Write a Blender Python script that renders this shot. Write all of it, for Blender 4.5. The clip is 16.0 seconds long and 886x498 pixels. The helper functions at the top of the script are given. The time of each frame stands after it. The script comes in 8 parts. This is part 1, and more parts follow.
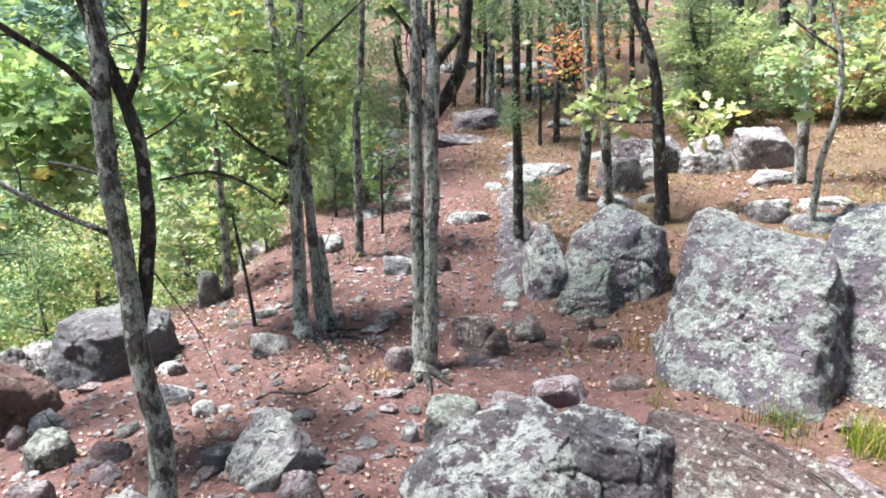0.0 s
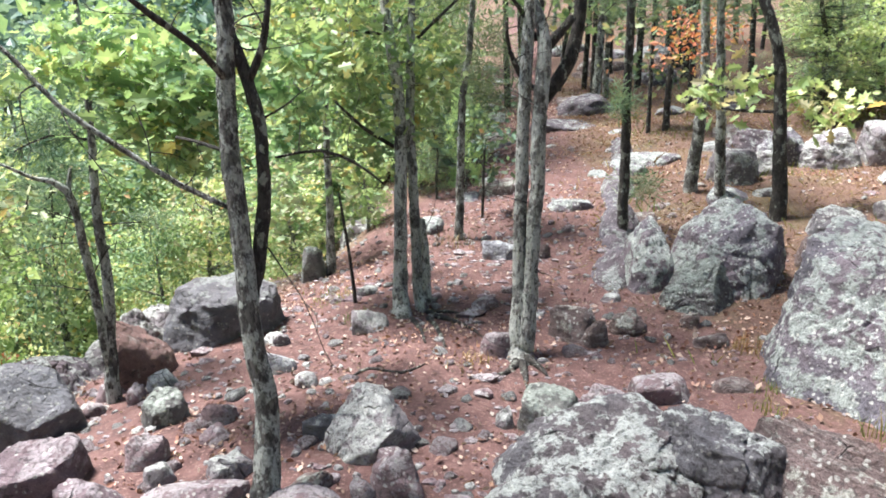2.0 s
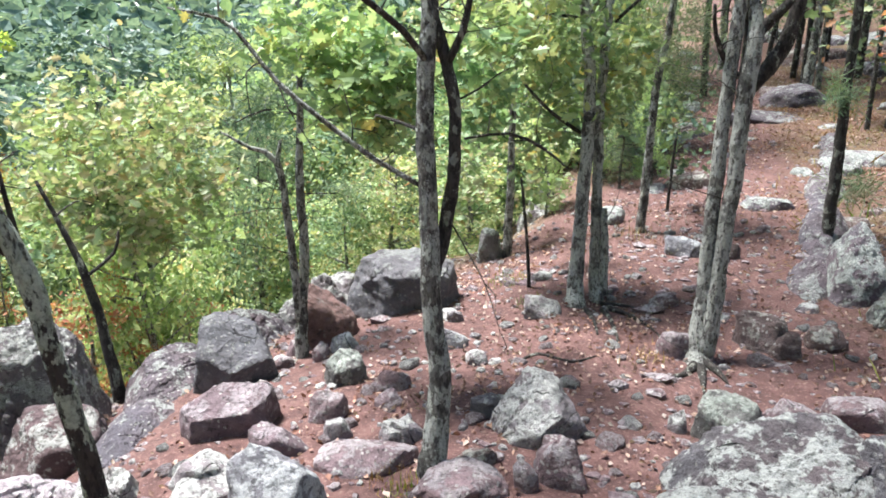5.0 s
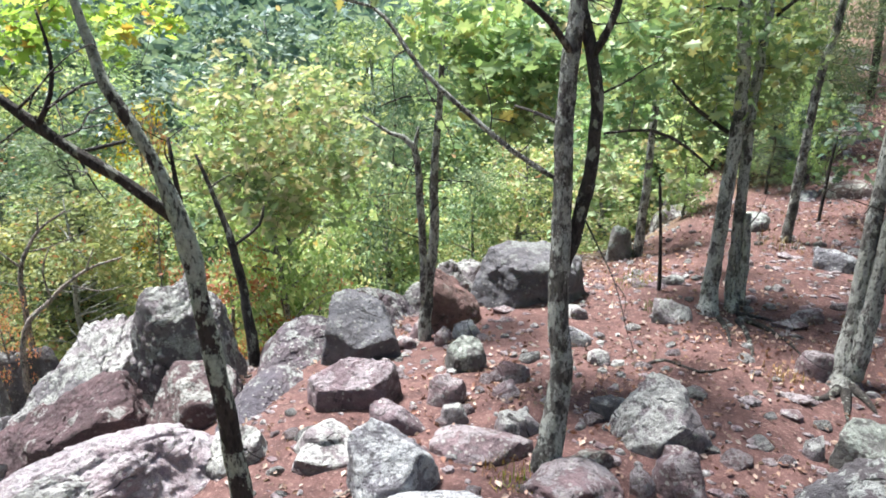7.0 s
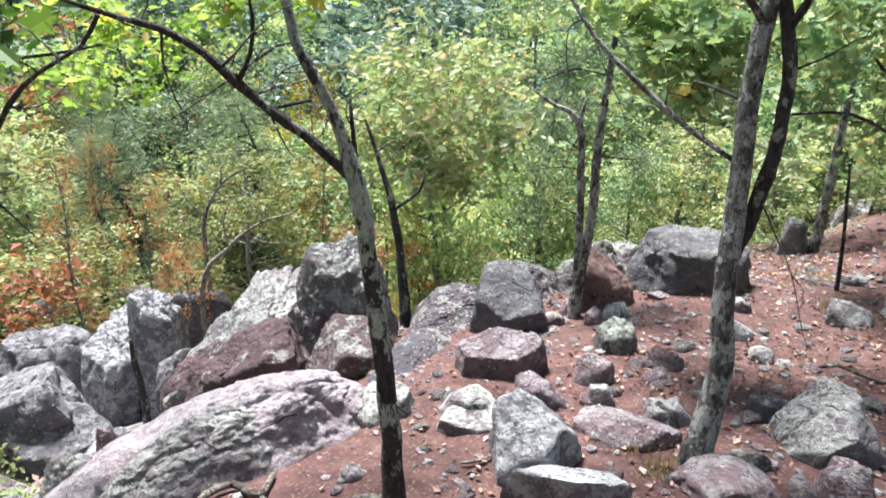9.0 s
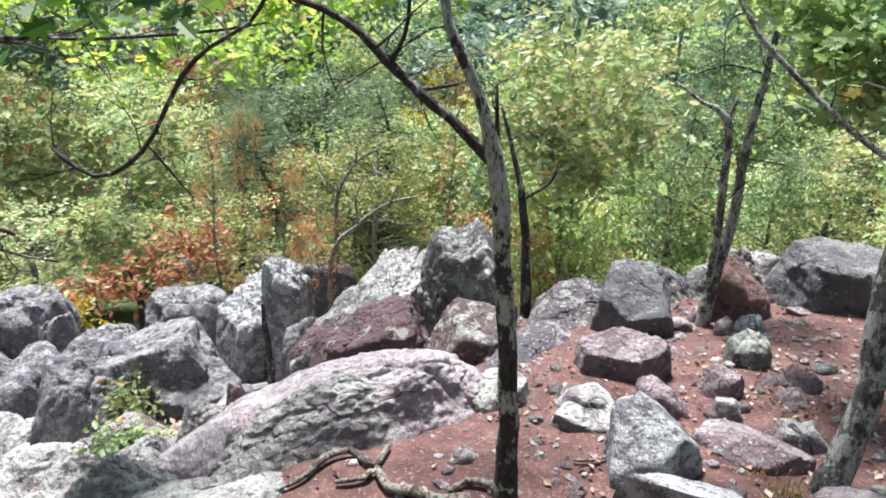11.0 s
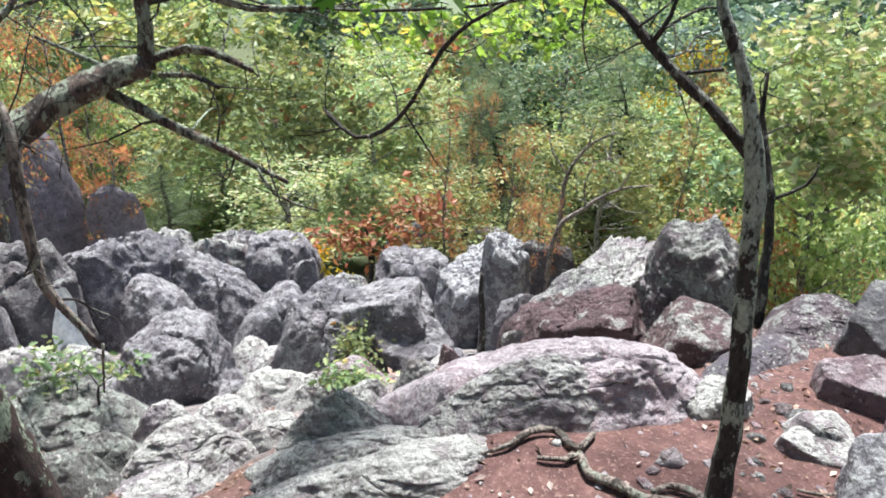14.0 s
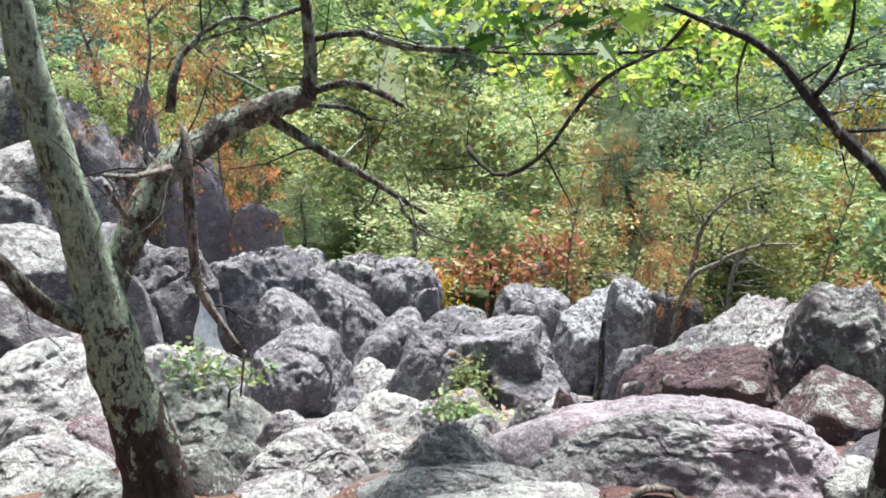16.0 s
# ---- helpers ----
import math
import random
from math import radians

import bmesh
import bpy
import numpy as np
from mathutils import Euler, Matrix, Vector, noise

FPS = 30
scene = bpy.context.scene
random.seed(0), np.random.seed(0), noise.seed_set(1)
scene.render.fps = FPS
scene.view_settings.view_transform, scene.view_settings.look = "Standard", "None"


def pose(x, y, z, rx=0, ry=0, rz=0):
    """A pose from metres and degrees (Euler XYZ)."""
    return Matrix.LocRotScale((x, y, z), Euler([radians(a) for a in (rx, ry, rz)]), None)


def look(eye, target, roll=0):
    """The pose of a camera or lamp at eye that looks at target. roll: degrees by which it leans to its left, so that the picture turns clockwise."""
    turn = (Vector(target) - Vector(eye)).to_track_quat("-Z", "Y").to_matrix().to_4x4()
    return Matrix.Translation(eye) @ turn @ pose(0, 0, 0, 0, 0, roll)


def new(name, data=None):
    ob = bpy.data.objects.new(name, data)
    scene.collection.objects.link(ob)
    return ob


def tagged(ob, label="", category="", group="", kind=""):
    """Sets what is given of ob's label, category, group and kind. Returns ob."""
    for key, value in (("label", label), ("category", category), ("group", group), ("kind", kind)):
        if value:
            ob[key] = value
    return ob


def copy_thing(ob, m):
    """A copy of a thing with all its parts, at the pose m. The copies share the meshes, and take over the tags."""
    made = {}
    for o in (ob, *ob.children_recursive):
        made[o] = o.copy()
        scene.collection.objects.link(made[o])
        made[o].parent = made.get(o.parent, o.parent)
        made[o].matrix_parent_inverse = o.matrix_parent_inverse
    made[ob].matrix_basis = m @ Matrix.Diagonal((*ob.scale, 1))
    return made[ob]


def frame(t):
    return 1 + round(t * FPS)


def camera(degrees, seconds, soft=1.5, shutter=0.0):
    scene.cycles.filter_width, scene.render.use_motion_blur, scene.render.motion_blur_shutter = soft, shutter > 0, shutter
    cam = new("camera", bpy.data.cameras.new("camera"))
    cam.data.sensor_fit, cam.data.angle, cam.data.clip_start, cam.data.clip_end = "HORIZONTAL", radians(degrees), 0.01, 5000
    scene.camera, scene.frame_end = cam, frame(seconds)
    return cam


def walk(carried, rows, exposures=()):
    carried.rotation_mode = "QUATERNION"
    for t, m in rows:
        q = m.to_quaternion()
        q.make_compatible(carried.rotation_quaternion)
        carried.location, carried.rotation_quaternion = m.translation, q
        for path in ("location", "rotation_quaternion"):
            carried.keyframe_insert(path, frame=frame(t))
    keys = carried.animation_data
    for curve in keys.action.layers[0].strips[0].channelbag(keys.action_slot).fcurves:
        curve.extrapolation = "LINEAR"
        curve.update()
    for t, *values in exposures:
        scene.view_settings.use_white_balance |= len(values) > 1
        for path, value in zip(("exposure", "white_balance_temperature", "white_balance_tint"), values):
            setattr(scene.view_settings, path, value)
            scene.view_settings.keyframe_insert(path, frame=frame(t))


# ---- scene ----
cam = camera(64.19, 16.0, soft=1.76)
PATH = [
    (0.0, pose(0.113, 0.052, 2.011, 74.51, 1.99, -6.99)),
    (0.5, pose(0.103, 0.059, 2.014, 74.07, 1.75, -5.35)),
    (1.0, pose(0.091, 0.067, 2.015, 73.90, 1.88, -2.98)),
    (1.5, pose(0.083, 0.069, 2.014, 73.77, 1.70, -0.91)),
    (2.0, pose(0.076, 0.071, 2.012, 73.47, 1.48, 1.12)),
    (2.5, pose(0.065, 0.076, 2.011, 73.00, 1.39, 3.64)),
    (3.0, pose(0.055, 0.077, 2.008, 72.70, 1.20, 6.35)),
    (3.5, pose(0.046, 0.075, 2.005, 72.68, 0.77, 9.27)),
    (4.0, pose(0.042, 0.072, 2.005, 72.56, 2.12, 12.81)),
    (4.2, pose(0.040, 0.065, 2.010, 72.41, 1.56, 12.71)),
    (6.3, pose(0.040, 0.062, 2.017, 72.29, 0.65, 23.22)),
    (6.5, pose(0.031, 0.060, 2.019, 72.00, 0.55, 23.97)),
    (7.0, pose(0.022, 0.055, 2.016, 71.92, 0.23, 26.56)),
    (7.5, pose(0.013, 0.051, 2.013, 71.65, -0.71, 29.96)),
    (8.0, pose(0.006, 0.043, 2.011, 70.80, -0.47, 33.56)),
    (8.5, pose(-0.002, 0.035, 2.004, 70.29, -0.12, 36.57)),
    (11.0, pose(-0.035, 0.001, 1.991, 69.01, -1.25, 50.01)),
    (11.5, pose(-0.042, -0.018, 1.990, 68.75, -1.31, 53.10)),
    (12.0, pose(-0.040, -0.037, 1.990, 68.49, -1.11, 56.06)),
    (12.5, pose(-0.032, -0.053, 1.989, 68.34, -0.95, 57.72)),
    (13.0, pose(-0.032, -0.057, 1.987, 67.71, -3.00, 60.68)),
    (13.5, pose(-0.039, -0.053, 1.984, 66.97, -1.88, 64.82)),
    (14.0, pose(-0.050, -0.039, 1.986, 67.05, -1.33, 68.87)),
    (14.5, pose(-0.056, -0.029, 1.989, 67.38, -1.48, 71.66)),
    (15.0, pose(-0.053, -0.027, 1.993, 68.56, -2.28, 75.39)),
    (15.5, pose(-0.046, -0.046, 1.995, 68.98, -2.23, 76.96)),
    (16.0, pose(-0.036, -0.074, 1.999, 69.57, -2.38, 79.84)),
]
walk(cam, PATH, [(0.0, 1.70), (3.0, 1.66), (7.0, 1.56), (11.0, 1.40), (13.0, 1.32), (16.0, 1.31)])

# ---- light: bright, thinly clouded sky over the valley ----
SUN_EL, SUN_AZ = 68.0, 290.0
world = bpy.data.worlds.new("sky")
scene.world = world
world.use_nodes = True
wn = world.node_tree
sky = wn.nodes.new("ShaderNodeTexSky")
sky.sky_type = "NISHITA"
sky.sun_disc = False
sky.sun_elevation = radians(SUN_EL)
sky.sun_rotation = radians(SUN_AZ)
sky.air_density, sky.dust_density, sky.ozone_density = 1.0, 1.6, 1.4
wn.links.new(sky.outputs[0], wn.nodes["Background"].inputs[0])
wn.nodes["Background"].inputs[1].default_value = 0.076
sun_data = bpy.data.lights.new("sun", "SUN")
sun_data.energy, sun_data.angle, sun_data.color = 5.25, radians(12), (1.0, 0.98, 0.955)
sun = new("sun", sun_data)
_a, _e = radians(SUN_AZ), radians(SUN_EL)
SUN_FROM = Vector((math.sin(_a) * math.cos(_e), math.cos(_a) * math.cos(_e), math.sin(_e)))
sun.matrix_world = look(SUN_FROM * 50, (0, 0, 0))


# ---- materials ----
def shader(name):
    m = bpy.data.materials.new(name)
    m.use_nodes = True
    nt = m.node_tree
    return m, nt, nt.nodes["Principled BSDF"]


def node(nt, kind, inputs=None, operation="", data_type="", blend_type="", feature="", layer_name=""):
    n = nt.nodes.new(kind)
    if operation:
        n.operation = operation
    if data_type:
        n.data_type = data_type
    if blend_type:
        n.blend_type = blend_type
    if feature:
        n.feature = feature
    if layer_name:
        n.layer_name = layer_name
    for k, v in (inputs or {}).items():
        if isinstance(v, bpy.types.NodeSocket):
            nt.links.new(v, n.inputs[k])
        else:
            n.inputs[k].default_value = v
    return n


def noise_tex(nt, vec, scale, detail=6.0, rough=0.6, distortion=0.0):
    return node(nt, "ShaderNodeTexNoise", {"Vector": vec, "Scale": scale, "Detail": detail, "Roughness": rough, "Distortion": distortion}).outputs["Fac"]


def ramp(nt, fac, stops):
    r = node(nt, "ShaderNodeValToRGB", {"Fac": fac})
    e = r.color_ramp.elements
    while len(e) < len(stops):
        e.new(0.5)
    for el, (p, c) in zip(e, stops):
        el.position = p
        el.color = (*c, 1) if len(c) == 3 else c
    return r.outputs["Color"]


def mask(nt, fac, lo, hi):
    return node(nt, "ShaderNodeMapRange", {"Value": fac, "From Min": lo, "From Max": hi}).outputs["Result"]


def mix(nt, fac, a, b, blend="MIX"):
    n = node(nt, "ShaderNodeMix", data_type="RGBA", blend_type=blend)
    for sock, v in ((n.inputs[0], fac), (n.inputs[6], a), (n.inputs[7], b)):
        if isinstance(v, bpy.types.NodeSocket):
            nt.links.new(v, sock)
        else:
            sock.default_value = v if isinstance(v, float) else (*v, 1)
    return n.outputs[2]


def mul(nt, a, b):
    return node(nt, "ShaderNodeMath", {0: a, 1: b}, operation="MULTIPLY").outputs[0]


def add(nt, a, b):
    return node(nt, "ShaderNodeMath", {0: a, 1: b}, operation="ADD").outputs[0]


def bump(nt, bsdf, height, strength, dist):
    b = node(nt, "ShaderNodeBump", {"Height": height, "Strength": strength, "Distance": dist})
    nt.links.new(b.outputs[0], bsdf.inputs["Normal"])


def own_space(nt):
    """Object space, shifted by a random amount for every object."""
    c = node(nt, "ShaderNodeTexCoord").outputs["Object"]
    r = node(nt, "ShaderNodeObjectInfo").outputs["Random"]
    s = node(nt, "ShaderNodeVectorMath", {0: (37.0, 53.0, 71.0)}, operation="SCALE")
    nt.links.new(r, s.inputs["Scale"])
    return node(nt, "ShaderNodeVectorMath", {0: c, 1: s.outputs[0]}, operation="ADD").outputs[0], r


def rock_material(name, base, warm, lichen, cover, dark=(0.03, 0.028, 0.03), speck=0.5, streak=0.0, freckle=0.8):
    """Weathered rhyolite: mottled stone, ragged crusts and round spots of lichen, dark freckles, grain."""
    m, nt, bsdf = shader(name)
    v, rnd = own_space(nt)
    big = noise_tex(nt, v, 1.5, 4)
    mid = noise_tex(nt, v, 8.0, 8, 0.62)
    fine = noise_tex(nt, v, 42.0, 7, 0.68)
    grain = noise_tex(nt, v, 150.0, 4, 0.7)
    col = mix(nt, mask(nt, big, 0.38, 0.62), base, warm)
    col = mix(nt, 1.0, col, ramp(nt, mid, [(0.30, (0.58, 0.57, 0.58)), (0.5, (0.95, 0.95, 0.95)), (0.70, (1.32, 1.30, 1.30))]), "MULTIPLY")
    if streak:
        st = node(nt, "ShaderNodeMapping", {"Vector": v, "Scale": (2.0, 16.0, 40.0), "Rotation": (0.25, 0.15, 0.0)}).outputs[0]
        sn = noise_tex(nt, st, 1.0, 7, 0.7, 0.3)
        col = mix(nt, mul(nt, mask(nt, sn, 0.55, 0.60), streak), col, (0.50, 0.48, 0.46))
    # lichen crusts in ragged patches, thicker facing up, which also paints in lit tops
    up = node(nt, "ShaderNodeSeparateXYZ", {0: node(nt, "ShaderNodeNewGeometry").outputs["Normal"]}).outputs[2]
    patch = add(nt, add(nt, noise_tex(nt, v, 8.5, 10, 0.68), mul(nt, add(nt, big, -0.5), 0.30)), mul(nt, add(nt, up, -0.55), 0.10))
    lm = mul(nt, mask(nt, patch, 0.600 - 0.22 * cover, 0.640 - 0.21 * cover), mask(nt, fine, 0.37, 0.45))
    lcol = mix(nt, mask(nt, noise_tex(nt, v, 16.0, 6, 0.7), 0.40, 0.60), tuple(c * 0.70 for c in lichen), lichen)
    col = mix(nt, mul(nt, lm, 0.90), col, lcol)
    # round pale rosettes, only here and there
    spot = node(nt, "ShaderNodeTexVoronoi", {"Vector": node(nt, "ShaderNodeVectorMath", {0: v, 1: mul_vec(nt, v, 30.0, 0.02)}, operation="ADD").outputs[0], "Scale": 44.0})
    chance = node(nt, "ShaderNodeSeparateColor", {0: spot.outputs["Color"]})
    rosette = mul(nt, mask(nt, spot.outputs["Distance"], 0.40, 0.30), mask(nt, add(nt, chance.outputs[0], mul(nt, add(nt, noise_tex(nt, v, 2.2, 3), -0.5), 1.8)), 0.74, 0.78))
    col = mix(nt, mul(nt, rosette, speck), col, (0.66, 0.67, 0.63))
    fre = mask(nt, noise_tex(nt, v, 24.0, 9, 0.72), 0.57, 0.62)
    col = mix(nt, mul(nt, fre, freckle * 0.8), col, dark)
    col = mix(nt, 1.0, col, ramp(nt, grain, [(0.30, (0.66, 0.66, 0.66)), (0.70, (1.22, 1.22, 1.22))]), "MULTIPLY")
    # hairline fractures, broken up
    wv = node(nt, "ShaderNodeMapping", {"Vector": v, "Scale": (1.0, 1.0, 1.9), "Rotation": (0.3, 0.2, 0.5)}).outputs[0]
    wv = node(nt, "ShaderNodeVectorMath", {0: wv, 1: mul_vec(nt, v, 3.0, 0.10)}, operation="ADD").outputs[0]
    cell = node(nt, "ShaderNodeTexVoronoi", {"Vector": wv, "Scale": 2.6}, feature="DISTANCE_TO_EDGE").outputs["Distance"]
    crack = mul(nt, mask(nt, cell, 0.010, 0.003), mask(nt, noise_tex(nt, v, 4.0, 3), 0.56, 0.62))
    col = mix(nt, mul(nt, crack, 0.85), col, tuple(c * 0.6 for c in dark))
    nt.links.new(col, bsdf.inputs["Base Color"])
    bsdf.inputs["Roughness"].default_value = 0.85
    pits = node(nt, "ShaderNodeTexVoronoi", {"Vector": v, "Scale": 17.0}).outputs["Distance"]
    h = add(nt, add(nt, mul(nt, mid, 1.0), mul(nt, fine, 0.50)), add(nt, mul(nt, lm, 0.05), mul(nt, grain, 0.10)))
    bump(nt, bsdf, add(nt, add(nt, h, mul(nt, pits, -0.25)), mul(nt, crack, -0.4)), 1.0, 0.065)
    return m


def mul_vec(nt, v, scale, amount):
    n = node(nt, "ShaderNodeTexNoise", {"Vector": v, "Scale": scale, "Detail": 4.0})
    s = node(nt, "ShaderNodeVectorMath", {0: n.outputs["Color"]}, operation="SCALE")
    s.inputs["Scale"].default_value = amount
    return s.outputs[0]


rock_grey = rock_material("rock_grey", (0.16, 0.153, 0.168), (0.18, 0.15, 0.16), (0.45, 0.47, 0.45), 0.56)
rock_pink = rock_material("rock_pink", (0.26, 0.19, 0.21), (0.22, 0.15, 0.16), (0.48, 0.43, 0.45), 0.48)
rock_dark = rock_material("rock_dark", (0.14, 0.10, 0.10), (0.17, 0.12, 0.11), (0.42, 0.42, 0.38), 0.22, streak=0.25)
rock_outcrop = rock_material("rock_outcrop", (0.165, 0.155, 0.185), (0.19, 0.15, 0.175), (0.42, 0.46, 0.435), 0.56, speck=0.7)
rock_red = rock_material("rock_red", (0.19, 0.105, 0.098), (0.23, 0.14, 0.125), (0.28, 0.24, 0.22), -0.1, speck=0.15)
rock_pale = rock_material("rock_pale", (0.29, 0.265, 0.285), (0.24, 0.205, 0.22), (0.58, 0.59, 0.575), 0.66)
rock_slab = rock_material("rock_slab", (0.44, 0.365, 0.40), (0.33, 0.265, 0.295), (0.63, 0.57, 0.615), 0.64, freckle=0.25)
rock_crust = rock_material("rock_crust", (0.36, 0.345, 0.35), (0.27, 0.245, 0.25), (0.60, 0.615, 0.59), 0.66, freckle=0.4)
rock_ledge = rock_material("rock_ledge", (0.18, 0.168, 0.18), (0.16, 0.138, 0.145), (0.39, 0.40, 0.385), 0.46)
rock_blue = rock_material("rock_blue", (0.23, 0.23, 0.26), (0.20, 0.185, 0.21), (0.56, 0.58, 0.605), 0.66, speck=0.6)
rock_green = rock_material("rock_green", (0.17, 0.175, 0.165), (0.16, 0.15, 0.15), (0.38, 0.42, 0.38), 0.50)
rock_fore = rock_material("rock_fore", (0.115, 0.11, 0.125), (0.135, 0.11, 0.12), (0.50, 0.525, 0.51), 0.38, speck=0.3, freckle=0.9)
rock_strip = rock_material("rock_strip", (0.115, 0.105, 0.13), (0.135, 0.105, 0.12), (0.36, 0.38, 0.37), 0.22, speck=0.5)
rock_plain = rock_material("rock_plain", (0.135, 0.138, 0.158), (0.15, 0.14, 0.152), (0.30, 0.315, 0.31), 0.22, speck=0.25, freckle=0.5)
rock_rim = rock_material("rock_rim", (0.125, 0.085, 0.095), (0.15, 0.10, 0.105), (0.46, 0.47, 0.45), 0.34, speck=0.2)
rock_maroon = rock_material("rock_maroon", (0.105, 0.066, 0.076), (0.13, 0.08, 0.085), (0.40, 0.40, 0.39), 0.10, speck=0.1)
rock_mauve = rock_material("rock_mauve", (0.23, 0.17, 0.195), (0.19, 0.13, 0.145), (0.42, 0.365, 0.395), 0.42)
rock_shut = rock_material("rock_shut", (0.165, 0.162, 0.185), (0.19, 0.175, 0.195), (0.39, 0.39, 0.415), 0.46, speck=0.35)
# darker stone for gorge rocks, the shade of deep gaps put into the colour
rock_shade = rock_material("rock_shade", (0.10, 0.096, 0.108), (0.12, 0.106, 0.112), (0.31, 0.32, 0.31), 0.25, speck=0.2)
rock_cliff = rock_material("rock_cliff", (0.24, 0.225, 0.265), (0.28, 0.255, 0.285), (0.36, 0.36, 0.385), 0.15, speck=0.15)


def bark_material(name, base, dark, lichen, cover, damp=0.85, rise=0.0):
    """Furrowed bark, blotched with pale lichen and with dark damp patches."""
    m, nt, bsdf = shader(name)
    v, rnd = own_space(nt)
    tall = node(nt, "ShaderNodeMapping", {"Vector": v, "Scale": (1.0, 1.0, 0.35)}).outputs[0]
    fur = noise_tex(nt, tall, 62.0, 7, 0.68)
    col = mix(nt, mask(nt, fur, 0.36, 0.54), dark, base)
    half_ = node(nt, "ShaderNodeMapping", {"Vector": v, "Scale": (1.0, 1.0, 0.7)}).outputs[0]
    pat = noise_tex(nt, half_, 17.0, 8, 0.66)
    if rise:
        high = node(nt, "ShaderNodeSeparateXYZ", {0: node(nt, "ShaderNodeTexCoord").outputs["Object"]}).outputs[2]
        pat = add(nt, pat, mul(nt, add(nt, node(nt, "ShaderNodeMath", {0: high, 1: 1.3}, operation="MINIMUM").outputs[0], -0.95), rise))
    pm = mask(nt, pat, 0.62 - 0.20 * cover, 0.645 - 0.20 * cover)
    lc = mix(nt, mask(nt, noise_tex(nt, v, 75.0, 5, 0.7), 0.38, 0.60), tuple(c * 0.58 for c in lichen), lichen)
    col = mix(nt, mul(nt, pm, 0.90), col, lc)
    fleck = mask(nt, noise_tex(nt, tall, 70.0, 7, 0.7), 0.545, 0.59)
    col = mix(nt, mul(nt, fleck, 0.8), col, dark)
    blot = mask(nt, noise_tex(nt, half_, 8.0, 9, 0.70), 0.55, 0.58)
    col = mix(nt, mul(nt, blot, damp), col, dark)
    nt.links.new(col, bsdf.inputs["Base Color"])
    bsdf.inputs["Roughness"].default_value = 0.9
    bump(nt, bsdf, add(nt, add(nt, fur, mul(nt, fleck, -0.4)), mul(nt, pat, 0.5)), 1.0, 0.022)
    return m


bark = bark_material("bark", (0.17, 0.16, 0.15), (0.028, 0.025, 0.024), (0.50, 0.52, 0.485), 0.74, 0.75)
bark_pale = bark_material("bark_pale", (0.22, 0.21, 0.20), (0.03, 0.027, 0.026), (0.55, 0.565, 0.53), 0.95, 0.7)
bark_dark = bark_material("bark_dark", (0.060, 0.052, 0.047), (0.016, 0.014, 0.013), (0.33, 0.35, 0.30), 0.30)
bark_lichen = bark_material("bark_lichen", (0.085, 0.052, 0.045), (0.028, 0.020, 0.018), (0.50, 0.61, 0.46), 1.12, 0.45, 0.40)
bark_blotch = bark_material("bark_blotch", (0.060, 0.050, 0.046), (0.018, 0.016, 0.015), (0.54, 0.61, 0.51), 0.80, 0.45, 0.12)
bark_limb = bark_material("bark_limb", (0.15, 0.11, 0.09), (0.03, 0.026, 0.022), (0.38, 0.44, 0.34), 0.72)
bark_dead = bark_material("bark_dead", (0.34, 0.29, 0.255), (0.06, 0.05, 0.045), (0.36, 0.40, 0.33), 0.35)


def leaf_material(name, stops, through_=0.36, rough=0.45):
    """Leaves whose colour varies from leaf to leaf; light passes through them."""
    m, nt, bsdf = shader(name)
    isl = node(nt, "ShaderNodeNewGeometry").outputs["Random Per Island"]
    col = ramp(nt, isl, stops)
    p = node(nt, "ShaderNodeNewGeometry").outputs["Position"]
    col = mix(nt, mask(nt, noise_tex(nt, p, 1.3, 4), 0.38, 0.62), mix(nt, 1.0, col, (0.60, 0.68, 0.70), "MULTIPLY"), mix(nt, 1.0, col, (1.08, 1.06, 1.02), "MULTIPLY"))
    col = node(nt, "ShaderNodeHueSaturation", {"Saturation": 1.1, "Color": col}).outputs[0]
    own = node(nt, "ShaderNodeObjectInfo").outputs["Random"]
    col = mix(nt, 1.0, col, ramp(nt, own, [(0.0, (0.74, 0.78, 0.78)), (0.35, (1.0, 0.95, 0.88)), (0.7, (0.90, 1.0, 0.96)), (1.0, (1.14, 1.12, 1.06))]), "MULTIPLY")
    nt.links.new(col, bsdf.inputs["Base Color"])
    bsdf.inputs["Roughness"].default_value = rough
    bsdf.inputs["Specular IOR Level"].default_value = 0.22
    tr = node(nt, "ShaderNodeBsdfTranslucent", {"Color": mix(nt, 1.0, col, (1.30, 1.24, 0.84), "MULTIPLY")})
    mx = node(nt, "ShaderNodeMixShader", {0: through_, 1: bsdf.outputs[0], 2: tr.outputs[0]})
    nt.links.new(mx.outputs[0], nt.nodes["Material Output"].inputs["Surface"])
    return m


leaf_oak = leaf_material("leaf_oak", [(0.00, (0.204, 0.296, 0.173)), (0.50, (0.334, 0.444, 0.256)), (0.90, (0.511, 0.572, 0.352)), (0.985, (0.557, 0.462, 0.208))])
leaf_green = leaf_material("leaf_green", [(0.00, (0.128, 0.203, 0.152)), (0.50, (0.255, 0.333, 0.225)), (0.92, (0.408, 0.462, 0.301)), (0.985, (0.538, 0.296, 0.208))])
leaf_bright = leaf_material("leaf_bright", [(0.00, (0.305, 0.407, 0.225)), (0.50, (0.485, 0.592, 0.352)), (0.92, (0.689, 0.626, 0.504)), (0.985, (0.557, 0.444, 0.246))])
leaf_lime = leaf_material("leaf_lime", [(0.00, (0.263, 0.424, 0.112)), (0.50, (0.401, 0.575, 0.187)), (0.90, (0.524, 0.626, 0.261)), (0.985, (0.557, 0.394, 0.150))], 0.6)
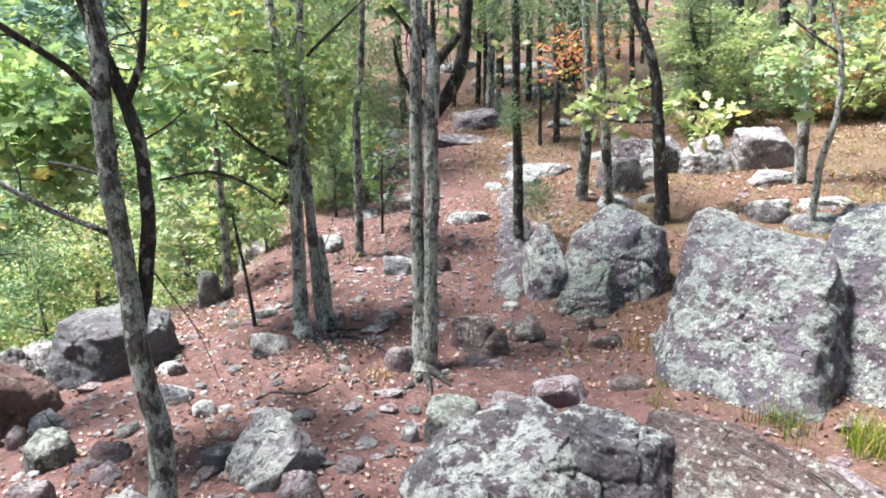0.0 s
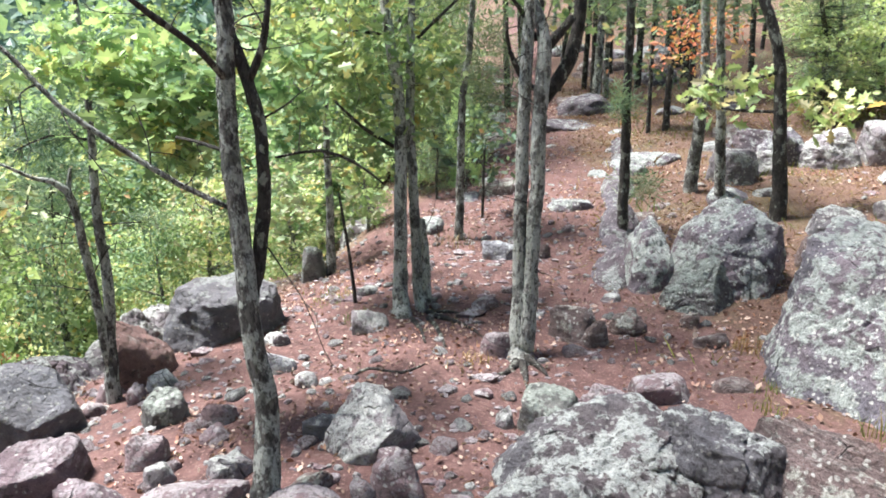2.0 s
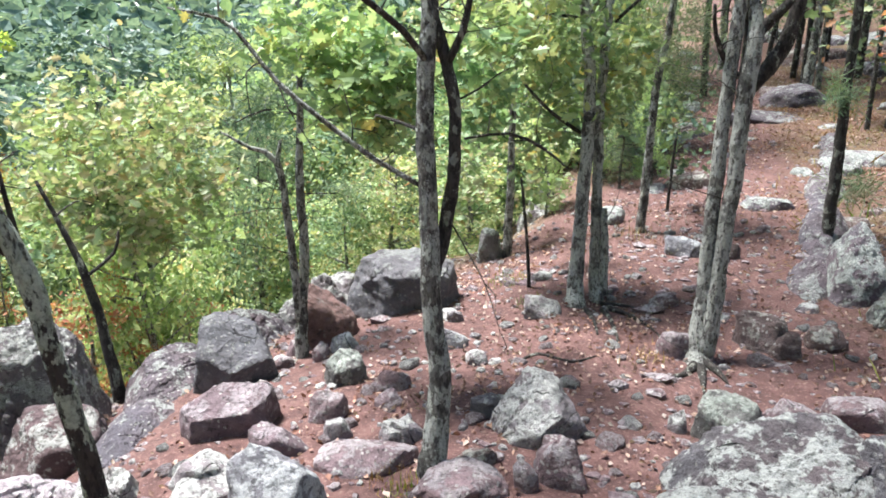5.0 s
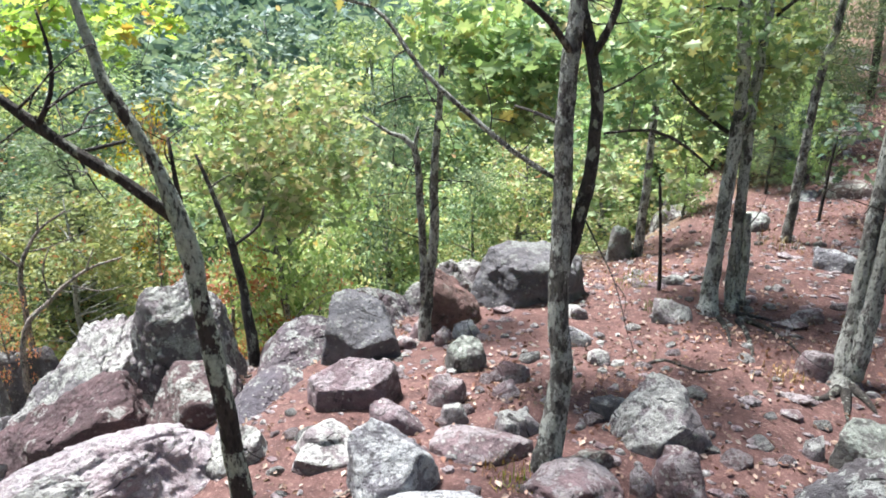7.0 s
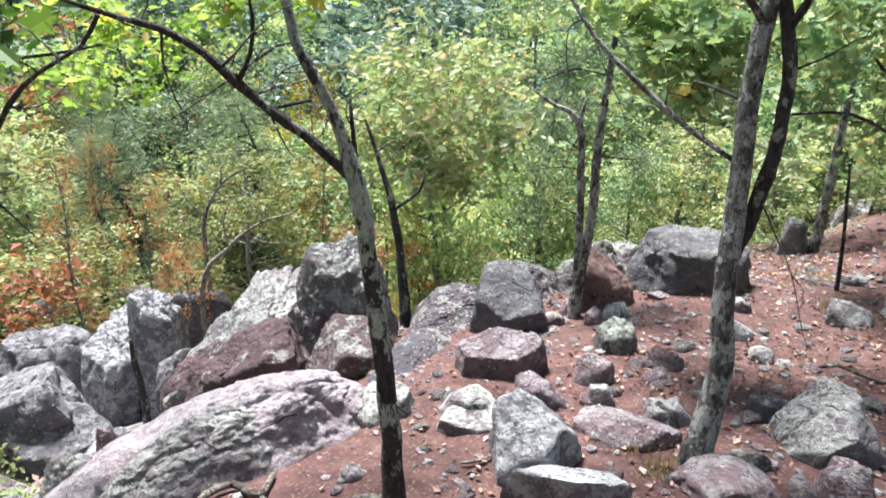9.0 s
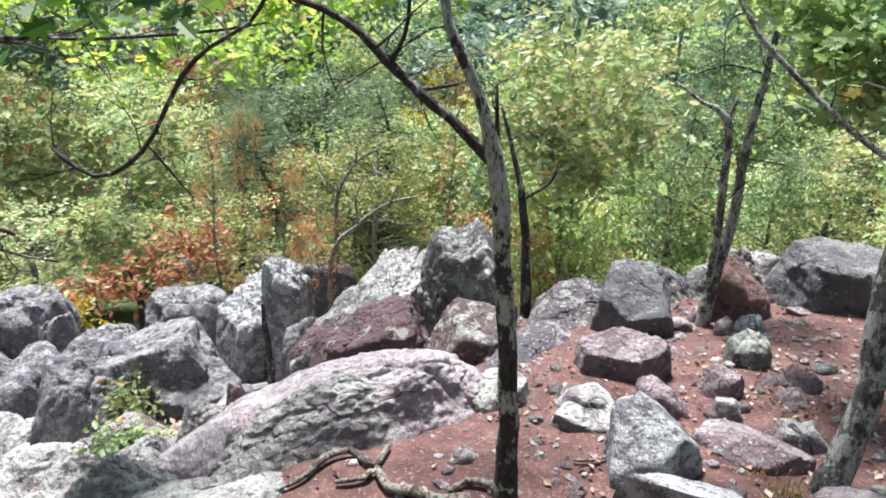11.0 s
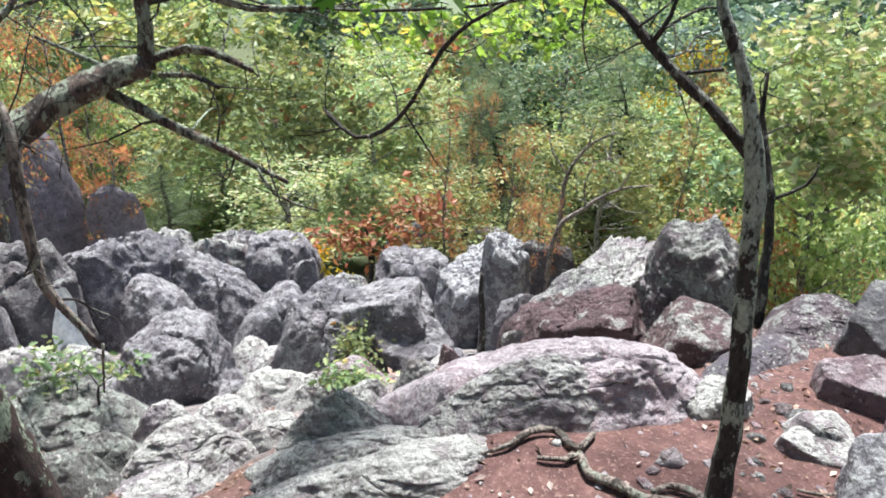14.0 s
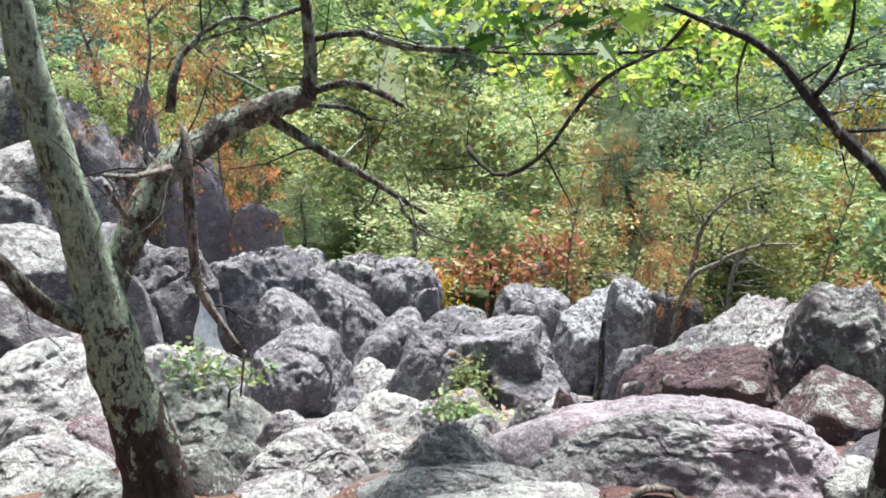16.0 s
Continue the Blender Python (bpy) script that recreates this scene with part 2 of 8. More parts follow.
leaf_olive = leaf_material("leaf_olive", [(0.00, (0.205, 0.255, 0.142)), (0.60, (0.355, 0.410, 0.226)), (0.92, (0.48, 0.48, 0.278)), (0.985, (0.472, 0.222, 0.159))])
leaf_rust = leaf_material("leaf_rust", [(0.00, (0.45, 0.175, 0.13)), (0.50, (0.58, 0.29, 0.22)), (0.75, (0.58, 0.37, 0.22)), (0.94, (0.36, 0.39, 0.18))])
# darker leaf copy for overhead leaves, their backlit darkness put into the colour
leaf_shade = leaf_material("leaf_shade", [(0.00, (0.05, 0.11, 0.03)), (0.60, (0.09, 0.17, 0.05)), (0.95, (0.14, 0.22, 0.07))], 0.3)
leaf_maple = leaf_material("leaf_maple", [(0.00, (0.28, 0.41, 0.192)), (0.50, (0.41, 0.54, 0.288)), (0.95, (0.55, 0.64, 0.426))], 0.42, 0.42)
leaf_yellow = leaf_material("leaf_yellow", [(0.00, (0.569, 0.446, 0.078)), (0.60, (0.620, 0.535, 0.099)), (0.90, (0.620, 0.327, 0.099))])
# bluish green, with the haze of distance put into the leaf colour
leaf_far_haze = leaf_material("leaf_far_haze", [(0.00, (0.150, 0.220, 0.200)), (0.50, (0.195, 0.270, 0.243)), (0.95, (0.245, 0.315, 0.275))], 0.35)
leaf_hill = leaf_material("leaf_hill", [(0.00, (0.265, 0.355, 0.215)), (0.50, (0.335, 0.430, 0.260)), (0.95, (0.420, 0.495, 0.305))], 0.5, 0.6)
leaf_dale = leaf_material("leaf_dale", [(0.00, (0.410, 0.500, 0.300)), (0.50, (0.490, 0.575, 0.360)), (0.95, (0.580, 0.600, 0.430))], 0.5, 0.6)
needle = leaf_material("needle", [(0.00, (0.125, 0.19, 0.135)), (0.60, (0.22, 0.285, 0.194)), (0.95, (0.31, 0.345, 0.227))], 0.3)
litter_leaf = leaf_material("litter_leaf", [(0.0, (0.10, 0.052, 0.046)), (0.28, (0.25, 0.14, 0.12)), (0.5, (0.42, 0.30, 0.275)), (0.72, (0.60, 0.50, 0.475)), (0.985, (0.36, 0.21, 0.16))], 0.15, 0.7)
grass_blade = leaf_material("grass_blade", [(0.0, (0.135, 0.202, 0.047)), (0.6, (0.225, 0.283, 0.069)), (0.9, (0.404, 0.303, 0.140))], 0.35, 0.5)
straw_blade = leaf_material("straw_blade", [(0.0, (0.20, 0.11, 0.06)), (0.4, (0.34, 0.21, 0.11)), (0.7, (0.22, 0.20, 0.08)), (0.92, (0.48, 0.38, 0.24))], 0.2, 0.6)

ground_mat, nt, bsdf = shader("forest_ground")
gp = node(nt, "ShaderNodeNewGeometry").outputs["Position"]
zone = node(nt, "ShaderNodeVertexColor", layer_name="zone").outputs["Color"]
zs = node(nt, "ShaderNodeSeparateColor", {0: zone})
n1, n2, n3 = noise_tex(nt, gp, 1.6, 6), noise_tex(nt, gp, 9.0, 8, 0.7), noise_tex(nt, gp, 55.0, 6, 0.7)
n4 = noise_tex(nt, gp, 160.0, 4, 0.7)
dirt = ramp(nt, n2, [(0.28, (0.040, 0.020, 0.020)), (0.5, (0.104, 0.051, 0.047)), (0.72, (0.195, 0.107, 0.096))])
dirt = mix(nt, mask(nt, n3, 0.56, 0.61), dirt, (0.23, 0.145, 0.128))
dirt = mix(nt, mask(nt, n4, 0.58, 0.64), dirt, (0.07, 0.04, 0.03))
need = ramp(nt, n3, [(0.3, (0.045, 0.025, 0.02)), (0.48, (0.108, 0.06, 0.044)), (0.62, (0.175, 0.106, 0.076)), (0.75, (0.31, 0.23, 0.17))])
need = mix(nt, mul(nt, mask(nt, n1, 0.50, 0.62), 0.35), need, (0.15, 0.14, 0.065))
need = mix(nt, mask(nt, n2, 0.60, 0.66), need, (0.12, 0.06, 0.04))
wood = ramp(nt, n2, [(0.3, (0.045, 0.06, 0.028)), (0.6, (0.09, 0.11, 0.05)), (0.8, (0.13, 0.10, 0.055))])
stone = ramp(nt, n2, [(0.3, (0.06, 0.05, 0.05)), (0.5, (0.17, 0.15, 0.15)), (0.7, (0.32, 0.31, 0.30))])
stone = mix(nt, mask(nt, n3, 0.57, 0.61), stone, (0.07, 0.065, 0.07))
edge = add(nt, zs.outputs[0], mul(nt, add(nt, n2, -0.5), 0.9))
gcol = mix(nt, mask(nt, edge, 0.35, 0.65), need, dirt)
edge_b = add(nt, zs.outputs[2], mul(nt, add(nt, n1, -0.5), 1.6))
gcol = mix(nt, mask(nt, edge_b, 0.5, 0.6), gcol, stone)
far_r = node(nt, "ShaderNodeVectorMath", {0: gp}, operation="LENGTH").outputs["Value"]
canopy = ramp(nt, noise_tex(nt, gp, 0.35, 8, 0.7), [(0.35, (0.14, 0.20, 0.14)), (0.5, (0.18, 0.245, 0.17)), (0.65, (0.215, 0.285, 0.195))])
gcol = mix(nt, zs.outputs[1], gcol, mix(nt, mask(nt, far_r, 35.0, 60.0), wood, canopy))
nt.links.new(gcol, bsdf.inputs["Base Color"])
bsdf.inputs["Roughness"].default_value = 0.95
bump(nt, bsdf, add(nt, mul(nt, n2, 0.8), mul(nt, n3, 0.4)), 0.8, 0.04)

water_mat, nt, bsdf = shader("white_water")
nt.links.new(ramp(nt, noise_tex(nt, node(nt, "ShaderNodeTexCoord").outputs["Object"], 14.0, 5), [(0.35, (0.55, 0.58, 0.6)), (0.6, (0.85, 0.87, 0.88))]), bsdf.inputs["Base Color"])
bsdf.inputs["Roughness"].default_value = 0.25


# ---- shaping tools ----
_perm = np.random.RandomState(7).permutation(256)
_perm = np.r_[_perm, _perm, _perm]
_grad = np.random.RandomState(8).normal(size=(256, 3))
_grad /= np.linalg.norm(_grad, axis=1)[:, None]


def perlin(p):
    """Smooth noise of an array of points, about -0.7 to 0.7."""
    i = np.floor(p).astype(int)
    f = p - i
    u = f * f * f * (f * (f * 6 - 15) + 10)
    out = np.zeros(len(p))
    for dx in (0, 1):
        for dy in (0, 1):
            for dz in (0, 1):
                h = _perm[(_perm[(_perm[(i[:, 0] + dx) & 255] + i[:, 1] + dy) & 255] + i[:, 2] + dz) & 255]
                d = ((f - (dx, dy, dz)) * _grad[h]).sum(1)
                w = (u[:, 0] if dx else 1 - u[:, 0]) * (u[:, 1] if dy else 1 - u[:, 1]) * (u[:, 2] if dz else 1 - u[:, 2])
                out += w * d
    return out


def mesh_from(name, verts, faces, material, smooth=True):
    me = bpy.data.meshes.new(name)
    me.from_pydata(np.asarray(verts).tolist(), [], faces if isinstance(faces, list) else faces.tolist())
    me.materials.append(material)
    if smooth:
        me.polygons.foreach_set("use_smooth", [True] * len(me.polygons))
    me.update()
    return me


def part(name, me, parent, label=""):
    ob = new(name, me)
    ob.parent = parent
    return tagged(ob, label)


def ico(sub):
    if sub not in _ico:
        bm = bmesh.new()
        bmesh.ops.create_icosphere(bm, subdivisions=sub, radius=1.0)
        _ico[sub] = (np.array([v.co[:] for v in bm.verts]), np.array([[v.index for v in f.verts] for f in bm.faces]))
        bm.free()
    return _ico[sub]


_ico = {}

# ---- ground ----
RADII = (0, 2.2, 3, 4.5, 6, 8, 11, 16, 25, 45, 100, 300, 4000)
PROFILES = {  # height by distance, along bearings in degrees to the left of +y
    -60: (.4, .4, .40, .70, .85, 1.0, 1.3, 2.2, 4.5, 10, 22, 40, 60),
    -12: (.4, .37, .35, .35, .52, .75, 1.0, 1.9, 4.0, 9, 20, 40, 60),
    4: (.4, .37, .35, .35, .40, .50, .70, 1.2, 2.5, 6, 14, 35, 60),
    15: (.4, .37, .35, .30, .05, -.9, -2.5, -4, -4, -3, 2, 28, 70),
    35: (.4, .36, .32, .0, -1.6, -3.5, -5.5, -7.5, -9, -9, -4, 26, 70),
    60: (.38, .30, .03, -.75, -1.7, -2.6, -3.5, -5, -6, -3, 6, 40, 70),
    90: (.36, -.12, -.36, -1.05, -1.75, -2.5, -3.3, -4.5, -4, 0, 12, 45, 70),
    125: (.4, .2, 0, -.5, -.8, -1.2, -1.4, .8, 4, 9, 20, 45, 70),
}


def ground_z(x, y):
    x, y = np.atleast_1d(np.asarray(x, float)), np.atleast_1d(np.asarray(y, float))
    r, b = np.hypot(x, y), np.degrees(np.arctan2(-x, y))
    keys = sorted(PROFILES)
    cols = np.array([np.interp(r, RADII, PROFILES[k]) for k in keys])
    cols = np.vstack([cols, cols[:1]])
    keys = np.array(keys + [300.0])
    b = np.where(b < -60, b + 360, b)
    i = np.clip(np.searchsorted(keys, b, side="right") - 1, 0, len(keys) - 2)
    w = (b - keys[i]) / (keys[i + 1] - keys[i])
    w = w * w * (3 - 2 * w)
    n = np.arange(len(r))
    z = cols[i, n] * (1 - w) + cols[i + 1, n] * w
    q = np.stack([x, y, np.zeros_like(x)], 1)
    near = np.clip(r / 2, 0, 1)
    z += near * (0.05 * perlin(q * 1.1) + 0.03 * perlin(q * 3.1 + 9) + 0.012 * perlin(q * 9.0 + 4))
    z += np.clip((r - 12) / 20, 0, 1) * 1.2 * perlin(q * 0.11 + 3)
    return z


def trail_amount(x, y):
    """1 on the bare red dirt of the clearing and the trail, 0 off it."""
    r, b = np.hypot(x, y), np.degrees(np.arctan2(-x, y))
    centre = np.interp(r, (0, 3, 4.5, 6, 8, 10, 14, 30), (30, 26, 9, -2, -6.0, -6.5, -5.5, -5))
    half = np.interp(r, (0, 3, 4.5, 6, 8, 10, 14, 30), (120, 62, 27, 11, 4.0, 2.4, 1.6, .6))
    return np.clip(1.5 - np.abs(b - centre) / half, 0, 1)


rings = np.r_[np.linspace(0.15, 12, 230), np.geomspace(12.2, 4000, 90)]
turns = np.radians(np.linspace(0, 360, 420, endpoint=False))
gx, gy = -np.outer(rings, np.sin(turns)).ravel(), np.outer(rings, np.cos(turns)).ravel()
gv = np.stack([gx, gy, ground_z(gx, gy)], 1)
gv = np.vstack([gv, [[0, 0, float(ground_z(0, 0)[0])]]])
k, nn = len(turns), len(rings)
ii, jj = np.meshgrid(np.arange(nn - 1), np.arange(k), indexing="ij")
j2 = (jj + 1) % k
gf = np.stack([ii * k + jj, ii * k + j2, (ii + 1) * k + j2, (ii + 1) * k + jj], -1).reshape(-1, 4)[:, ::-1].tolist()
gf += [[len(gv) - 1, (j + 1) % k, j][::-1] for j in range(k)]
ground_me = mesh_from("ground", gv, gf, ground_mat)
zc = ground_me.color_attributes.new("zone", "FLOAT_COLOR", "POINT")
gr, gb = np.hypot(gv[:, 0], gv[:, 1]), np.degrees(np.arctan2(-gv[:, 0], gv[:, 1]))
woods = np.clip((gr - 5) / 2, 0, 1) * np.clip((gb - 8) / 8, 0, 1) * np.clip((140 - gb) / 20, 0, 1)
bare = np.clip((gr - 2.7) / 0.5, 0, 1) * np.clip((13 - gr) / 2, 0, 1) * np.clip((gb - 48) / 14, 0, 1) * np.clip((125 - gb) / 10, 0, 1)
woods = woods * (1 - bare)
woods = np.maximum(woods, np.clip((gr - 25) / 20, 0, 1))
zc.data.foreach_set("color", np.stack([trail_amount(gv[:, 0], gv[:, 1]), woods, bare, 1 + 0 * woods], 1).ravel())
tagged(new("ground", ground_me), "red dirt trail and needle-strewn forest floor falling to a gorge", "ground", kind="structure")


# ---- rocks ----
def facets(p, rs, count, tip, groove, squash=1.6):
    """Small fracture faces: every patch of the surface is tilted its own way and parted from the next by a crack."""
    seeds = p[rs.randint(0, len(p), count)]
    scale_ = np.ones(p.shape[1])
    scale_[-1] = squash
    bent = p + 0.05 * np.stack([perlin(np.resize(p.T, (3, len(p))).T * 5 + k * 13) for k in range(p.shape[1])], 1)
    best, second, own = np.full(len(p), 9.0), np.full(len(p), 9.0), np.zeros(len(p), int)
    for k, c in enumerate(seeds):
        dk = (((bent - c) * scale_) ** 2).sum(1)
        closer = dk < best
        second = np.where(closer, best, np.minimum(second, dk))
        own = np.where(closer, k, own)
        best = np.where(closer, dk, best)
    gap = np.sqrt(second) - np.sqrt(best)
    lift = ((bent - seeds[own]) * rs.normal(scale=tip, size=seeds.shape)[own]).sum(1) + rs.uniform(-0.02, 0.02, count)[own]
    return np.clip(lift, -0.06, 0.06) * np.clip(gap / 0.03, 0, 1) - groove * np.exp(-((gap / 0.02) ** 2))


# sharpness of the edges, side faces, chips, roughness, joints, depth of the beds
STONES = {"block": (30, 5, 9, 0.045, 2, 0.0), "wedge": (26, 4, 6, 0.035, 1, 0.0), "round": (10, 6, 7, 0.06, 0, 0.0), "slab": (26, 6, 8, 0.04, 1, 0.02),
          "dome": (7, 7, 8, 0.075, 2, 0.02), "ledge": (16, 6, 12, 0.07, 3, 0.06), "massif": (12, 6, 12, 0.08, 3, 0.03), "crag": (26, 6, 14, 0.06, 4, 0.0),
          "pillow": (6, 7, 9, 0.078, 3, 0.05)}
# faces of the stones that stand out, by seed: normal (to the right, away from the trail, up) and distance
FACES = {
    84: [(0.15, -0.45, 0.88, 0.60), (-0.55, -0.80, -0.15, 0.74), (0.45, -0.85, -0.25, 0.80), (-1, 0.1, 0.25, 0.85), (0.95, 0.1, 0.3, 0.95)],
    83: [(0.48, -0.15, 0.86, 0.70), (-1, -0.1, 0.05, 0.72), (0.05, -1, 0.12, 0.80), (0.75, -0.6, 0.2, 0.85), (0.9, 0, 0.3, 1.0)],
    85: [(-0.05, -0.25, 0.95, 0.60), (0, -1, 0.05, 0.70), (-0.95, -0.25, 0.1, 0.95), (0.9, -0.4, 0.1, 0.95)],
    51: [(-0.32, -0.42, 0.85, 0.56), (0.6, -0.1, 0.75, 0.76), (0.5, -0.8, -0.35, 0.70), (-0.9, -0.3, 0.2, 0.95), (-0.3, -0.9, -0.1, 0.85)],
    105: [(-0.12, -0.42, 0.90, 0.50), (0.4, 0.1, 0.90, 0.70), (-0.95, -0.2, 0.15, 0.80), (0.85, -0.5, 0.1, 0.80), (0.1, -0.95, 0.2, 0.9)],
    53: [(0.05, -0.3, 0.95, 0.62), (-0.35, -0.93, 0.1, 0.75), (0.8, -0.6, 0.1, 0.90), (-0.95, 0.2, 0.2, 0.95)],
    86: [(0, -0.25, 0.97, 0.65), (0.2, -0.97, 0.05, 0.75), (-0.9, -0.4, 0.1, 0.92), (0.95, 0.1, 0.1, 0.95)],
    21: [(0.05, -0.38, 0.92, 0.55), (0, -0.85, -0.5, 0.55), (-0.9, -0.2, 0.2, 0.95), (0.9, -0.2, 0.1, 0.95)],
    22: [(0.05, -0.42, 0.90, 0.60), (0.15, -0.98, 0.1, 0.75), (-0.95, -0.1, 0.15, 0.9), (0.95, -0.1, 0.1, 0.95)],
    81: [(0.02, -0.12, 1, 0.65), (0.1, -1, 0.02, 0.78), (-0.7, -0.7, 0.12, 0.80), (0.95, -0.25, 0.1, 0.95)],
    125: [(-0.32, -0.04, 0.95, 0.50), (-0.1, -0.90, -0.42, 0.66), (-0.9, -0.3, 0.2, 0.95), (0.9, -0.2, 0.3, 0.95)],
    126: [(-0.3, -0.85, 0.40, 0.66), (-0.8, -0.5, 0.3, 0.78), (-0.1, -0.2, 0.95, 0.85), (0.9, -0.3, 0.3, 0.85), (0.45, -0.3, 0.84, 0.80)],
    127: [(0.1, -0.3, 0.92, 0.60), (0, -0.95, -0.1, 0.75), (-0.7, -0.35, 0.6, 0.70), (0.9, -0.2, 0.2, 0.95)],
    930: [(-0.28, -0.22, 0.93, 0.50), (-0.1, -1, 0.05, 0.80), (-0.9, -0.3, 0.2, 0.95), (0.9, -0.2, 0.1, 0.95)],
    931: [(-0.34, -0.16, 0.93, 0.52), (0.1, -0.92, -0.38, 0.72), (-0.9, -0.3, 0.2, 0.95), (0.9, -0.2, 0.1, 0.95)],
    932: [(-0.30, -0.06, 0.95, 0.50), (-0.2, -0.90, -0.40, 0.68), (-0.9, -0.3, 0.3, 0.95), (0.9, -0.2, 0.1, 0.95)],
    129: [(-0.1, -0.1, 1, 0.80), (0.1, -1, 0.1, 0.80), (0.85, -0.4, 0.3, 0.80), (-0.8, -0.4, 0.4, 0.80)],
    3: [(-0.28, -0.72, 0.62, 0.52), (0, 0.1, 1, 0.80), (-0.92, -0.2, 0.3, 0.88), (-0.6, -0.3, 0.74, 0.72), (0.9, -0.4, 0.3, 0.95)],
    8: [(-0.2, -0.6, 0.78, 0.55), (0.1, -0.2, 0.97, 0.70), (-0.9, -0.3, 0.3, 0.90), (0.9, -0.2, 0.3, 0.95)],
    11: [(-0.15, -0.35, 0.92, 0.60), (0.2, -0.88, 0.4, 0.68), (-0.65, -0.55, 0.5, 0.76), (0.9, -0.35, 0.1, 0.90)],
    13: [(-0.45, -0.3, 0.85, 0.60), (-0.1, -0.85, 0.5, 0.70), (0.8, -0.5, 0.3, 0.85), (-0.9, -0.2, 0.3, 0.9)],
    41: [(-0.30, -0.30, 0.90, 0.60), (0.30, -0.35, 0.88, 0.66), (-0.1, -0.95, 0.3, 0.85), (-0.9, -0.2, 0.4, 0.9), (0.9, -0.1, 0.3, 1.0)],
    42: [(0.20, -0.25, 0.94, 0.50), (0.1, 0.5, 0.86, 0.70), (-0.9, -0.3, 0.3, 0.9), (0.9, -0.2, 0.3, 1.0)],
}


def rock_shape(style, seed, lean, sub):
    """A broken stone in the unit box: flat fracture faces with worn edges, chips, straight joints, beds and roughness."""
    rs = np.random.RandomState(seed * 13 + 5)
    wear, sides, chips, rough, joints, beds = STONES[style]
    v, f = ico(sub)
    faces = list(FACES.get(seed, []))
    if faces:
        faces += [(0.1, 0.97, 0.2, 0.9), (-0.6, 0.75, 0.25, 0.95), (0.65, 0.7, 0.3, 0.95)]
    else:
        faces.append((*rs.normal(scale=0.2, size=2), 1.0, rs.uniform(0.55, 0.75) * (0.78 if style in ("dome", "massif") else 1)))
        start = rs.uniform(0, 6.28)
        for i in range(sides):
            a = start + 6.283 * (i + rs.uniform(-0.3, 0.3)) / sides
            faces.append((math.cos(a), math.sin(a), rs.uniform(*{"pillow": (0.45, 1.1), "dome": (0.0, 0.40), "massif": (-0.05, 0.40)}.get(style, (-0.15, 0.5))), rs.uniform(0.75, 1.0)))
        for _ in range(2):
            a = rs.uniform(0, 6.28)
            faces.append((0.7 * math.cos(a), 0.7 * math.sin(a), rs.uniform(0.6, 1.1), rs.uniform(0.68, 0.85)))
    faces.append((0, 0, -1, 0.75))
    n = np.array(faces, float)
    n[:, :3] /= np.linalg.norm(n[:, :3], axis=1)[:, None]
    off = rs.uniform(-40, 40, 3)
    # each face is a little hollow or bulged, so that edges run unevenly
    uneven = 1 + 0.05 * np.stack([perlin(v * 2.2 + off + 7 * i) for i in range(len(n))], 1)
    hit = np.maximum(v @ n[:, :3].T / n[:, 3] * uneven, 0)
    p = v / ((hit ** wear).sum(1) ** (1 / wear))[:, None]
    warp = 0.03 * np.stack([perlin(v * 2.5 + off), perlin(v * 2.5 + off + 9), perlin(v * 2.5 + off + 19)], 1)
    for _ in range(chips):
        c = rs.normal(size=3) * (1, 1, 0.8) + (0, -0.2, 0.35)
        c /= np.linalg.norm(c)
        t = (p + warp) @ c
        p = p - np.maximum(t - t.max() * rs.uniform(0.84, 0.97), 0)[:, None] * c
    # pieces broken out along two planes that meet in an inner corner
    for _ in range(chips // 3):
        a = rs.uniform(0, 6.28)
        n1 = np.array([rs.normal(scale=0.15), rs.normal(scale=0.15), 1.0])
        n2 = np.array([math.cos(a), math.sin(a), rs.normal(scale=0.2)])
        n1, n2 = n1 / np.linalg.norm(n1), n2 / np.linalg.norm(n2)
        s1 = (p + warp) @ n1 - rs.uniform(0.70, 0.92) * (p @ n1).max()
        s2 = (p + warp) @ n2 - rs.uniform(0.62, 0.92) * (p @ n2).max()
        inside = (s1 > 0) & (s2 > 0)
        first = inside & (s1 < s2)
        p = p - np.where(first, s1, 0)[:, None] * n1 - np.where(inside & ~first, s2, 0)[:, None] * n2
    q = p + off
    unit = p / np.linalg.norm(p, axis=1)[:, None]
    d = 0 * p[:, 0]
    if beds:
        tilt = rs.normal(scale=0.16, size=2)
        bed = p[:, 2] * rs.uniform(3.4, 4.6) + p[:, 0] * tilt[0] * 4 + p[:, 1] * tilt[1] * 4 + 0.45 * perlin(q * 1.3) + 0.15 * perlin(q * 4 + 3)
        where = np.clip(0.6 + 2.0 * perlin(q * 0.9 + 50), 0, 1)
        fr = bed - np.floor(bed)
        d += beds * where * (np.minimum(fr * 6.0, 1.0) * (1.0 - 0.5 * fr) - 0.6)
    for _ in range(joints):
        c = rs.normal(size=3) * (1, 1, 0.35)
        c /= np.linalg.norm(c)
        s = p @ c - rs.uniform(-0.55, 0.55) + 0.06 * perlin(q * 2.2 + 77) + 0.02 * perlin(q * 8 + 77)
        part_way = np.clip(0.3 + 2.5 * perlin(q * 1.1 + 61), 0, 1)
        d += part_way * (np.where(s > 0, rs.uniform(-0.05, 0.05), 0) - 0.07 * np.exp(-((s / 0.022) ** 2)))
    # lumps that meet in creases, then finer and finer grain
    lumps = 1.5 * np.abs(perlin(q * (1.6, 1.6, 2.4))) + 1.1 * np.abs(perlin(q * (3.4, 3.4, 5.5) + 7)) + 0.6 * np.abs(perlin(q * 8 + 3)) - 0.6
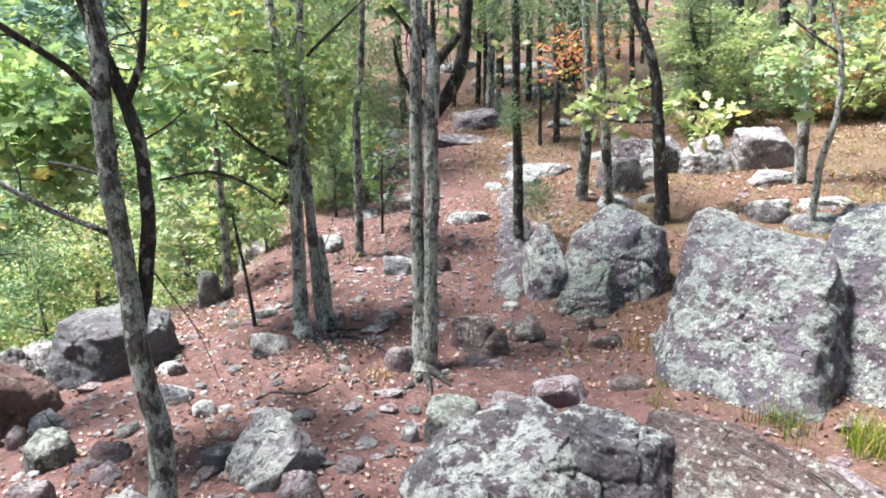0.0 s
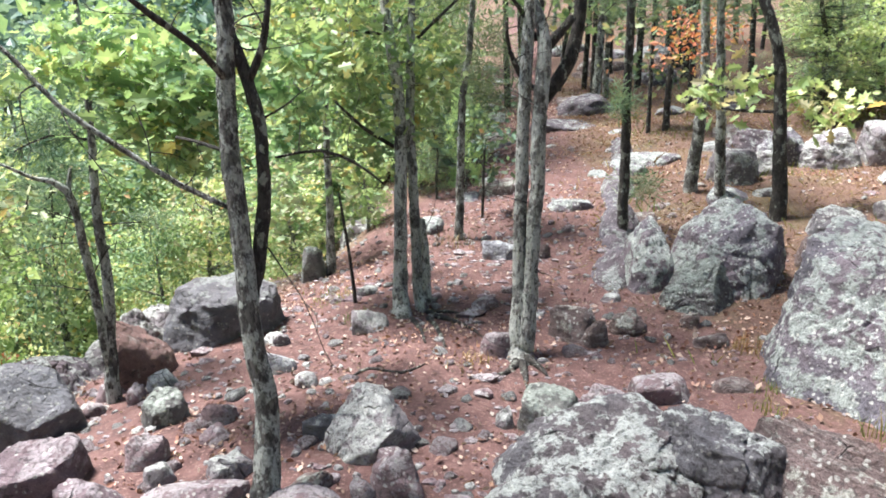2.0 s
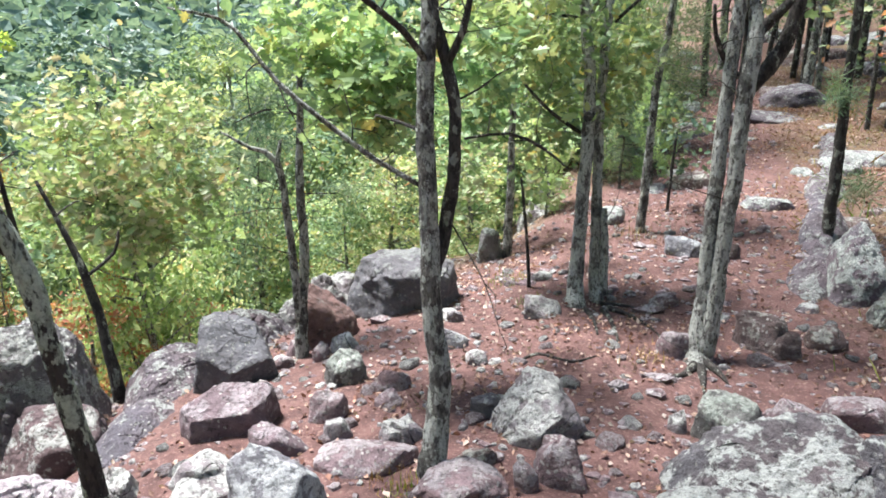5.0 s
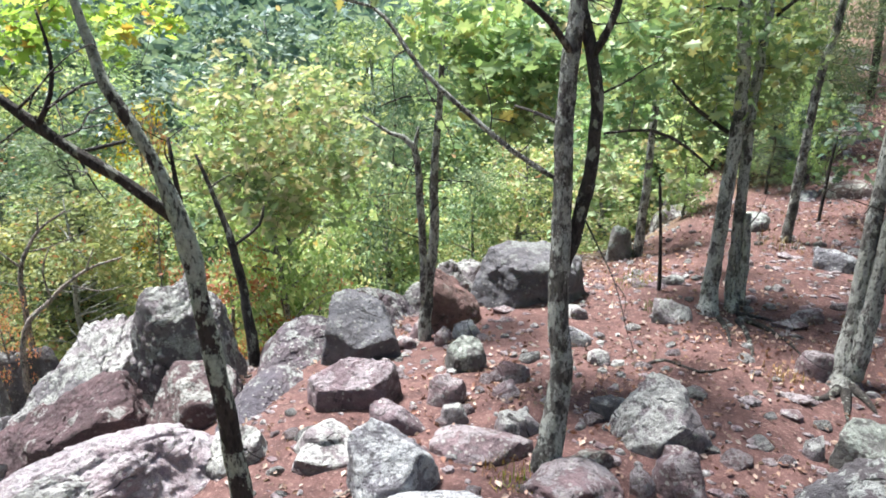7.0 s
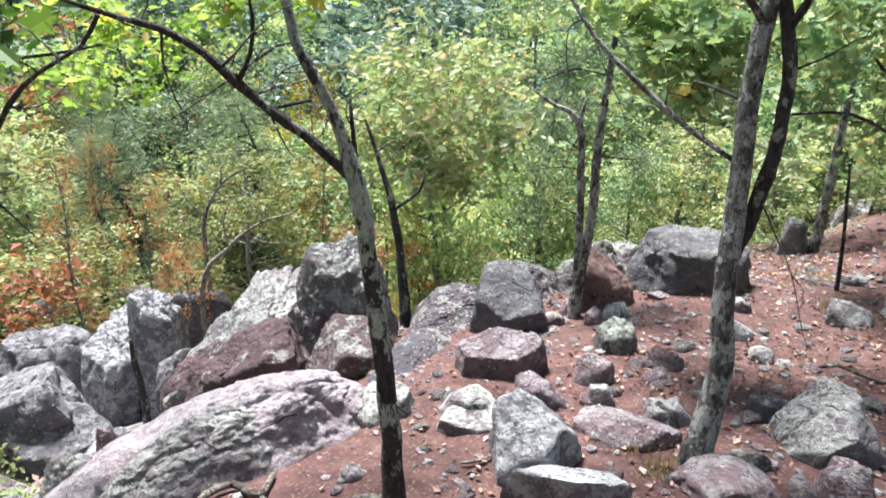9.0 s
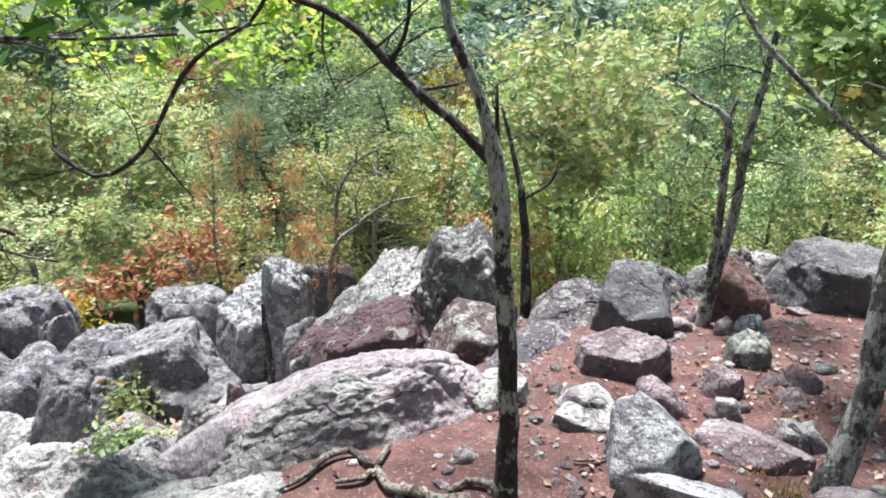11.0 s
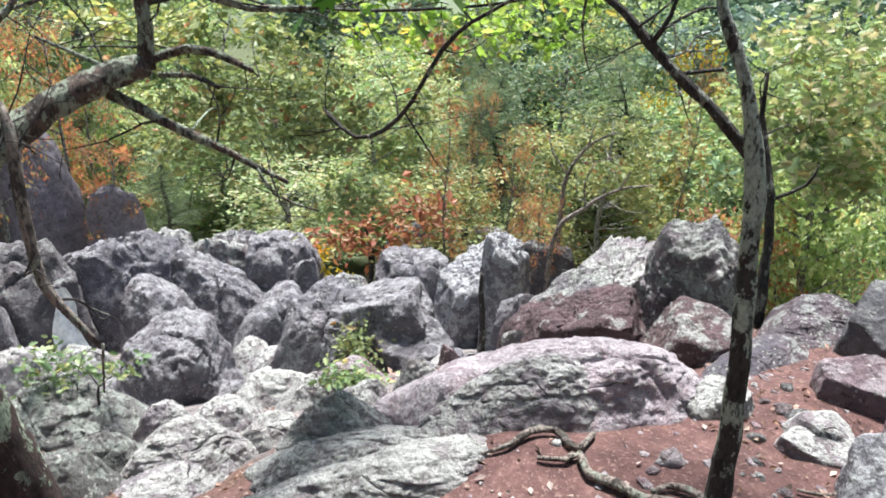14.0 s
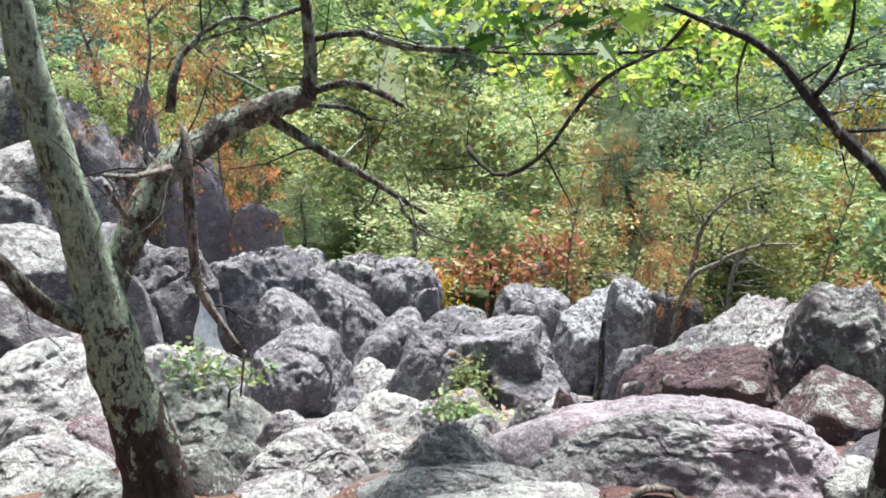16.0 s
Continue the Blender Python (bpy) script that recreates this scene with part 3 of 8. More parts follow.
    d += rough * (lumps + 0.30 * perlin(q * 12 + 5) + 0.25 * perlin(q * 22) + 0.15 * perlin(q * 40))
    d += 0.5 * facets(p, rs, 70 if sub >= 5 else 30, 0.16, 0.008)
    p = p + unit * d[:, None]
    p[:, 0] += lean[0] * p[:, 2]
    p[:, 1] += lean[1] * p[:, 2]
    lo_, hi_ = p.min(0), p.max(0)
    p = (p - lo_) / (hi_ - lo_)
    p[:, :2] -= 0.5
    return p, f


def bed_shape(seed, lean, sub, calm):
    """Bedrock in the unit box: cracked, tilted plates with worn shoulders inside an uneven outline."""
    rs = np.random.RandomState(seed * 17 + 3)
    nr, na = {3: (26, 70), 4: (44, 120), 5: (64, 180), 6: (92, 260)}[sub]
    off = rs.uniform(-40, 40, 3)
    a = np.linspace(0, 2 * np.pi, na, endpoint=False)
    ring = 1 - (1 - np.linspace(0.02, 1, nr)) ** 1.8
    c, s_ = np.cos(a), np.sin(a)
    box = (np.abs(c) ** 3.2 + np.abs(s_) ** 3.2) ** (-1 / 3.2)
    edge = np.stack([c * 1.1, s_ * 1.1, 0 * a], 1) + off
    out_ = box * (1 + 0.42 * perlin(edge) + 0.22 * perlin(edge * 2.7 + 9) + 0.10 * perlin(edge * 7 + 2))
    u, v = np.outer(ring, c * out_).ravel(), np.outer(ring, s_ * out_).ravel()
    e = np.repeat(1 - ring, na)
    q = np.stack([u, v, 0 * u], 1) + off
    count = (7 if calm else 15) if sub < 6 else (9 if calm else 24)
    hard = 0.45 if calm else 1.0
    seeds = rs.uniform(-1, 1, (count, 2))
    phi = rs.uniform(-0.5, 0.5)
    axes = np.array([[math.cos(phi), math.sin(phi)], [-1.9 * math.sin(phi), 1.9 * math.cos(phi)]])
    bent = np.stack([u + 0.16 * perlin(q * 1.6 + 5) + 0.05 * perlin(q * 6 + 5), v + 0.16 * perlin(q * 1.6 + 15) + 0.05 * perlin(q * 6 + 15)], 1)
    dist = np.linalg.norm((bent @ axes.T)[:, None] - (seeds @ axes.T)[None], axis=2)
    order = np.argsort(dist, axis=1)[:, :2]
    row = np.arange(len(u))
    own, gap = order[:, 0], dist[row, order[:, 1]] - dist[row, order[:, 0]]
    plate = hard * (rs.uniform(-0.09, 0.09, count)[own] + ((bent - seeds[own]) * rs.normal(scale=0.12, size=(count, 2))[own]).sum(1))
    shoulder = 1 - (1 - np.clip(e / 0.30, 0, 1)) ** 2.4
    z = 0.62 + 0.30 * np.clip(e, 0, 1) ** 0.7 + (0.34 if calm else 0.22) * perlin(q * 1.0 + 33) + (0.12 if calm else 0) * perlin(q * 2.3 + 3) + plate
    z = z * np.maximum(0.2, 1 + lean[0] * u + lean[1] * v)
    t = z * 3.6 + 0.7 * perlin(q * 1.5 + 70)
    steps = (np.floor(t) + np.minimum(1, (t - np.floor(t)) * 5)) / 3.6 - (t / 3.6 - z)
    where = hard * np.clip(0.4 + 2.0 * perlin(q * 0.9 + 90), 0, 0.8)
    z = (z * (1 - where) + steps * where) * shoulder
    z -= 0.085 * np.exp(-((gap / 0.035) ** 2)) * shoulder * np.clip(0.35 + 1.8 * perlin(q * 1.3 + 120), 0, 1)
    z += shoulder ** 0.5 * (0.03 * (0.3 - np.abs(perlin(q * 2.9 + 7))) + 0.03 * (0.3 - np.abs(perlin(q * 7.0 + 3))) + 0.02 * perlin(q * 17))
    z += shoulder * hard * 0.6 * facets(np.stack([u, v], 1), rs, 90 if sub >= 5 else 40, 0.22, 0.045)
    q2 = np.stack([u, v, z * 1.5], 1) + off
    wob = (0.05 * perlin(q2 * 4 + 44) + 0.02 * perlin(q2 * 11 + 44)) * np.clip(1 - e / 0.5, 0, 1)
    u, v = u * (1 + wob), v * (1 + wob)
    z = z / z.max()
    p = np.stack([u, v, z], 1)
    skirt = p[-na:] * (1.03, 1.03, 0) + (0, 0, -0.7)
    p = np.vstack([p, skirt])
    lo, hi = p[:, :2].min(0), p[:, :2].max(0)
    p[:, :2] = (p[:, :2] - lo) / (hi - lo) - 0.5
    i, j = np.meshgrid(np.arange(nr), np.arange(na), indexing="ij")
    j2 = (j + 1) % na
    f = np.stack([i * na + j, (i + 1) * na + j, (i + 1) * na + j2, i * na + j2], -1).reshape(-1, 4).tolist()
    f.append(list(range(na)))
    return p, f


def rock(name, at, size, turn, style, material, seed, lean, sub, label):
    x, y, z = at
    g = float(ground_z(x, y)[0])
    foot = min(z, g) - (0.05 + 0.12 * size[2] if style not in ("bed", "plate") else 0.03)
    if style in ("bed", "plate"):
        p, f = bed_shape(seed, lean, sub, style == "plate")
        p = p * (size[0] * 1.06, size[1] * 1.06, z + size[2] - foot)
        p[:, 2] += foot - g
        ob = new(name, mesh_from(name, p, f, material))
        ob.matrix_basis = pose(x, y, g, 0, 0, turn)
        return tagged(ob, label, "rock", "rocks and boulders")
    p, f = rock_shape(style, seed, lean, sub)
    # the widest part of the shape lies at the height of the ground, the rest is buried
    top = z + size[2]
    broad = 1.22 if style == "pillow" else 1.04
    p = p * (size[0] * broad, size[1] * broad, top - foot + 0.25 * size[2])
    p[:, 2] += foot - 0.25 * size[2] - g
    me = mesh_from(name, p, f, material)
    me.set_sharp_from_angle(angle=0.85)
    ob = new(name, me)
    ob.matrix_basis = pose(x, y, g, 0, 0, turn)
    return tagged(ob, label, "rock", "rocks and boulders")


# ---- trees ----
def smooth_line(pts, step):
    """Points and radii along a curve through the given (x, y, z, radius)."""
    p = np.array(pts, float)
    if len(p) == 2:
        p = np.vstack([p[:1], p.mean(0, keepdims=True), p[1:]])
    e = np.vstack([2 * p[0] - p[1], p, 2 * p[-1] - p[-2]])
    out = []
    for a, b, c, d in zip(e, e[1:], e[2:], e[3:]):
        n = max(2, int(np.linalg.norm(c[:3] - b[:3]) / step))
        for t in np.linspace(0, 1, n, endpoint=False):
            out.append(0.5 * (2 * b + (c - a) * t + (2 * a - 5 * b + 4 * c - d) * t * t + (3 * b - a - 3 * c + d) * t**3))
    out.append(p[-1])
    return np.array(out)


def tube_data(pts, sides=10, step=0.06, gnarl=0.06, seed=0):
    c = smooth_line(pts, step)
    c[:, 3] = np.maximum(c[:, 3], 0.0012)
    q = c[:, :3] * 5 + seed
    wob = np.stack([perlin(q), perlin(q + 17), perlin(q + 31)], 1)
    c[:, :3] += wob * np.minimum(c[:, 3:4] * 0.5, 0.012)
    tan = np.gradient(c[:, :3], axis=0)
    tan /= np.linalg.norm(tan, axis=1)[:, None] + 1e-9
    side = np.cross(tan, (0.3, 0.9, 0.31))
    side /= np.linalg.norm(side, axis=1)[:, None] + 1e-9
    up = np.cross(tan, side)
    a = np.linspace(0, 2 * np.pi, sides, endpoint=False)
    ring = c[:, None, :3] + c[:, None, 3:4] * (np.cos(a)[None, :, None] * side[:, None] + np.sin(a)[None, :, None] * up[:, None])
    v = ring.reshape(-1, 3)
    axis = np.repeat(c[:, :3], sides, 0)
    k = 1 + gnarl * 2.2 * perlin(v * 14 + seed) + gnarl * 1.6 * perlin(v * 40 + seed)
    v = axis + (v - axis) * k[:, None]
    n = len(c)
    i, j = np.meshgrid(np.arange(n - 1), np.arange(sides), indexing="ij")
    j2 = (j + 1) % sides
    f = np.stack([i * sides + j, i * sides + j2, (i + 1) * sides + j2, (i + 1) * sides + j], -1).reshape(-1, 4).tolist()
    f.append(list(range(sides))[::-1])
    f.append([(n - 1) * sides + s for s in range(sides)])
    return v, f, c


def joined(pieces):
    vs, fs, n = [], [], 0
    for v, f in pieces:
        vs.append(np.asarray(v))
        fs += [[i + n for i in q] for q in f]
        n += len(v)
    return np.vstack(vs), fs


# outline of half a lobed leaf (across, along), its midrib lies on x = 0
_HALF = np.array((0.72, 1.0)) * np.array([(0, 0), (0.10, 0.16), (0.30, 0.20), (0.17, 0.36), (0.46, 0.50), (0.22, 0.60), (0.36, 0.82), (0.12, 0.80), (0, 1.0)])
LEAF_LOBED = (np.vstack([np.c_[_HALF, 0.22 * _HALF[:, 0]], np.c_[-_HALF[1:-1, 0], _HALF[1:-1, 1], 0.22 * _HALF[1:-1, 0]]]),
              [[0, 1, 2, 3], [0, 3, 5, 8], [3, 4, 5], [5, 6, 7, 8], [10, 9, 0], [11, 10, 0], [8, 13, 11, 0], [13, 12, 11], [8, 15, 14, 13]])
LEAF_PLAIN = (np.array([(0, 0, 0), (0.3, 0.45, 0.07), (0, 1, -0.05), (-0.3, 0.45, 0.07)]), [[0, 1, 2], [0, 2, 3]])
LEAF_NEEDLES = (np.array([(0, 0, 0)] + [(math.sin(a) * 1.0, math.cos(a) * 1.0, z) for a, z in ((-1.2, .3), (-1.12, .3), (-.6, -.2), (-.53, -.2), (0, .35), (.07, .35), (.6, -.1), (.67, -.1), (1.15, .25), (1.22, .25))]),
                [[0, 1, 2], [0, 3, 4], [0, 5, 6], [0, 7, 8], [0, 9, 10]])


def scatter(template, places, size, rs, flat=0.7, spread=0.35):
    """Copies of a small template at the places, mostly facing up, in one mesh."""
    tv, tf = template
    n = len(places)
    nrm = rs.normal(size=(n, 3)) * (1 - flat) * 1.6 + np.array([0, 0, flat])
    nrm /= np.linalg.norm(nrm, axis=1)[:, None]
    a = rs.uniform(0, 2 * np.pi, n)
    t = np.stack([np.cos(a), np.sin(a), rs.normal(scale=0.3, size=n) - 0.15], 1)
    y = t - (t * nrm).sum(1)[:, None] * nrm
    y /= np.linalg.norm(y, axis=1)[:, None] + 1e-9
    x = np.cross(y, nrm)
    s = size * np.exp(rs.normal(scale=spread, size=n))
    v = places[:, None] + s[:, None, None] * (tv[None, :, :1] * x[:, None] + tv[None, :, 1:2] * y[:, None] + tv[None, :, 2:] * nrm[:, None])
    m = len(tv)
    faces = []
    base = (np.arange(n) * m)
    for q in tf:
        faces += (base[:, None] + np.array(q)).tolist()
    return v.reshape(-1, 3), faces


def template_for(material, size):
    if material is needle:
        return LEAF_NEEDLES
    return LEAF_LOBED if size >= 0.04 and material in (leaf_oak, leaf_lime, leaf_bright, leaf_green, leaf_shade) else LEAF_PLAIN


_tree_no = [0]


def side_twigs(core, rs, many):
    """Crooked bare twigs along a limb."""
    out = []
    length = np.linalg.norm(np.diff(core[:, :3], axis=0), axis=1).sum()
    for _ in range(int(length * many)):
        i = rs.randint(len(core) // 5, len(core))
        at, rad = core[i, :3], core[i, 3]
        d = rs.normal(size=3) + (0, 0, 0.25)
        d *= rs.uniform(0.025, 0.09) / np.linalg.norm(d)
        r0 = min(0.45 * rad, 0.0045)
        line = [(*at, r0)]
        for k in range(3):
            d = d + rs.normal(scale=0.03, size=3)
            at = at + d
            line.append((*at, r0 * (0.75 - 0.2 * k)))
            e = rs.normal(scale=0.05, size=3) + d * 0.4
            v, f, c = tube_data([line[-1], (*(at + e * 0.6 + rs.normal(scale=0.01, size=3)), r0 * 0.4), (*(at + e), r0 * 0.2)], 3, 0.05, 0.0, i)
            out.append((v, f))
        v, f, c = tube_data(line, 4, 0.05, 0.0, i)
        out.append((v, f))
    return out


def tree(name, label, bark_mat, limbs, clusters, leaf_mat, n, size, twiggy=0, more=None):
    _tree_no[0] += 1
    rs = np.random.RandomState(_tree_no[0] * 31)
    first = limbs["trunk#0"]
    bx, by = first[0][:2]
    g = float(ground_z(bx, by)[0])
    base = new(name)
    base.location = (bx, by, g)
    tagged(base, label, "tree", "trees")
    org = np.array([bx, by, g])
    bones, bare = [], []
    for key, pts in limbs.items():
        kind = key.split("#")[0]
        pts = [tuple(np.array(p[:3]) - org) + (p[3],) for p in pts]
        if key == "trunk#0":
            x, y, z, r = pts[0]
            pts = [(x, y, min(z, 0) - 0.15, r * 1.25)] + pts
        thick = max(p[3] for p in pts)
        v, f, c = tube_data(pts, 14 if thick > 0.03 else 8, 0.035 if thick > 0.03 else 0.08, 0.07 if kind == "trunk" else 0.12, _tree_no[0])
        bones.append(c)
        wood_mat = bark_mat
        if bark_mat is bark_lichen and kind != "trunk":
            wood_mat = bark_dead if kind == "dead_branch" else bark_limb
        elif bark_mat is bark and kind in ("dead_branch", "dead_stem"):
            wood_mat = bark
        elif bark_mat is bark and kind != "trunk" or bark_mat in (bark_pale, bark_blotch) and kind not in ("trunk", "stem"):
            # limbs that stand backlit get that darkness as bark colour
            wood_mat = bark_dark
        part(kind, mesh_from(kind, v, f, wood_mat), base)
        if twiggy and kind != "trunk":
            bare += side_twigs(c, rs, twiggy)
    last = bones[0][-1]
    # trees round the clearing and trail get an unseen crown that shades the ground
    if last[2] + g > 2.75 and g > 0.2 and (math.hypot(bx, by) < 5 or math.hypot(bx, by) < 16 and -0.1 < bx / by < 0.15):
        near_by = math.hypot(bx, by) < 5
        treetop(base, last, org, np.random.RandomState(_tree_no[0] + 900), bark_mat, leaf_mat if clusters else leaf_oak, 1.5 if near_by else 2.6, 1.05 if near_by else 1.6, 0.10 if near_by else 0.17)
    if bare:
        v, f = joined(bare)
        tagged(part("twig_spray", mesh_from("twig_spray", v, f, bark_dark), base), kind="stuff")
    if not clusters:
        return base
    bones = np.vstack(bones)
    for clusters, leaf_mat, n, size in [(clusters, leaf_mat, n, size)] + ([more] if more else []):
        crown(base, bones, org, rs, bark_mat, clusters, leaf_mat, n, size)
    return base


def treetop(base, tip, org, rs, bark_mat, leaf_mat, tall, wide, size):
    """Upper limbs and crown above a tree's lower trunk, unseen, added for shade."""
    top = tip[:3] + (*rs.normal(scale=0.15, size=2), tall)
    v, f, core = tube_data([tuple(tip), (*(tip[:3] * 0.5 + top * 0.5 + rs.normal(scale=0.05, size=3)), tip[3] * 0.6), (*top, 0.004)], 7, 0.15, 0.05, 3)
    pieces, spots = [(v, f)], []
    for i in range(17):
        k = core[rs.randint(len(core) // 8, len(core))]
        a = rs.uniform(0, 6.283)
        reach = wide * rs.uniform(0.35, 1.0)
        c = k[:3] + (math.cos(a) * reach, math.sin(a) * reach, 0.35 * reach)
        lv, lf, _ = tube_data([(*k[:3], k[3] * 0.5), (*(k[:3] * 0.5 + c * 0.5 + rs.normal(scale=0.04, size=3)), k[3] * 0.3), (*c, 0.002)], 5, 0.2, 0.0, 3)
        pieces.append((lv, lf))
        spots.append(c + rs.normal(size=(36, 3)) * np.array((0.22, 0.22, 0.12)) * wide)
    v, f = joined(pieces)
    part("top_limb", mesh_from("top_limb", v, f, bark_mat), base)
    v, f = scatter(template_for(leaf_mat, 0.1), np.vstack(spots), size, rs, 0.6, 0.25)
    part("treetop", mesh_from("treetop", v, f, leaf_mat, False), base)


def crown(base, bones, org, rs, bark_mat, clusters, leaf_mat, n, size):
    """Leafy twigs reaching from the nearest wood to each clump."""
    twigs, spots = [], []
    clusters = sorted(clusters, key=lambda q: float(((bones[:, :3] + org - np.array(q[:3])) ** 2).sum(1).min()))
    for cx, cy, cz, cr in clusters:
        c = np.array([cx, cy, cz]) - org
        near = bones[np.argmin(((bones[:, :3] - c) ** 2).sum(1) + 0.3 * np.maximum(bones[:, 2] - c[2], 0) ** 2)]
        d = c - near[:3]
        sag = np.array([0, 0, 0.08 * np.linalg.norm(d)])
        r0 = min(near[3] * 0.6, 0.004 + 0.005 * np.linalg.norm(d))
        tv, tf, tc = tube_data([(*near[:3], r0), (*(near[:3] + d * 0.5 + sag), r0 * 0.7), (*c, r0 * 0.4)], 5, 0.1, 0.05, cx)
        if np.linalg.norm(d) < 0.8:
            twigs.append((tv, tf))
        bones = np.vstack([bones, tc])
        shoots = max(4, n // 12)
        for _ in range(shoots):
            tip = c + rs.normal(size=3) * (cr * 0.75, cr * 0.75, cr * 0.5)
            sv, sf, sc = tube_data([(*c, r0 * 0.35), (*(c + (tip - c) * 0.5 + rs.normal(size=3) * 0.02), r0 * 0.25), (*tip, 0.0012)], 4, 0.12, 0.0, cx)
            twigs.append((sv, sf))
            m = max(1, n // shoots)
            along = rs.uniform(0.35, 1.05, m)[:, None]
            spots.append(c + (tip - c) * along + rs.normal(size=(m, 3)) * (cr * 0.22 + 0.2 * size))
    v, f = joined(twigs)
    tagged(part("twig_spray", mesh_from("twig_spray", v, f, bark_mat), base), kind="stuff")
    v, f = scatter(template_for(leaf_mat, size), np.vstack(spots), size, rs, 0.55, 0.25)
    part("crown", mesh_from("crown", v, f, leaf_mat, False), base)



# ---- rocks and trees of the place ----
rock("outcrop", (2.02, 3.12, 0.41), (1.05, 0.90, 0.66), -33, "massif", rock_outcrop, 3, (0.00, 0.00), 6, "large lichen-crusted purple-grey outcrop rising beside the trail")
rock("outcrop", (2.60, 2.78, 0.47), (1.15, 0.90, 0.80), -42, "massif", rock_outcrop, 8, (0.00, 0.00), 6, "upper lichen-crusted grey outcrop with leaf-filled cracks")
rock("outcrop", (2.35, 3.75, 0.50), (0.90, 0.80, 0.50), -33, "massif", rock_outcrop, 9, (0.00, 0.00), 6, "back of the lichen-crusted outcrop on the slope")
rock("boulder", (1.76, 4.50, 0.42), (0.86, 0.72, 0.54), -19, "ledge", rock_outcrop, 11, (0.00, 0.00), 6, "pale green lichen-covered bedrock bedded in the hillside")
rock("boulder", (1.54, 4.22, 0.39), (0.50, 0.38, 0.30), -15, "ledge", rock_green, 13, (0.00, 0.00), 6, "low layered green-grey bedrock at the trail edge")
rock("boulder", (1.34, 4.72, 0.40), (0.44, 0.62, 0.40), -10, "ledge", rock_outcrop, 14, (0.00, 0.00), 5, "bedded rib of lichened rock beside the trail")
rock("bedrock_strip", (1.22, 4.98, 0.40), (0.40, 0.95, 0.16), -18, "pillow", rock_strip, 15, (0.00, 0.00), 5, "smooth blue-grey bedrock beside the red trail")
rock("bedrock_strip", (1.40, 5.75, 0.50), (0.34, 1.00, 0.17), -14, "pillow", rock_strip, 16, (0.00, 0.00), 5, "blue-grey bedrock edging the trail")
rock("bedrock_strip", (1.58, 6.75, 0.60), (0.34, 1.20, 0.16), -12, "pillow", rock_strip, 17, (0.00, 0.00), 5, "lichen-spotted bedrock rib beside the trail")
rock("bedrock_strip", (1.86, 8.00, 0.72), (0.34, 1.50, 0.16), -13, "pillow", rock_strip, 18, (0.00, 0.00), 5, "grey bedrock edging the upper trail")
rock("boulder", (3.62, 6.85, 0.82), (0.62, 0.50, 0.30), -26, "ledge", rock_pale, 25, (0.00, 0.00), 5, "grey lichen-covered boulder on the upper slope")
rock("boulder", (4.16, 6.72, 0.86), (0.72, 0.55, 0.34), -31, "ledge", rock_pale, 26, (0.00, 0.00), 5, "pale angular boulder on the upper slope")
rock("boulder", (3.25, 7.05, 0.80), (0.50, 0.45, 0.30), -24, "ledge", rock_outcrop, 27, (0.00, 0.00), 5, "half-buried grey rock among pine needles")
rock("boulder", (2.61, 6.64, 0.72), (0.46, 0.36, 0.26), -20, "massif", rock_grey, 240, (0.00, 0.00), 5, "pale lichen-covered bedrock showing through the needles")
rock("boulder", (2.95, 6.80, 0.76), (0.34, 0.28, 0.18), -22, "massif", rock_pale, 28, (0.00, 0.00), 5, "half-buried grey rock among pine needles")
rock("foreground_rock", (0.58, 2.36, 0.36), (0.80, 0.55, 0.34), -18, "pillow", rock_fore, 41, (0.00, 0.00), 6, "low lichen-spotted bedrock hump at the viewer's feet")
rock("foreground_rock", (0.98, 2.30, 0.37), (0.70, 0.40, 0.34), -40, "ledge", rock_fore, 44, (0.00, 0.00), 6, "bedrock ridge with pale lichen streaks")
rock("foreground_rock", (1.28, 1.96, 0.38), (1.20, 0.52, 0.34), -52, "ledge", rock_dark, 42, (0.00, 0.00), 6, "banded purple bedrock with pale mineral streaks")
rock("foreground_rock", (0.34, 2.12, 0.36), (0.52, 0.40, 0.24), -10, "pillow", rock_fore, 45, (0.00, 0.00), 5, "low pale lichen-crusted bedrock")
rock("foreground_rock", (1.72, 2.05, 0.40), (0.74, 0.44, 0.12), -50, "pillow", rock_pink, 43, (0.00, 0.00), 5, "flat pinkish bedrock beside grass tufts")
rock("block", (2.51, 4.57, 0.51), (0.47, 0.28, 0.23), -28, "block", rock_dark, 21, (0.00, 0.00), 4, "pale-topped angular rock block with dark underside")
rock("block", (2.79, 5.07, 0.57), (0.43, 0.22, 0.22), -28, "block", rock_grey, 22, (0.00, 0.00), 4, "squared lichen-covered rock sitting on another block")
rock("rock", (2.71, 6.13, 0.63), (0.19, 0.15, 0.10), -23, "block", rock_grey, 29, (0.00, 0.00), 3, "small grey rock at the foot of a tree")
rock("rock", (3.50, 4.76, 0.65), (0.59, 0.47, 0.12), -36, "plate", rock_grey, 30, (0.00, 0.00), 4, "pale bedrock knob at the slope edge")
rock("boulder", (1.50, 9.58, 0.82), (0.96, 0.86, 0.14), -8, "massif", rock_strip, 31, (0.00, 0.00), 4, "dark layered rock step on the upper trail")
rock("boulder", (1.41, 8.79, 0.63), (0.67, 0.47, 0.13), -8, "massif", rock_strip, 32, (0.00, 0.00), 4, "dark layered rock step on the trail")
rock("boulder", (1.94, 10.49, 1.02), (0.88, 0.79, 0.18), -10, "massif", rock_strip, 33, (0.00, 0.00), 4, "grey rocks at the top of the trail")
rock("boulder", (3.38, 11.92, 1.27), (0.68, 0.62, 0.20), -15, "massif", rock_strip, 34, (0.00, 0.00), 4, "grey rocks high on the wooded slope")
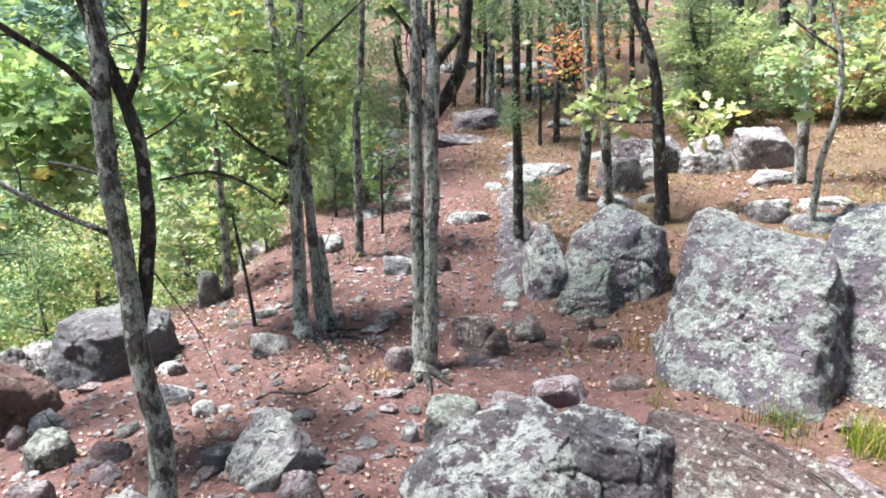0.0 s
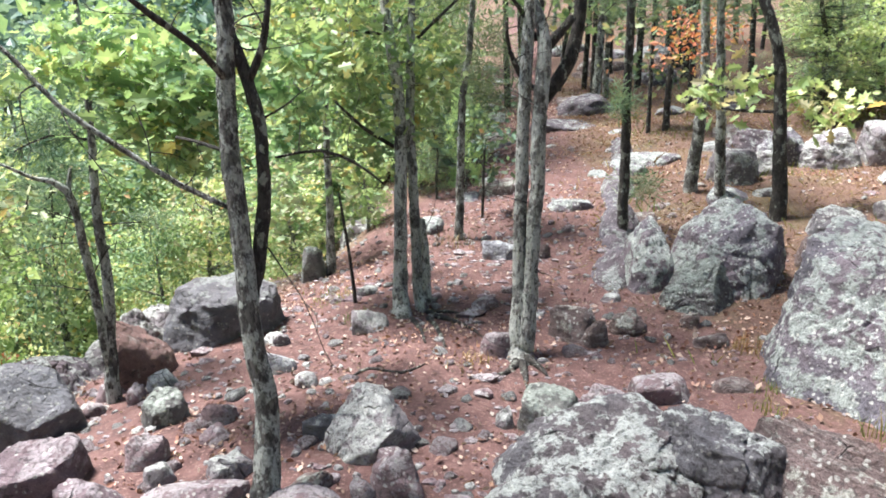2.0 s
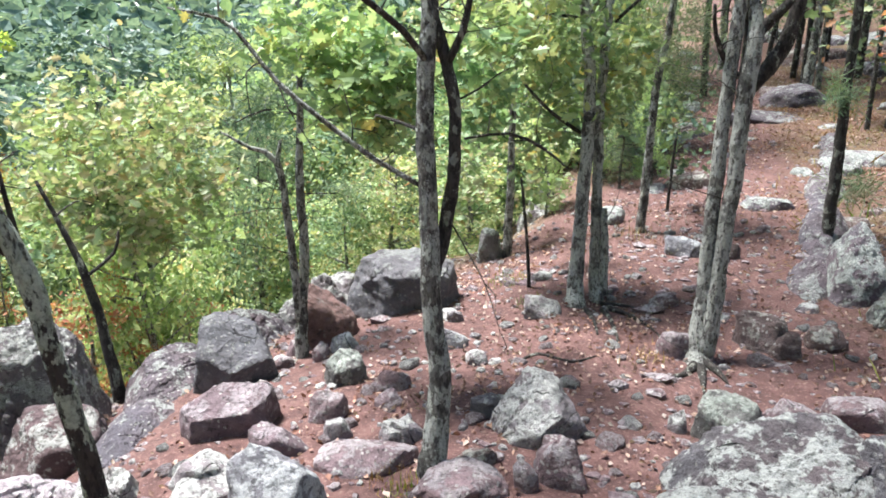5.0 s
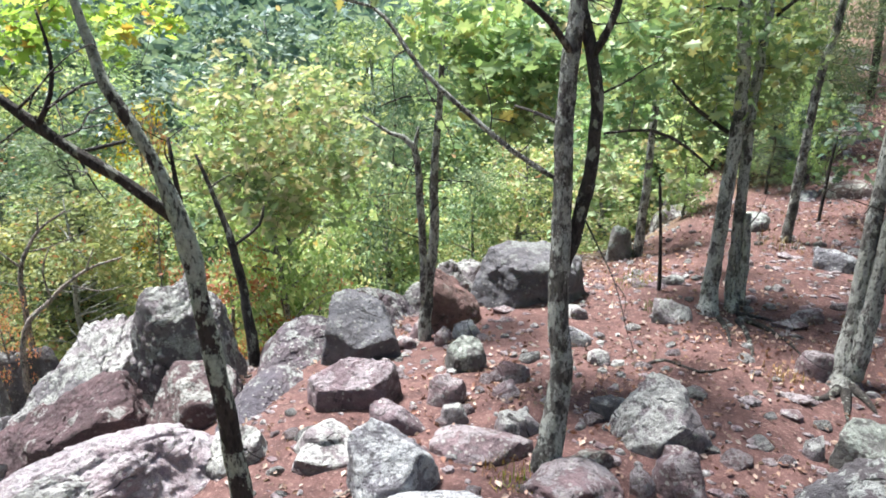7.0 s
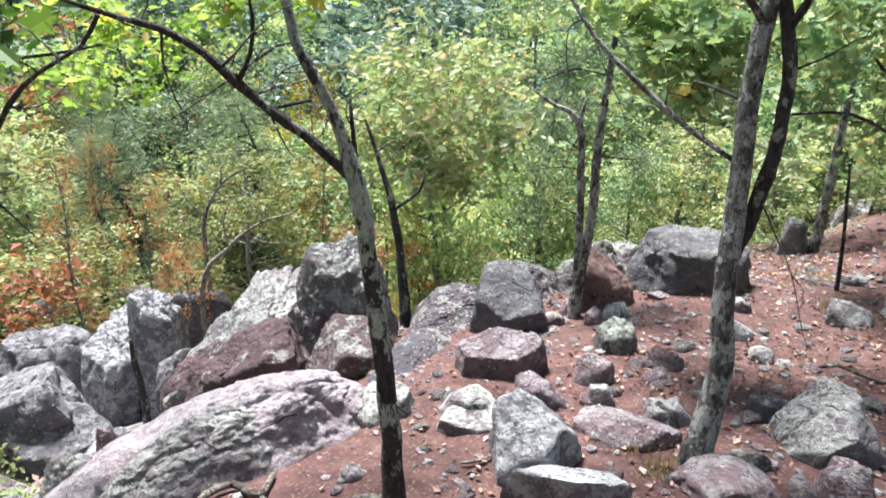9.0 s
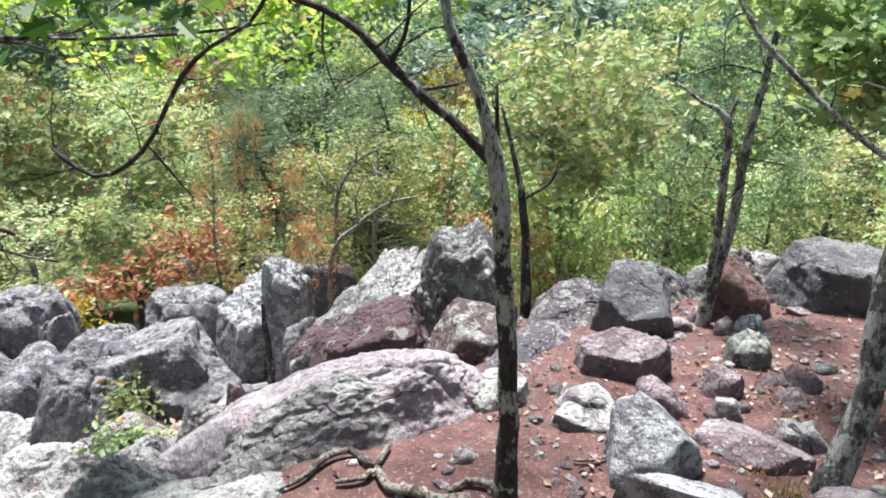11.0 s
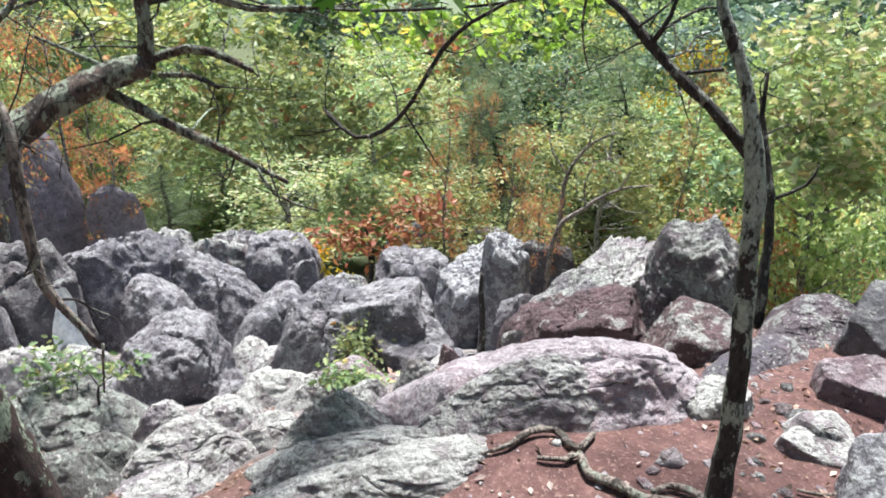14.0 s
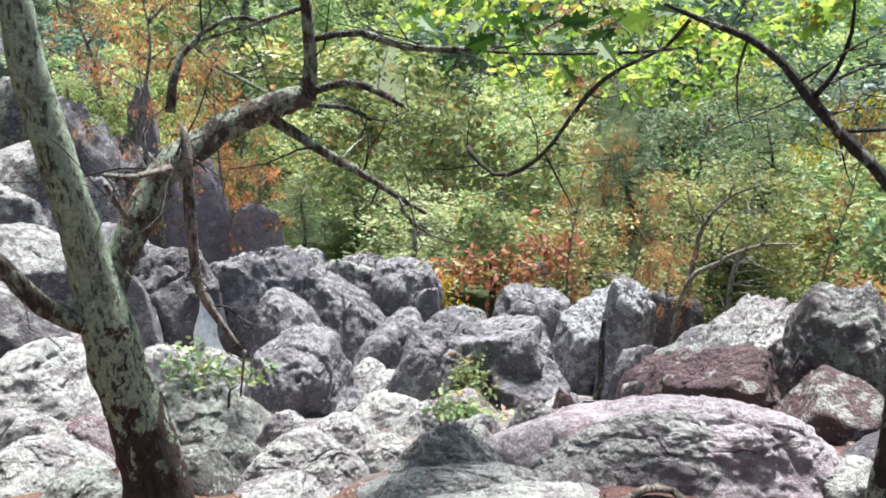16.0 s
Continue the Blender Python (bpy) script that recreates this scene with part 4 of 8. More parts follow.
rock("boulder", (2.50, 9.00, 0.69), (0.52, 0.52, 0.04), -15, "plate", rock_strip, 35, (0.00, 0.00), 3, "flat rock in pine needles")
rock("boulder", (3.22, 7.68, 0.94), (0.53, 0.47, 0.09), -22, "massif", rock_strip, 242, (0.00, 0.00), 4, "pale lichen-covered bedrock showing through the needles")
rock("boulder", (2.84, 12.15, 1.11), (0.89, 0.80, 0.11), -13, "massif", rock_strip, 243, (0.00, 0.00), 4, "pale lichen-covered bedrock showing through the needles")
rock("boulder", (3.03, 10.34, 0.95), (0.43, 0.38, 0.05), -16, "massif", rock_strip, 244, (0.00, 0.00), 4, "pale lichen-covered bedrock showing through the needles")
rock("boulder", (3.60, 10.12, 0.99), (0.34, 0.31, 0.05), -19, "massif", rock_strip, 245, (0.00, 0.00), 4, "pale lichen-covered bedrock showing through the needles")
rock("boulder", (1.56, 7.60, 0.51), (0.19, 0.17, 0.12), -11, "massif", rock_strip, 246, (0.00, 0.00), 4, "pale lichen-covered bedrock showing through the needles")
rock("boulder", (1.32, 6.63, 0.40), (0.19, 0.17, 0.13), -10, "massif", rock_strip, 247, (0.00, 0.00), 4, "pale lichen-covered bedrock showing through the needles")
rock("boulder", (3.67, 4.61, 0.75), (0.41, 0.37, 0.12), -38, "massif", rock_grey, 248, (0.00, 0.00), 4, "pale lichen-covered bedrock showing through the needles")
rock("boulder", (3.29, 5.19, 0.75), (0.32, 0.29, 0.07), -32, "massif", rock_grey, 249, (0.00, 0.00), 4, "pale lichen-covered bedrock showing through the needles")
rock("boulder", (3.82, 5.25, 0.76), (0.41, 0.37, 0.04), -36, "massif", rock_pale, 250, (0.00, 0.00), 4, "pale lichen-covered bedrock showing through the needles")
rock("boulder", (4.29, 13.71, 1.25), (0.63, 0.56, 0.09), -17, "massif", rock_strip, 251, (0.00, 0.00), 4, "pale lichen-covered bedrock showing through the needles")
rock("boulder", (1.79, 10.53, 0.98), (0.25, 0.23, 0.06), -9, "massif", rock_strip, 252, (0.00, 0.00), 4, "pale lichen-covered bedrock showing through the needles")
rock("boulder", (3.85, 6.07, 0.84), (0.40, 0.36, 0.04), -32, "massif", rock_pale, 253, (0.00, 0.00), 4, "pale lichen-covered bedrock showing through the needles")
rock("boulder", (-0.33, 2.70, 0.35), (0.44, 0.31, 0.27), 9, "block", rock_pale, 51, (0.15, 0.10), 5, "pale lichen-covered boulder lying on red dirt")
rock("rock", (-0.56, 2.80, 0.35), (0.16, 0.13, 0.11), 14, "block", rock_grey, 52, (0.00, 0.00), 4, "grey rock leaning on a pale boulder")
rock("rock", (0.46, 2.89, 0.35), (0.31, 0.22, 0.18), -7, "block", rock_green, 53, (0.00, 0.00), 4, "greenish grey angular rock beside the bedrock hump")
rock("rock", (0.26, 2.88, 0.35), (0.09, 0.07, 0.09), -3, "block", rock_pale, 54, (0.00, 0.00), 3, "small pale upright stone on dirt")
rock("rock", (0.74, 3.09, 0.35), (0.23, 0.16, 0.09), -12, "round", rock_pink, 55, (0.00, 0.00), 4, "rounded pinkish trail rock")
rock("rock", (1.02, 3.14, 0.35), (0.31, 0.22, 0.11), -16, "round", rock_pink, 56, (0.00, 0.00), 4, "rounded pinkish brown trail rock")
rock("rock", (0.72, 3.85, 0.34), (0.30, 0.24, 0.20), -9, "block", rock_dark, 57, (0.00, 0.00), 4, "dark angular rock in a trail step")
rock("rock", (0.81, 3.72, 0.34), (0.19, 0.12, 0.15), -11, "block", rock_dark, 58, (0.00, 0.00), 4, "dark brown rock in a trail step")
rock("rock", (1.02, 3.90, 0.34), (0.24, 0.17, 0.14), -13, "block", rock_dark, 59, (0.00, 0.00), 4, "dark brown rock in a trail step")
rock("rock", (0.38, 5.22, 0.39), (0.29, 0.18, 0.15), -3, "block", rock_blue, 60, (0.00, 0.00), 4, "dark grey rock beside the trail")
rock("rock", (0.68, 5.18, 0.41), (0.13, 0.08, 0.11), -6, "block", rock_dark, 61, (0.00, 0.00), 3, "small dark rock beside the trail")
rock("rock", (-0.47, 4.05, 0.34), (0.25, 0.17, 0.13), 8, "block", rock_pale, 62, (0.00, 0.00), 4, "pale angular rock at the foot of a tree")
rock("rock", (0.22, 4.35, 0.34), (0.19, 0.15, 0.09), -1, "round", rock_pink, 63, (0.00, 0.00), 3, "brownish stone among roots")
rock("rock", (0.26, 3.67, 0.34), (0.20, 0.14, 0.13), -2, "round", rock_pink, 64, (0.00, 0.00), 4, "smooth pinkish rock at the foot of a tree")
rock("rock", (1.43, 3.67, 0.36), (0.20, 0.14, 0.08), -20, "block", rock_dark, 65, (0.00, 0.00), 3, "dark stone in leaf litter")
rock("rock", (1.36, 3.17, 0.36), (0.27, 0.19, 0.07), -22, "round", rock_dark, 66, (0.00, 0.00), 4, "dark purple trail rock")
rock("rock", (1.38, 3.93, 0.36), (0.14, 0.10, 0.10), -18, "block", rock_dark, 67, (0.00, 0.00), 3, "dark stone below the outcrop")
rock("rock", (-0.60, 4.66, 0.33), (0.19, 0.13, 0.07), 9, "block", rock_grey, 68, (0.00, 0.00), 3, "flat grey trail stone")
rock("rock", (-0.73, 3.31, 0.34), (0.13, 0.11, 0.08), 14, "block", rock_pale, 69, (0.00, 0.00), 3, "pale squarish trail stone")
rock("rock", (-1.03, 3.92, 0.31), (0.17, 0.14, 0.06), 16, "slab", rock_pale, 70, (0.00, 0.00), 3, "flat pale stone in red dirt")
rock("rock", (-0.91, 3.51, 0.33), (0.18, 0.13, 0.12), 17, "block", rock_blue, 71, (0.00, 0.00), 3, "grey stone set in trail dirt")
rock("rock", (-0.22, 2.54, 0.36), (0.17, 0.14, 0.09), 8, "block", rock_pink, 72, (0.00, 0.00), 4, "pinkish rock half sunk in dirt")
rock("rock", (-1.10, 5.39, 0.20), (0.24, 0.17, 0.27), 13, "block", rock_green, 73, (0.00, 0.00), 4, "pale upright rock at the clearing's edge")
rock("rock", (-0.96, 7.29, 0.31), (0.33, 0.23, 0.19), 8, "block", rock_blue, 74, (0.00, 0.00), 4, "dark blue-grey rock among undergrowth")
rock("rock", (-0.85, 6.80, 0.16), (0.53, 0.42, 0.18), 8, "plate", rock_grey, 75, (0.00, 0.00), 4, "pale layered rock beside the trail")
rock("boulder", (-1.43, 4.20, 0.29), (0.76, 0.53, 0.33), 20, "ledge", rock_plain, 81, (0.00, 0.00), 5, "large layered grey-green boulder at the clearing's edge")
rock("boulder", (-2.31, 5.06, -0.07), (0.69, 0.56, 0.21), 25, "plate", rock_pale, 82, (0.00, 0.00), 5, "pale weathered tail of bedrock behind the boulder")
rock("boulder", (-1.75, 3.74, 0.21), (0.41, 0.33, 0.34), 26, "round", rock_red, 83, (0.00, 0.00), 5, "dark maroon wedge-shaped boulder beside a thin tree")
rock("boulder", (-2.06, 3.15, 0.20), (0.48, 0.41, 0.33), 34, "block", rock_plain, 84, (0.00, 0.00), 5, "flat-topped blue-grey boulder on the ledge")
rock("boulder", (-1.66, 2.49, 0.32), (0.47, 0.28, 0.19), 35, "block", rock_mauve, 85, (0.00, 0.00), 5, "blocky pink-grey fractured boulder on red dirt")
rock("rock", (-1.35, 3.04, 0.31), (0.23, 0.16, 0.15), 25, "block", rock_green, 86, (0.00, 0.00), 4, "square greenish rock on red dirt")
rock("rock", (-1.53, 3.48, 0.25), (0.19, 0.13, 0.10), 25, "block", rock_blue, 87, (0.00, 0.00), 3, "small grey rock between boulders")
rock("rock", (-1.64, 3.37, 0.23), (0.11, 0.08, 0.10), 27, "block", rock_pink, 88, (0.00, 0.00), 3, "small pinkish stone on red dirt")
rock("rock", (-1.86, 3.51, 0.18), (0.17, 0.14, 0.09), 29, "round", rock_pink, 89, (0.00, 0.00), 3, "small rounded stone on red dirt")
rock("rock", (-1.85, 3.33, 0.19), (0.12, 0.10, 0.06), 30, "round", rock_pink, 90, (0.00, 0.00), 3, "small rounded stone on red dirt")
rock("rock", (-1.26, 2.63, 0.34), (0.19, 0.13, 0.13), 27, "block", rock_pink, 91, (0.00, 0.00), 4, "pinkish grey angular trail rock")
rock("rock", (-1.07, 2.97, 0.34), (0.20, 0.14, 0.10), 21, "slab", rock_pink, 92, (0.00, 0.00), 3, "flat red-brown rock on the trail")
rock("rock", (-1.02, 2.81, 0.34), (0.15, 0.11, 0.07), 21, "slab", rock_pink, 93, (0.00, 0.00), 3, "flat red-brown rock on the trail")
rock("rock", (-1.33, 2.34, 0.34), (0.26, 0.18, 0.12), 31, "block", rock_mauve, 94, (0.00, 0.00), 4, "pinkish maroon angular trail rock")
rock("rock", (-1.15, 2.50, 0.34), (0.14, 0.10, 0.08), 26, "block", rock_pale, 95, (0.00, 0.00), 3, "small pale stone on the trail")
rock("rock", (-0.89, 2.53, 0.35), (0.18, 0.13, 0.09), 21, "block", rock_pale, 96, (0.00, 0.00), 4, "pale angular stone by a trunk")
rock("rock", (-0.95, 2.33, 0.36), (0.41, 0.25, 0.08), 24, "slab", rock_pink, 97, (0.00, 0.00), 4, "flat pinkish slab by the slender trunk")
rock("rock", (-0.99, 3.90, 0.31), (0.12, 0.09, 0.07), 15, "slab", rock_pale, 98, (0.00, 0.00), 3, "flat pale stone in red dirt")
rock("rock", (-0.52, 2.40, 0.36), (0.19, 0.14, 0.08), 14, "round", rock_dark, 99, (0.00, 0.00), 4, "brown rock at the foot of the slender trunk")
rock("rock", (-0.18, 2.40, 0.36), (0.22, 0.16, 0.18), 5, "block", rock_pink, 100, (0.00, 0.00), 4, "low pinkish rock below the pale boulder")
rock("rock", (-0.30, 2.30, 0.36), (0.10, 0.08, 0.12), 9, "block", rock_pink, 101, (0.00, 0.00), 3, "small pinkish stone on red dirt")
rock("rock", (-1.55, 2.09, 0.34), (0.29, 0.23, 0.09), 38, "slab", rock_pale, 102, (0.00, 0.00), 4, "flat grey rock sunk in red dirt")
rock("boulder", (-1.12, 1.93, 0.36), (0.35, 0.25, 0.27), 31, "block", rock_blue, 105, (-0.10, 0.10), 5, "angular blue-white lichen-spotted boulder")
rock("boulder", (-0.90, 1.79, 0.36), (0.45, 0.23, 0.21), 27, "block", rock_blue, 106, (0.00, 0.00), 5, "low blue-grey lichen-spotted rock")
rock("rock", (-1.49, 2.05, 0.34), (0.33, 0.26, 0.07), 36, "slab", rock_pale, 107, (0.00, 0.00), 4, "flat grey rock in red dirt")
rock("rock", (-0.54, 2.23, 0.37), (0.43, 0.30, 0.09), 14, "slab", rock_pink, 108, (0.00, 0.00), 5, "flat pinkish grey slab at the foot of a trunk")
rock("rock", (-0.84, 2.55, 0.35), (0.19, 0.15, 0.10), 18, "block", rock_pale, 109, (0.00, 0.00), 4, "pale angular stone beside the trail")
rock("rock", (-0.54, 2.84, 0.35), (0.19, 0.15, 0.08), 11, "block", rock_grey, 110, (0.00, 0.00), 3, "grey stone beside the pale boulder")
rock("rock", (-1.63, 1.48, 0.33), (0.11, 0.09, 0.05), 48, "round", rock_pink, 111, (0.00, 0.00), 3, "small rounded stone on red dirt")
rock("rock", (-1.06, 3.01, 0.34), (0.20, 0.14, 0.04), 20, "slab", rock_pink, 112, (0.00, 0.00), 3, "flat pinkish trail stone")
# bedrock slabs of the rim and boulders of the gorge
rock("slab", (-2.26, 1.42, 0.16), (1.38, 0.69, 0.34), 65, "pillow", rock_slab, 800, (0.00, 0.00), 6, "long pale pink-grey whaleback of bedrock along the gorge rim")
rock("slab", (-2.14, 1.22, 0.21), (0.84, 0.38, 0.29), 73, "pillow", rock_pale, 801, (0.00, 0.00), 6, "grey lichen-streaked flank of the long bedrock slab")
rock("slab", (-2.77, 0.94, -0.07), (0.31, 0.28, 0.28), 70, "pillow", rock_crust, 802, (0.00, 0.00), 5, "rounded pale end of the long bedrock slab")
rock("slab", (-2.54, 0.49, -0.10), (0.64, 0.39, 0.38), 73, "pillow", rock_crust, 803, (0.00, 0.00), 6, "pale lichen-crusted bedrock hump at the gorge rim")
rock("slab", (-2.29, 0.63, 0.05), (0.96, 0.43, 0.17), 81, "pillow", rock_crust, 804, (0.00, 0.00), 6, "low tilted bedrock plate with a dark underside")
rock("slab", (-4.35, 0.44, -0.96), (0.62, 0.49, 0.25), 84, "pillow", rock_crust, 860, (0.00, 0.00), 5, "flat pale bedrock between the slabs")
rock("slab", (-3.84, 0.07, -0.74), (0.53, 0.43, 0.24), 88, "pillow", rock_pale, 861, (0.00, 0.00), 5, "pale bedrock knob between the slabs")
rock("slab", (-3.03, 0.67, -0.26), (0.38, 0.30, 0.17), 77, "pillow", rock_crust, 862, (0.00, 0.00), 5, "low pale bedrock beside leafy shrubs")
rock("slab", (-5.54, 0.57, -1.54), (0.58, 0.46, 0.30), 84, "pillow", rock_pale, 863, (0.00, 0.00), 5, "flat grey bedrock below the dark boulder")
rock("slab", (-4.06, 0.80, -0.79), (0.42, 0.34, 0.20), 78, "pillow", rock_pink, 864, (0.00, 0.00), 5, "pinkish bedrock floor of the gorge")
rock("slab", (-3.14, 0.30, -0.39), (0.39, 0.31, 0.19), 84, "pillow", rock_crust, 865, (0.00, 0.00), 5, "pale bedrock behind the near hump")
rock("slab", (-2.95, -0.10, -0.34), (0.34, 0.28, 0.15), 91, "pillow", rock_crust, 866, (0.00, 0.00), 5, "pale bedrock beside pine needles")
rock("slab", (-3.18, -0.49, -0.39), (0.34, 0.27, 0.23), 98, "pillow", rock_green, 867, (0.00, 0.00), 5, "lichen-crusted bedrock by the old tree")
rock("slab", (-2.07, 0.55, 0.09), (1.21, 0.48, 0.22), 78, "pillow", rock_crust, 805, (0.00, 0.00), 6, "flat pale bedrock slab at the viewer's feet")
rock("slab", (-3.06, -0.12, -0.38), (0.70, 0.42, 0.27), 86, "pillow", rock_crust, 806, (0.00, 0.00), 6, "pale bedrock slab ringed by pine needles")
rock("slab", (-2.84, -0.23, -0.31), (0.61, 0.36, 0.10), 94, "pillow", rock_pale, 807, (0.00, 0.00), 5, "low pale bedrock at the old tree's foot")
rock("slab", (-3.76, -0.29, -0.69), (0.38, 0.30, 0.27), 94, "pillow", rock_pale, 808, (0.00, 0.00), 5, "small pale lichen-crusted bedrock knob")
rock("slab", (-4.07, -0.87, -0.77), (0.97, 0.78, 0.40), 107, "pillow", rock_green, 809, (0.00, 0.00), 6, "pale green lichen-crusted slab")
rock("slab", (-2.96, -0.65, -0.28), (0.40, 0.32, 0.23), 102, "pillow", rock_green, 810, (0.00, 0.00), 5, "greenish lichen-crusted slab below the old tree")
rock("slab", (-3.97, 0.61, -0.78), (0.41, 0.33, 0.23), 81, "pillow", rock_pale, 811, (0.00, 0.00), 5, "low rounded bedrock between slabs")
rock("slab", (-3.08, 0.76, -0.27), (0.30, 0.24, 0.19), 85, "pillow", rock_pale, 812, (0.00, 0.00), 5, "low pale bedrock between slabs")
rock("slab", (-6.09, 0.44, -1.78), (0.55, 0.49, 0.33), 86, "pillow", rock_crust, 813, (0.00, 0.00), 5, "pale flat bedrock floor of the gorge")
rock("slab", (-4.12, 0.93, -0.82), (0.50, 0.45, 0.24), 77, "pillow", rock_pink, 814, (0.00, 0.00), 5, "pinkish flat bedrock between boulders")
rock("boulder", (-5.26, -0.23, -1.40), (1.08, 0.86, 0.71), 92, "massif", rock_shut, 129, (0.00, 0.00), 6, "big dark grey boulder below the rim")
rock("slab", (-6.20, -1.00, -1.68), (0.69, 0.56, 0.41), 99, "pillow", rock_crust, 816, (0.00, 0.00), 5, "pale bedrock behind leafy shrub")
rock("slab", (-5.79, -1.43, -1.43), (0.73, 0.58, 0.44), 104, "pillow", rock_crust, 817, (0.00, 0.00), 5, "pale lichen-crusted bedrock by the water")
rock("rock", (-4.08, 1.63, -0.77), (0.16, 0.13, 0.18), 67, "block", rock_pink, 818, (0.00, 0.00), 4, "small pinkish stone between slabs")
rock("rock", (-3.66, 1.66, -0.52), (0.22, 0.18, 0.11), 65, "block", rock_grey, 819, (0.00, 0.00), 4, "small grey stone beside the layered boulder")
rock("rock", (-3.36, 1.77, -0.36), (0.17, 0.14, 0.26), 61, "block", rock_pale, 820, (0.00, 0.00), 4, "small pale stone beside the layered boulder")
rock("gorge_boulder", (-5.03, 1.47, -1.28), (1.29, 1.27, 0.88), 61, "massif", rock_shut, 821, (0.00, 0.00), 6, "long layered grey boulder lying in the gorge")
rock("gorge_boulder", (-4.85, 0.89, -1.17), (0.84, 0.75, 0.75), 89, "massif", rock_shut, 822, (0.00, 0.00), 6, "grey fractured boulder lying in the gorge")
rock("gorge_boulder", (-4.52, 1.48, -1.02), (0.72, 0.55, 0.46), 71, "massif", rock_shut, 823, (0.00, 0.00), 5, "low grey boulder lying in the gorge")
rock("gorge_boulder", (-6.53, 0.72, -1.97), (0.94, 0.82, 0.83), 83, "dome", rock_shut, 824, (0.00, 0.00), 5, "rounded water-worn grey boulder in the gorge")
rock("gorge_boulder", (-7.85, 0.33, -2.45), (1.28, 1.14, 1.23), 87, "dome", rock_shut, 825, (0.00, 0.00), 6, "tall rounded dark boulder in the gorge")
rock("gorge_boulder", (-7.54, -0.35, -2.31), (0.98, 0.86, 0.98), 92, "dome", rock_shut, 826, (0.00, 0.00), 5, "rounded water-worn grey boulder in the gorge")
rock("gorge_boulder", (-8.60, -0.82, -2.59), (1.66, 1.47, 1.43), 95, "massif", rock_shut, 827, (0.00, 0.00), 6, "broad layered grey boulder in the gorge")
rock("gorge_boulder", (-9.37, -0.37, -2.65), (1.14, 1.00, 1.22), 92, "dome", rock_grey, 828, (0.00, 0.00), 5, "pale-topped rounded boulder in the gorge")
rock("gorge_boulder", (-9.04, 0.11, -2.26), (0.67, 0.60, 0.72), 89, "dome", rock_grey, 829, (0.00, 0.00), 5, "pale-topped rounded boulder in the gorge")
rock("gorge_boulder", (-9.47, 0.53, -2.48), (0.83, 0.73, 0.89), 87, "dome", rock_grey, 830, (0.00, 0.00), 5, "pale-topped rounded boulder in the gorge")
rock("gorge_boulder", (-8.55, 1.07, -2.70), (1.26, 1.11, 1.32), 83, "massif", rock_shut, 831, (0.00, 0.00), 5, "rounded water-worn grey boulder in the gorge")
rock("gorge_boulder", (-7.49, 1.18, -1.79), (0.48, 0.42, 0.51), 81, "block", rock_shut, 832, (0.00, 0.00), 5, "dark angular boulder in the gorge")
rock("gorge_boulder", (-6.99, 1.68, -1.89), (0.53, 0.46, 0.57), 76, "dome", rock_grey, 833, (0.00, 0.00), 5, "pale rounded rock behind the rust maple")
rock("gorge_boulder", (-7.60, 2.57, -2.57), (1.18, 1.04, 1.11), 71, "massif", rock_shut, 834, (0.00, 0.00), 5, "grey boulder behind the rust maple")
rock("gorge_boulder", (-11.69, 3.91, -3.71), (1.02, 0.90, 1.10), 71, "dome", rock_shut, 835, (0.00, 0.00), 4, "far grey boulder below the woods")
rock("gorge_boulder", (-6.69, 3.04, -2.16), (1.11, 0.97, 1.19), 65, "massif", rock_blue, 836, (0.00, 0.00), 6, "blue-grey layered boulder across the gorge")
rock("gorge_boulder", (-6.05, 3.08, -1.29), (0.57, 0.51, 0.61), 63, "massif", rock_blue, 837, (0.00, 0.00), 5, "blue-grey layered boulder across the gorge")
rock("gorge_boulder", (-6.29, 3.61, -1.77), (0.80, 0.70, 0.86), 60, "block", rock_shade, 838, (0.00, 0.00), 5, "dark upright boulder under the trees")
rock("gorge_boulder", (-5.07, 2.71, -1.28), (0.43, 0.38, 0.46), 61, "block", rock_shut, 839, (0.00, 0.00), 5, "small grey block beside the layered boulder")
rock("gorge_boulder", (-10.19, 4.79, -3.08), (0.80, 0.71, 0.85), 65, "dome", rock_shut, 840, (0.00, 0.00), 4, "far grey boulder below the woods")
rock("gorge_boulder", (-9.15, 0.53, -2.71), (1.14, 1.00, 1.22), 86, "dome", rock_grey, 841, (0.00, 0.00), 5, "pale-topped rounded boulder in the gorge")
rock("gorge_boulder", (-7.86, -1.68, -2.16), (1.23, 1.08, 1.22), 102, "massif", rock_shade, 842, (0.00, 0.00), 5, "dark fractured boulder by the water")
rock("gorge_boulder", (-8.39, -3.38, -1.75), (1.36, 1.18, 0.98), 112, "massif", rock_grey, 843, (0.00, 0.00), 5, "broken pale grey rock across the gorge")
rock("gorge_boulder", (-10.72, -4.35, -1.85), (1.42, 1.26, 1.18), 112, "massif", rock_grey, 844, (0.00, 0.00), 5, "broken pale grey rock face across the gorge")
rock("gorge_boulder", (-9.20, -2.79, -2.15), (1.57, 1.38, 1.03), 107, "massif", rock_shut, 845, (0.00, 0.00), 5, "broken grey rock above the falls")
rock("gorge_boulder", (-7.31, -2.09, -1.80), (0.86, 0.75, 0.91), 105, "block", rock_shut, 846, (0.00, 0.00), 5, "dark grey rock beside the falls")
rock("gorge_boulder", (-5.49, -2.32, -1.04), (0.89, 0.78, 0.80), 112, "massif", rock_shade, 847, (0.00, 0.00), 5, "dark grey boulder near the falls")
rock("gorge_boulder", (-15.03, -3.88, -2.59), (1.55, 1.37, 1.58), 104, "massif", rock_grey, 848, (0.00, 0.00), 4, "pale rock step high on the cliff")
